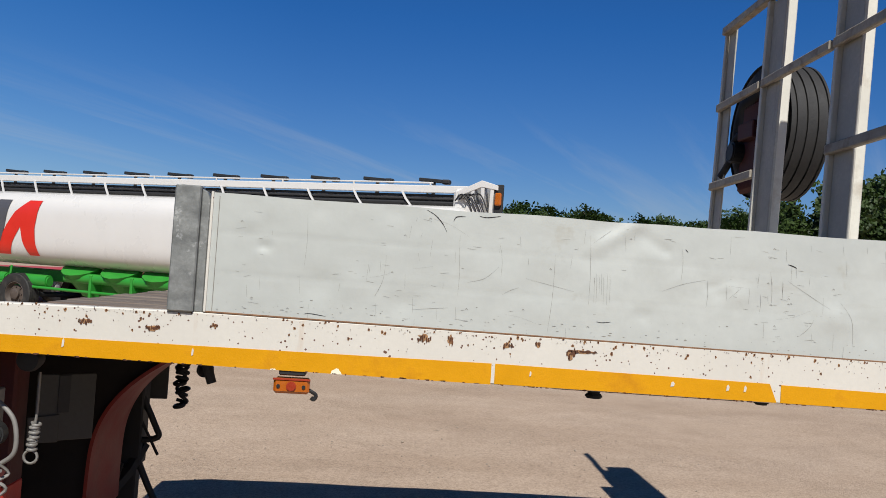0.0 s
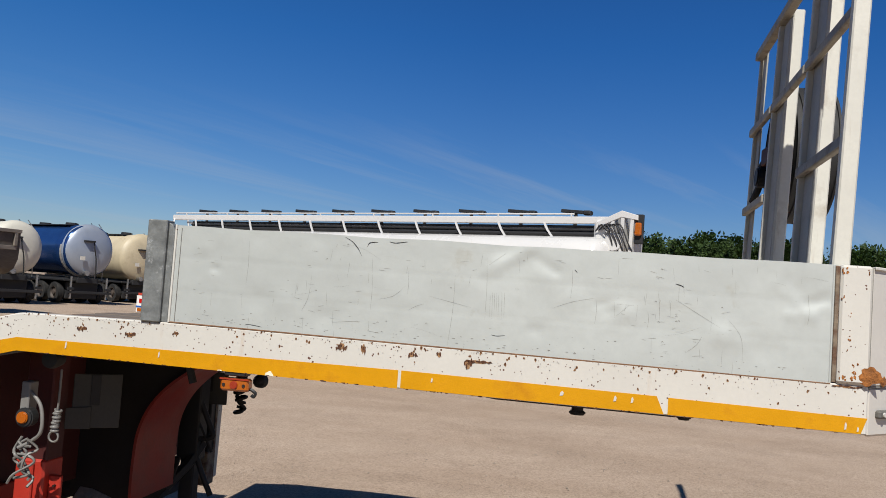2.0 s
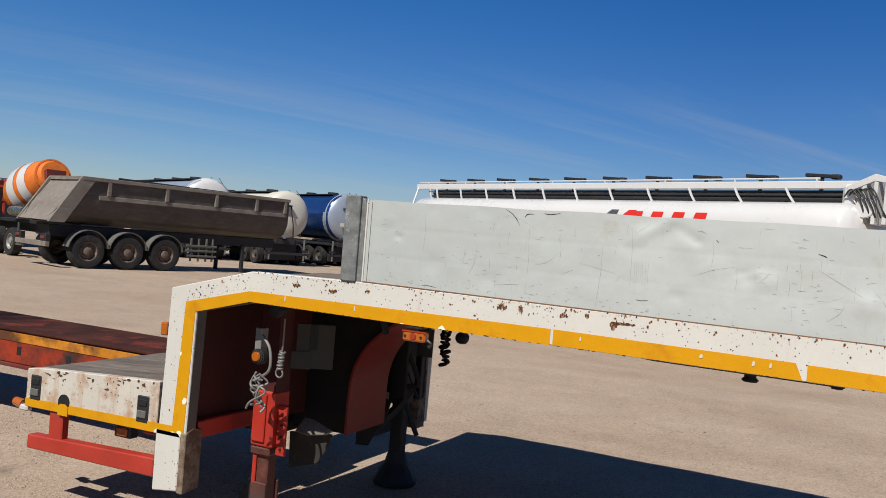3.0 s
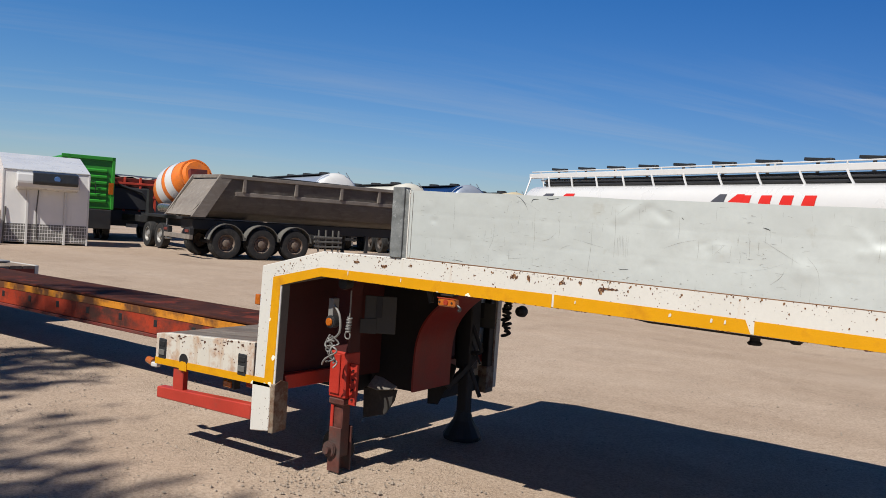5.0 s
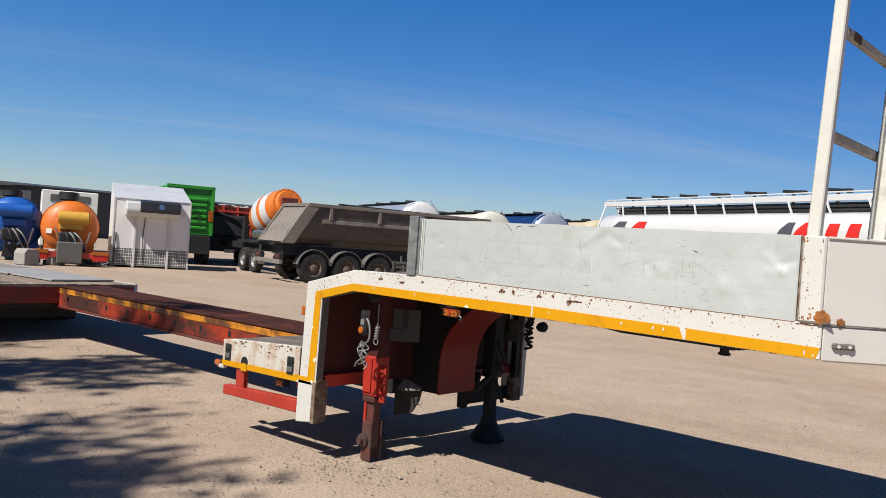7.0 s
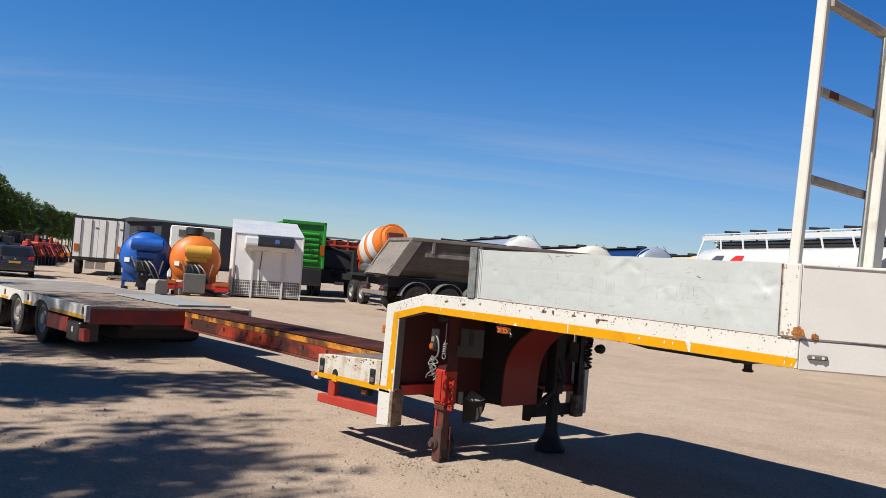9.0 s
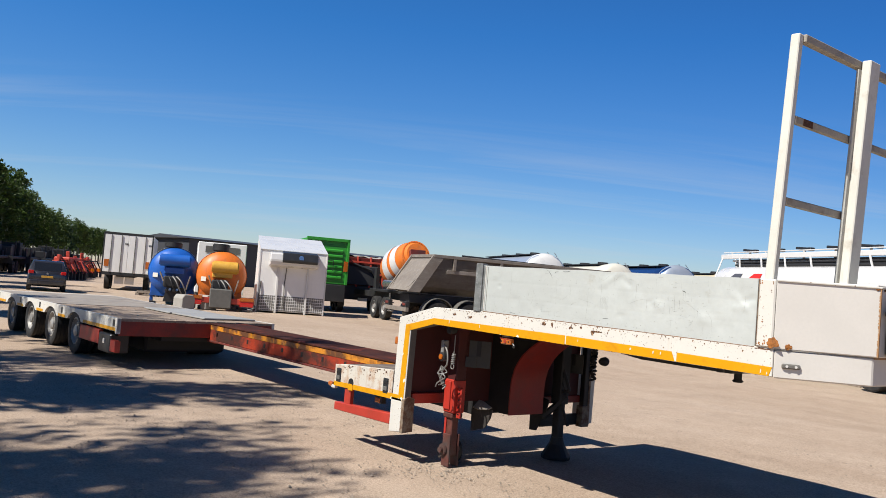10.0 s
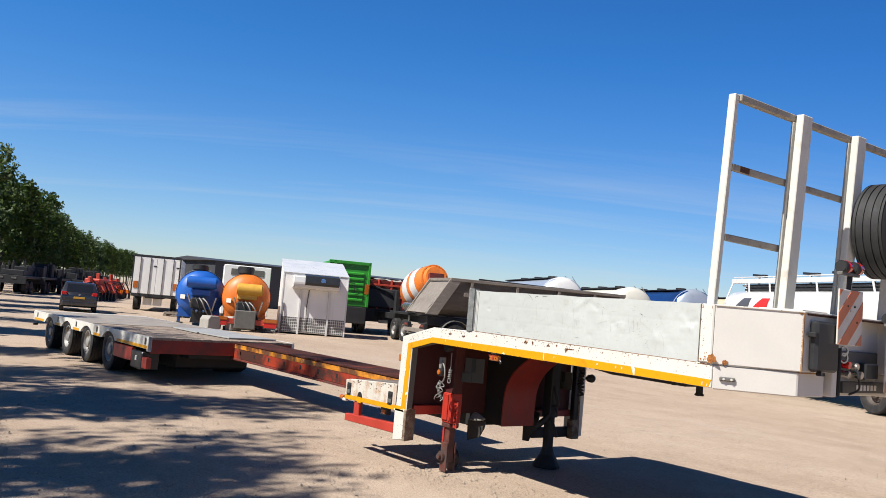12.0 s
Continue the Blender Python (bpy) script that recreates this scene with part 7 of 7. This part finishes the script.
def cooler_body():
    """A white insulated body standing on the ground, with a sloping roof and a cooling unit on its front."""
    t = thing("cooler_body", "white insulated cooler body with a cooling unit, standing on the ground", "cooler body", pose(-26.79, 12.41, 0, 0, 0, 156.5))
    w, h0, h1, d = 1.40, 2.62, 3.28, 2.8
    part("body_shell", prism([(0, 0.06), (d, 0.06), (d, h1), (0, h0)], "y", -w, w, 0.01), BOX_WHITE, t, "white panel walls")
    part("roof", prism([(-0.03, h0 + 0.004), (d + 0.02, h1 + 0.004), (d + 0.02, h1 + 0.03), (-0.03, h0 + 0.03)], "y", -w - 0.02, w + 0.02), TANK_WHITE, t, "plain white sloping roof")
    for y in (-w, w):
        part("corner_post", box(-0.02, 0.05, y - 0.03, y + 0.03, 0.0, h0, 0.008), TANK_WHITE, t)
    for y in (-0.62, 0.62):
        part("front_post", box(-0.08, -0.0, y - 0.04, y + 0.04, 0.0, 1.95, 0.006), TANK_WHITE, t, "white upright")
    part("cable", pipe([(-0.03, 0.28, 0.2), (-0.04, 0.32, 1.2), (-0.03, 0.27, 1.95)], 0.02, 6), GREY_PLATE, t)
    unit = part("cooling_unit", prism([(-0.0, 1.93), (-0.52, 2.0), (-0.6, 2.2), (-0.55, 2.5), (0, 2.56)], "y", -1.02, 1.02, 0.04), TANK_WHITE, t, "white housing of the cooling unit")
    part("grille", prism([(-0.5, 2.12), (-0.66, 2.14), (-0.69, 2.24), (-0.63, 2.54), (-0.2, 2.62)], "y", -0.94, 0.52, 0.02), PLASTIC, unit, "black grille")
    part("badge", cyl((-0.63, -0.25, 2.36), (-0.69, -0.25, 2.35), 0.1, 20), BRAND_BLUE, unit, "small blue oval badge")
    for k, (ya, yb) in enumerate(((-1.36, -0.66), (-0.58, 0.58), (0.66, 1.36))):
        part("perforated_panel", box(-0.012, 0.004, ya, yb, 0.08, 0.72, 0.003), MESH_GREY, t, "grey perforated kick panel")
        for j in range(5):
            z = 0.14 + j * 0.125
            part("panel_bar", box(-0.02, -0.008, ya, yb, z, z + 0.016, 0), BOX_WHITE, t)
        for j in range(int((yb - ya) / 0.09)):
            part("panel_bar", box(-0.019, -0.009, ya + 0.04 + j * 0.09, ya + 0.052 + j * 0.09, 0.09, 0.71, 0), BOX_WHITE, t)
    part("prop", pipe([(-0.15, 1.36, 0.02), (-0.02, 1.3, 1.3)], 0.03, 8), GREY_PLATE, t)


cooler_body()


def silo_tank(m, mat, pump_mat, label, band=False):
    """A lying silo tank on a frame, with a pump and its motor at the near end."""
    t = thing("silo_tank", label, "tank", m, "silo tanks with pumps")
    r = 1.03
    part("tank", tank_shell(0, 3.6, 0, 1.37, r, r, 0.55, 40, 2.0), mat, t, smooth=40)
    if band:
        part("white_ring", turned(lathe([(r + 0.01, -0.1), (r + 0.015, 0.0), (r + 0.01, 0.1)], 40), pose(0.75, 0, 1.40, 0, 0, -90)), TANK_WHITE, t, "white ring round the tank", smooth=40)
    part("compressor", cyl((-0.25, -0.62, 1.85 if band else 1.72), (-0.25, 0.62 if band else 0.45, 1.85 if band else 1.72), 0.25, 22, bevel=0.05), pump_mat, t, "lying compressor vessel", smooth=40)
    part("compressor_mount", box(-0.3, 0.3, -0.4, 0.4, 1.3, 1.55, 0.02), pump_mat, t)
    mo = part("motor", box(-0.55, 0.05, -0.25, 0.4, 0.75, 1.2, 0.05), DARK_STEEL, t, "dark motor with hoses")
    part("manhole", cyl((0.75, 0.1, 2.38), (0.75, 0.1, 2.62 if band else 2.7), 0.36, 24, bevel=0.04), DARK_STEEL, t, "black round cover on the tank", smooth=40)
    for k in range(3):
        pts = [(-0.5, 0.2 - k * 0.15, 1.2), (-0.75, 0.1 - k * 0.2, 1.0), (-0.7, -0.1 - k * 0.2, 0.6), (-0.55, -0.5, 0.3)]
        part("hose", pipe(smooth_line(pts, 4), 0.028, 6), CABLE if k else DARK_STEEL, mo, smooth=60)
    part("label_plate", turned(box(-0.01, 0.01, -0.13, 0.13, -0.09, 0.09, 0.002), pose(0.12, 0.72, 1.2, 0, 0, -42)), BOARD_WHITE, t, "white label plate")
    for k in range(5):
        y = -0.3 + k * 0.14
        part("valve", cyl((-0.45, y, 0.62), (-0.72, y, 0.62 + 0.05 * (k % 2)), 0.05, 10, bevel=0.01), CHROME if k % 2 else DARK_STEEL, mo)
    part("drive_frame", prism([(-0.6, 0.16), (0.35, 0.16), (0.25, 0.75), (-0.5, 0.75)], "x", -0.5, -0.42), DARK_STEEL, t)
    part("control_lever", pipe([(-0.62, -0.5, 0.7), (-0.85, -0.62, 1.25)], 0.03, 6), CHROME, mo)
    part("control_lever", pipe([(-0.6, 0.4, 1.0), (-0.8, 0.55, 1.35)], 0.03, 6), CHROME, mo)
    for y in (-0.8, 0.8):
        part("skid", box(-0.7, 3.4, y - 0.07, y + 0.07, 0.0, 0.16, 0.01), DARK_STEEL, t)
        for x in (0.5, 2.9):
            part("leg", box(x - 0.06, x + 0.06, y - 0.06, y + 0.06, 0.1, 0.9, 0.01), mat, t)
    part("saddle", prism([(-0.9, 0.35), (0.9, 0.35), (0.7, 0.85), (-0.7, 0.85)], "x", 0.4, 0.55), mat, t)
    if not band:
        bp = part("rear_beam", box(-0.95, -0.75, -1.3, 1.3, 0.28, 0.5, 0.01), MACHINE_RED, t, "rear beam with lamps")
        for y in (-1.0, 1.0):
            part("amber_panel", box(-0.98, -0.94, y - 0.28, y + 0.28, 0.42, 0.56, 0.01), AMBER, bp)
            part("tail_lamp", box(-0.985, -0.94, y - 0.26, y + 0.26, 0.2, 0.36, 0.01), RED_LENS, bp)
        part("pump_box", box(-1.05, -0.5, -0.4, 0.45, 0.1, 0.85, 0.03), GREY_PLATE, t, "grey pump box")


silo_tank(pose(-29.2, 8.23, 0, 0, 0, 160.2), BLUE, BLUE, "bright blue silo tank with a white ring and a compressor", True)
silo_tank(pose(-27.7, 9.67, 0, 0, 0, 158.2), ORANGE, YELLOW_PAINT, "orange silo tank with a yellow compressor and lamps")
for m in (pose(-26.84, 7.82, 0, 0, 0, 10), pose(-27.41, 8.97, 0, 0, 0, 14)):
    b = thing("concrete_block", "pale grey chamfered concrete block on the ground", "block", m, "concrete blocks")
    part("block", prism([(-0.28, 0.0), (0.28, 0.0), (0.28, 0.42), (0.18, 0.56), (-0.18, 0.56), (-0.28, 0.42)], "x", -0.32, 0.32, 0.02), CONCRETE, b)


def pallet(m):
    """A wooden pallet: deck slats over three runners."""
    p = thing("pallet", "weathered grey-brown wooden pallet lying on the ground", "pallet", m, "pallets by the tanks")
    for y in (-0.36, 0.0, 0.36):
        part("runner", box(-0.58, 0.58, y - 0.04, y + 0.04, 0.0, 0.1, 0.004), WOOD, p)
    for k in range(6):
        part("slat", box(-0.58 + k * 0.212, -0.48 + k * 0.212, -0.4, 0.4, 0.101, 0.125, 0.003), WOOD, p)


pallet(pose(-37.6, 10.3, 0, 0, 0, 25))
pallet(pose(-37.5, 10.35, 0.13, 0, 0, 40))


def ground_hose():
    """Pale hose lying in loose loops before the orange tank."""
    h = thing("hose", "pale grey rubber hose lying in loose loops", "hose")
    pts = []
    for k in range(34):
        a = k * 0.62
        r = 0.42 + 0.12 * math.sin(k * 1.3)
        pts.append((-27.6 + r * math.cos(a) + 0.01 * k, 10.64 + r * math.sin(a) - 0.012 * k, 0.03 + 0.35 * max(0.0, math.sin(a * 0.5)) * (1 if k < 20 else 0.2)))
    part("hose_line", pipe(smooth_line(pts, 4), 0.028, 7), CABLE, h, smooth=60)


ground_hose()


def box_trailer():
    t = thing("box_trailer", "white box trailer with closed rear doors and lock bars", "trailer", pose(-43.03, 10.8, 0, 0, 0, 158.3))
    w, z0, z1 = 1.28, 0.95, 3.2
    part("body", box(0, 9, -w, w, z0, z1, 0.02), BOX_WHITE, t, "white box body")
    for y0, y1 in ((-w + 0.03, -0.01), (0.01, w - 0.03)):
        d = part("door", box(-0.05, -0.002, y0, y1, z0 + 0.05, z1 - 0.08, 0.01), BOX_WHITE, t, "grimy white rear door")
        for f in (0.28, 0.72):
            y = y0 + (y1 - y0) * f
            part("lock_bar", pipe([(-0.08, y, z0 + 0.05), (-0.08, y, z1 - 0.1)], 0.022, 6), GREY_PLATE, d)
        part("hinge", box(-0.07, -0.04, y0, y0 + 0.18, 2.6, 2.66, 0.004), DARK_STEEL, d)
    part("top_frame", box(-0.06, 0.06, -w - 0.02, w + 0.02, z1 - 0.08, z1 + 0.05, 0.01), DARK_STEEL, t)
    for y in (-w - 0.01, w + 0.01):
        part("corner_frame", box(-0.06, 0.05, y - 0.03, y + 0.03, z0, z1, 0.01), DARK_STEEL, t)
    part("amber_marker", box(-0.08, -0.05, 0.95, 1.2, 1.3, 1.7, 0.01), AMBER, t)
    part("amber_marker", box(-0.08, -0.05, -1.2, -1.0, 1.3, 1.7, 0.01), AMBER, t)
    part("bumper", box(-0.05, 0.1, -w, w, 0.82, 1.0, 0.02), DARK_STEEL, t)
    for y in (-0.45, 0.1):
        part("mud_flap", box(0.2, 0.24, y, y + 0.5, 0.35, 0.85, 0.01), BOARD_WHITE, t)
    part("chassis", box(0.0, 9, -0.5, 0.5, 0.75, 1.0, 0.02), DARK_STEEL, t)
    for x in (1.4, 2.7):
        for y, s in ((-1.05, -1), (1.05, 1)):
            wheel(t, (x, y, 0.5), 0.5, 0.3, 0.28, s)
    c = thing("container_body", "plain white box body standing behind the silo tanks", "box body", pose(-38.07, 14.22, 0, 0, 0, 158.1))
    part("body", box(0, 5, -1.28, 1.28, 0.3, 3.05, 0.03), BOX_WHITE, c)
    part("louvre", box(-0.03, 0.0, -0.9, 0.9, 2.5, 2.85, 0.01), GREY_PLATE, c, "grey louvre")
    part("frame", box(-0.02, 4.9, -1.2, 1.2, 0.0, 0.3, 0.02), DARK_STEEL, c)


box_trailer()


def hatchback():
    c = thing("car", "dark grey hatchback parked with its tail towards the yard", "car", pose(-36.22, 5.08, 0, 0, 0, 167.1) @ Matrix.Scale(0.93, 4))
    w = 0.87
    prof = [(0.0, 0.32), (-0.06, 0.5), (-0.02, 0.85), (0.1, 0.98), (0.45, 1.42), (0.7, 1.5), (1.8, 1.5), (2.5, 1.3), (3.0, 0.98), (3.7, 0.85), (3.95, 0.6), (3.95, 0.3), (3.6, 0.22), (0.3, 0.22)]
    bm = bmesh.new()
    rows = []
    for f in (-1.0, -0.93, 0.93, 1.0):
        row = []
        for x, z in prof:
            tuck = 0.17 if z > 1.0 else (0.03 if z < 0.4 else 0.0)
            y = f * (w - tuck) if abs(f) > 0.95 else f * (w - tuck)
            inset = 0.05 if abs(f) > 0.95 else 0
            row.append(bm.verts.new((x + inset * (1 if x < 1.8 else -1), y, z - inset * (0.5 if z > 1 else 0))))
        rows.append(row)
    n = len(prof)
    for a, b in zip(rows, rows[1:]):
        for i in range(n):
            bm.faces.new((a[i], a[(i + 1) % n], b[(i + 1) % n], b[i]))
    bm.faces.new(rows[0]); bm.faces.new(rows[-1][::-1])
    part("body", bm, CAR_PAINT, c, "dark grey car body", smooth=35)
    part("rear_window", prism([(0.10, 1.0), (0.415, 1.40), (0.43, 1.385), (0.14, 0.99)], "y", -0.6, 0.6, 0.004), GLASS, c, "dark rear window")
    for s in (-1, 1):
        part("side_window", prism([(0.6, 1.05), (0.75, 1.4), (1.8, 1.42), (2.55, 1.05)], "y", s * 0.70, s * 0.735, 0.004), GLASS, c, "dark side window")
        part("tail_lamp", box(-0.05, 0.1, s * 0.72 - 0.12, s * 0.72 + 0.12, 0.84, 1.0, 0.02), RED_LENS, c, "red tail lamp")
        for x in (0.65, 3.2):
            wheel(c, (x, s * 0.78, 0.3), 0.3, 0.2, 0.19, s)
    part("bumper", box(-0.1, 0.15, -0.8, 0.8, 0.32, 0.56, 0.05), CAR_PAINT, c)
    part("number_plate", box(-0.075, -0.05, -0.26, 0.26, 0.66, 0.76, 0.004), YELLOW_PAINT, c, "plain yellow number plate")
    part("badge", cyl((-0.06, 0, 0.87), (-0.03, 0, 0.87), 0.05, 16), CHROME, c)


hatchback()


def far_row():
    """Dark flatbed trailers and red machines far down the lane, with a dark fence."""
    rng = random.Random(14)
    for k in range(7):
        t = thing("flatbed_trailer", "dark blue-black flatbed trailer parked far down the lane", "trailer", pose(-62 - k * 4.4, 6.3 + k * 2.2, 0, 0, 0, 160 + rng.uniform(-4, 4)), "far flatbed trailers")
        # near-black materials, partly in place of tree shade over this row
        part("deck", box(0, 9, -1.25, 1.25, 1.15, 1.35, 0.03), DARK_STEEL, t)
        part("tail_panel", box(-0.06, 0.05, -1.25, 1.25, 0.75, 1.35, 0.02), DARK_STEEL, t, "dark tail panel")
        for y in (-0.6, 0.3):
            part("pale_panel", box(-0.09, -0.05, y, y + 0.35, 1.1, 1.22, 0.01), GREY_PLATE, t)
        for x in (1.0, 2.3):
            for y, s in ((-1.0, -1), (1.0, 1)):
                wheel(t, (x, y, 0.5), 0.5, 0.3, 0.28, s, RIM_DARK)
        for j in range(7):
            x, y = rng.uniform(0.1, 8), rng.uniform(-1.1, 0.9)
            part("stake", box(x, x + 0.12, y, y + 0.1, 1.35, rng.uniform(1.9, 2.7), 0.01), DARK_STEEL, t)
        for j in range(4):
            x = 0.1 + j * 2.0 + rng.uniform(0, 0.5)
            part("crate", box(x, x + rng.uniform(0.6, 1.4), rng.uniform(-1.1, -0.3), rng.uniform(0.2, 1.1), 1.35, rng.uniform(1.7, 2.5), 0.04), (DARK_STEEL, BLACK_STEEL, BLACK_STEEL, RIM_DARK)[j], t)
    for k in range(5):
        t = thing("farm_machine", "red folded farm machine with an upright mast", "machine", pose(-58 - k * 3.6, 10.6 + k * 1.7, 0, 0, 0, 140 + 14 * k), "red farm machines")
        part("main_beam", box(0, 3.6, -0.2, 0.2, 0.8, 1.1, 0.03), MACHINE_RED, t)
        part("mast", box(0.7, 0.95, -0.12, 0.12, 0.9, 1.75 + 0.3 * (k % 2), 0.03), MACHINE_RED, t, "red mast")
        for j in range(6):
            x = 0.2 + j * 0.55
            part("arm", pipe([(x, -1.1, 0.5), (x + 0.1, -0.6, 1.2 + 0.25 * rng.random()), (x - 0.1, 0.2, 1.4 * rng.uniform(0.6, 1.0)), (x, 0.9, 0.7)], 0.06, 6), MACHINE_RED if j % 3 else DARK_STEEL, t)
            part("tine", box(x - 0.06, x + 0.06, -1.1, -0.9, 0.0, 0.6, 0.01), DARK_STEEL, t)
            part("brace", pipe([(x, -0.9, 0.4), (x + 0.5, 0.4, 1.3)], 0.04, 6), MACHINE_RED, t)
        part("hopper", box(1.2, 2.4, -0.6, 0.6, 1.1, 1.6, 0.08), MACHINE_RED, t, "red hopper")
        part("ram", cyl((0.9, 0.0, 1.7), (2.4, 0.3, 1.2), 0.06, 10), DARK_STEEL, t)
        for y in (-0.8, 0.8):
            wheel(t, (1.6, y, 0.38), 0.38, 0.25, 0.2, -1 if y < 0 else 1, RIM_DARK)
        part("frame", box(0.0, 3.4, -0.9, -0.8, 0.5, 0.8, 0.02), AMBER, t)
    f = thing("fence", "dark metal fence along the lane under the trees", "fence", pose(-98.4, 2.45, 0, 0, 0, -15.5), kind="structure")
    for k in range(40):
        part("fence_post", box(-45 + k * 2.2, -45 + k * 2.2 + 0.1, -0.05, 0.05, 0, 2.0, 0.01), DARK_STEEL, f)
    for z in (0.2, 0.7, 1.2, 1.85):
        part("fence_rail", box(-45, 43, -0.03, 0.03, z, z + 0.06, 0.006), DARK_STEEL, f)
    part("fence_screen", box(-45, 43, 0.06, 0.09, 0.1, 1.9, 0.0), BLACK_STEEL, f, "dark fence screen")


far_row()


def warehouse():
    b = thing("warehouse", "long low dark grey warehouse behind the parked trailers", "building", pose(-74, 26.7, 0, 0, 0, 0.2))
    clad = surface("dark_grey_cladding", (0.0451, 0.0462, 0.0496), 0.55, vary=0.12, scale=0.5, bump=0.1)
    part("wall", box(-14, 0, 0, 40, 0, 4.4, 0.02), clad, b, "dark grey clad wall")
    part("roof", prism([(-14.4, 4.4), (0.4, 4.4), (-7, 4.85)], "y", -0.4, 40.4, 0.02), clad, b, "low dark roof")
    part("door", box(0.0, 0.05, 0.5, 2.5, 0.0, 2.4, 0.01), GREY_PLATE, b)


warehouse()
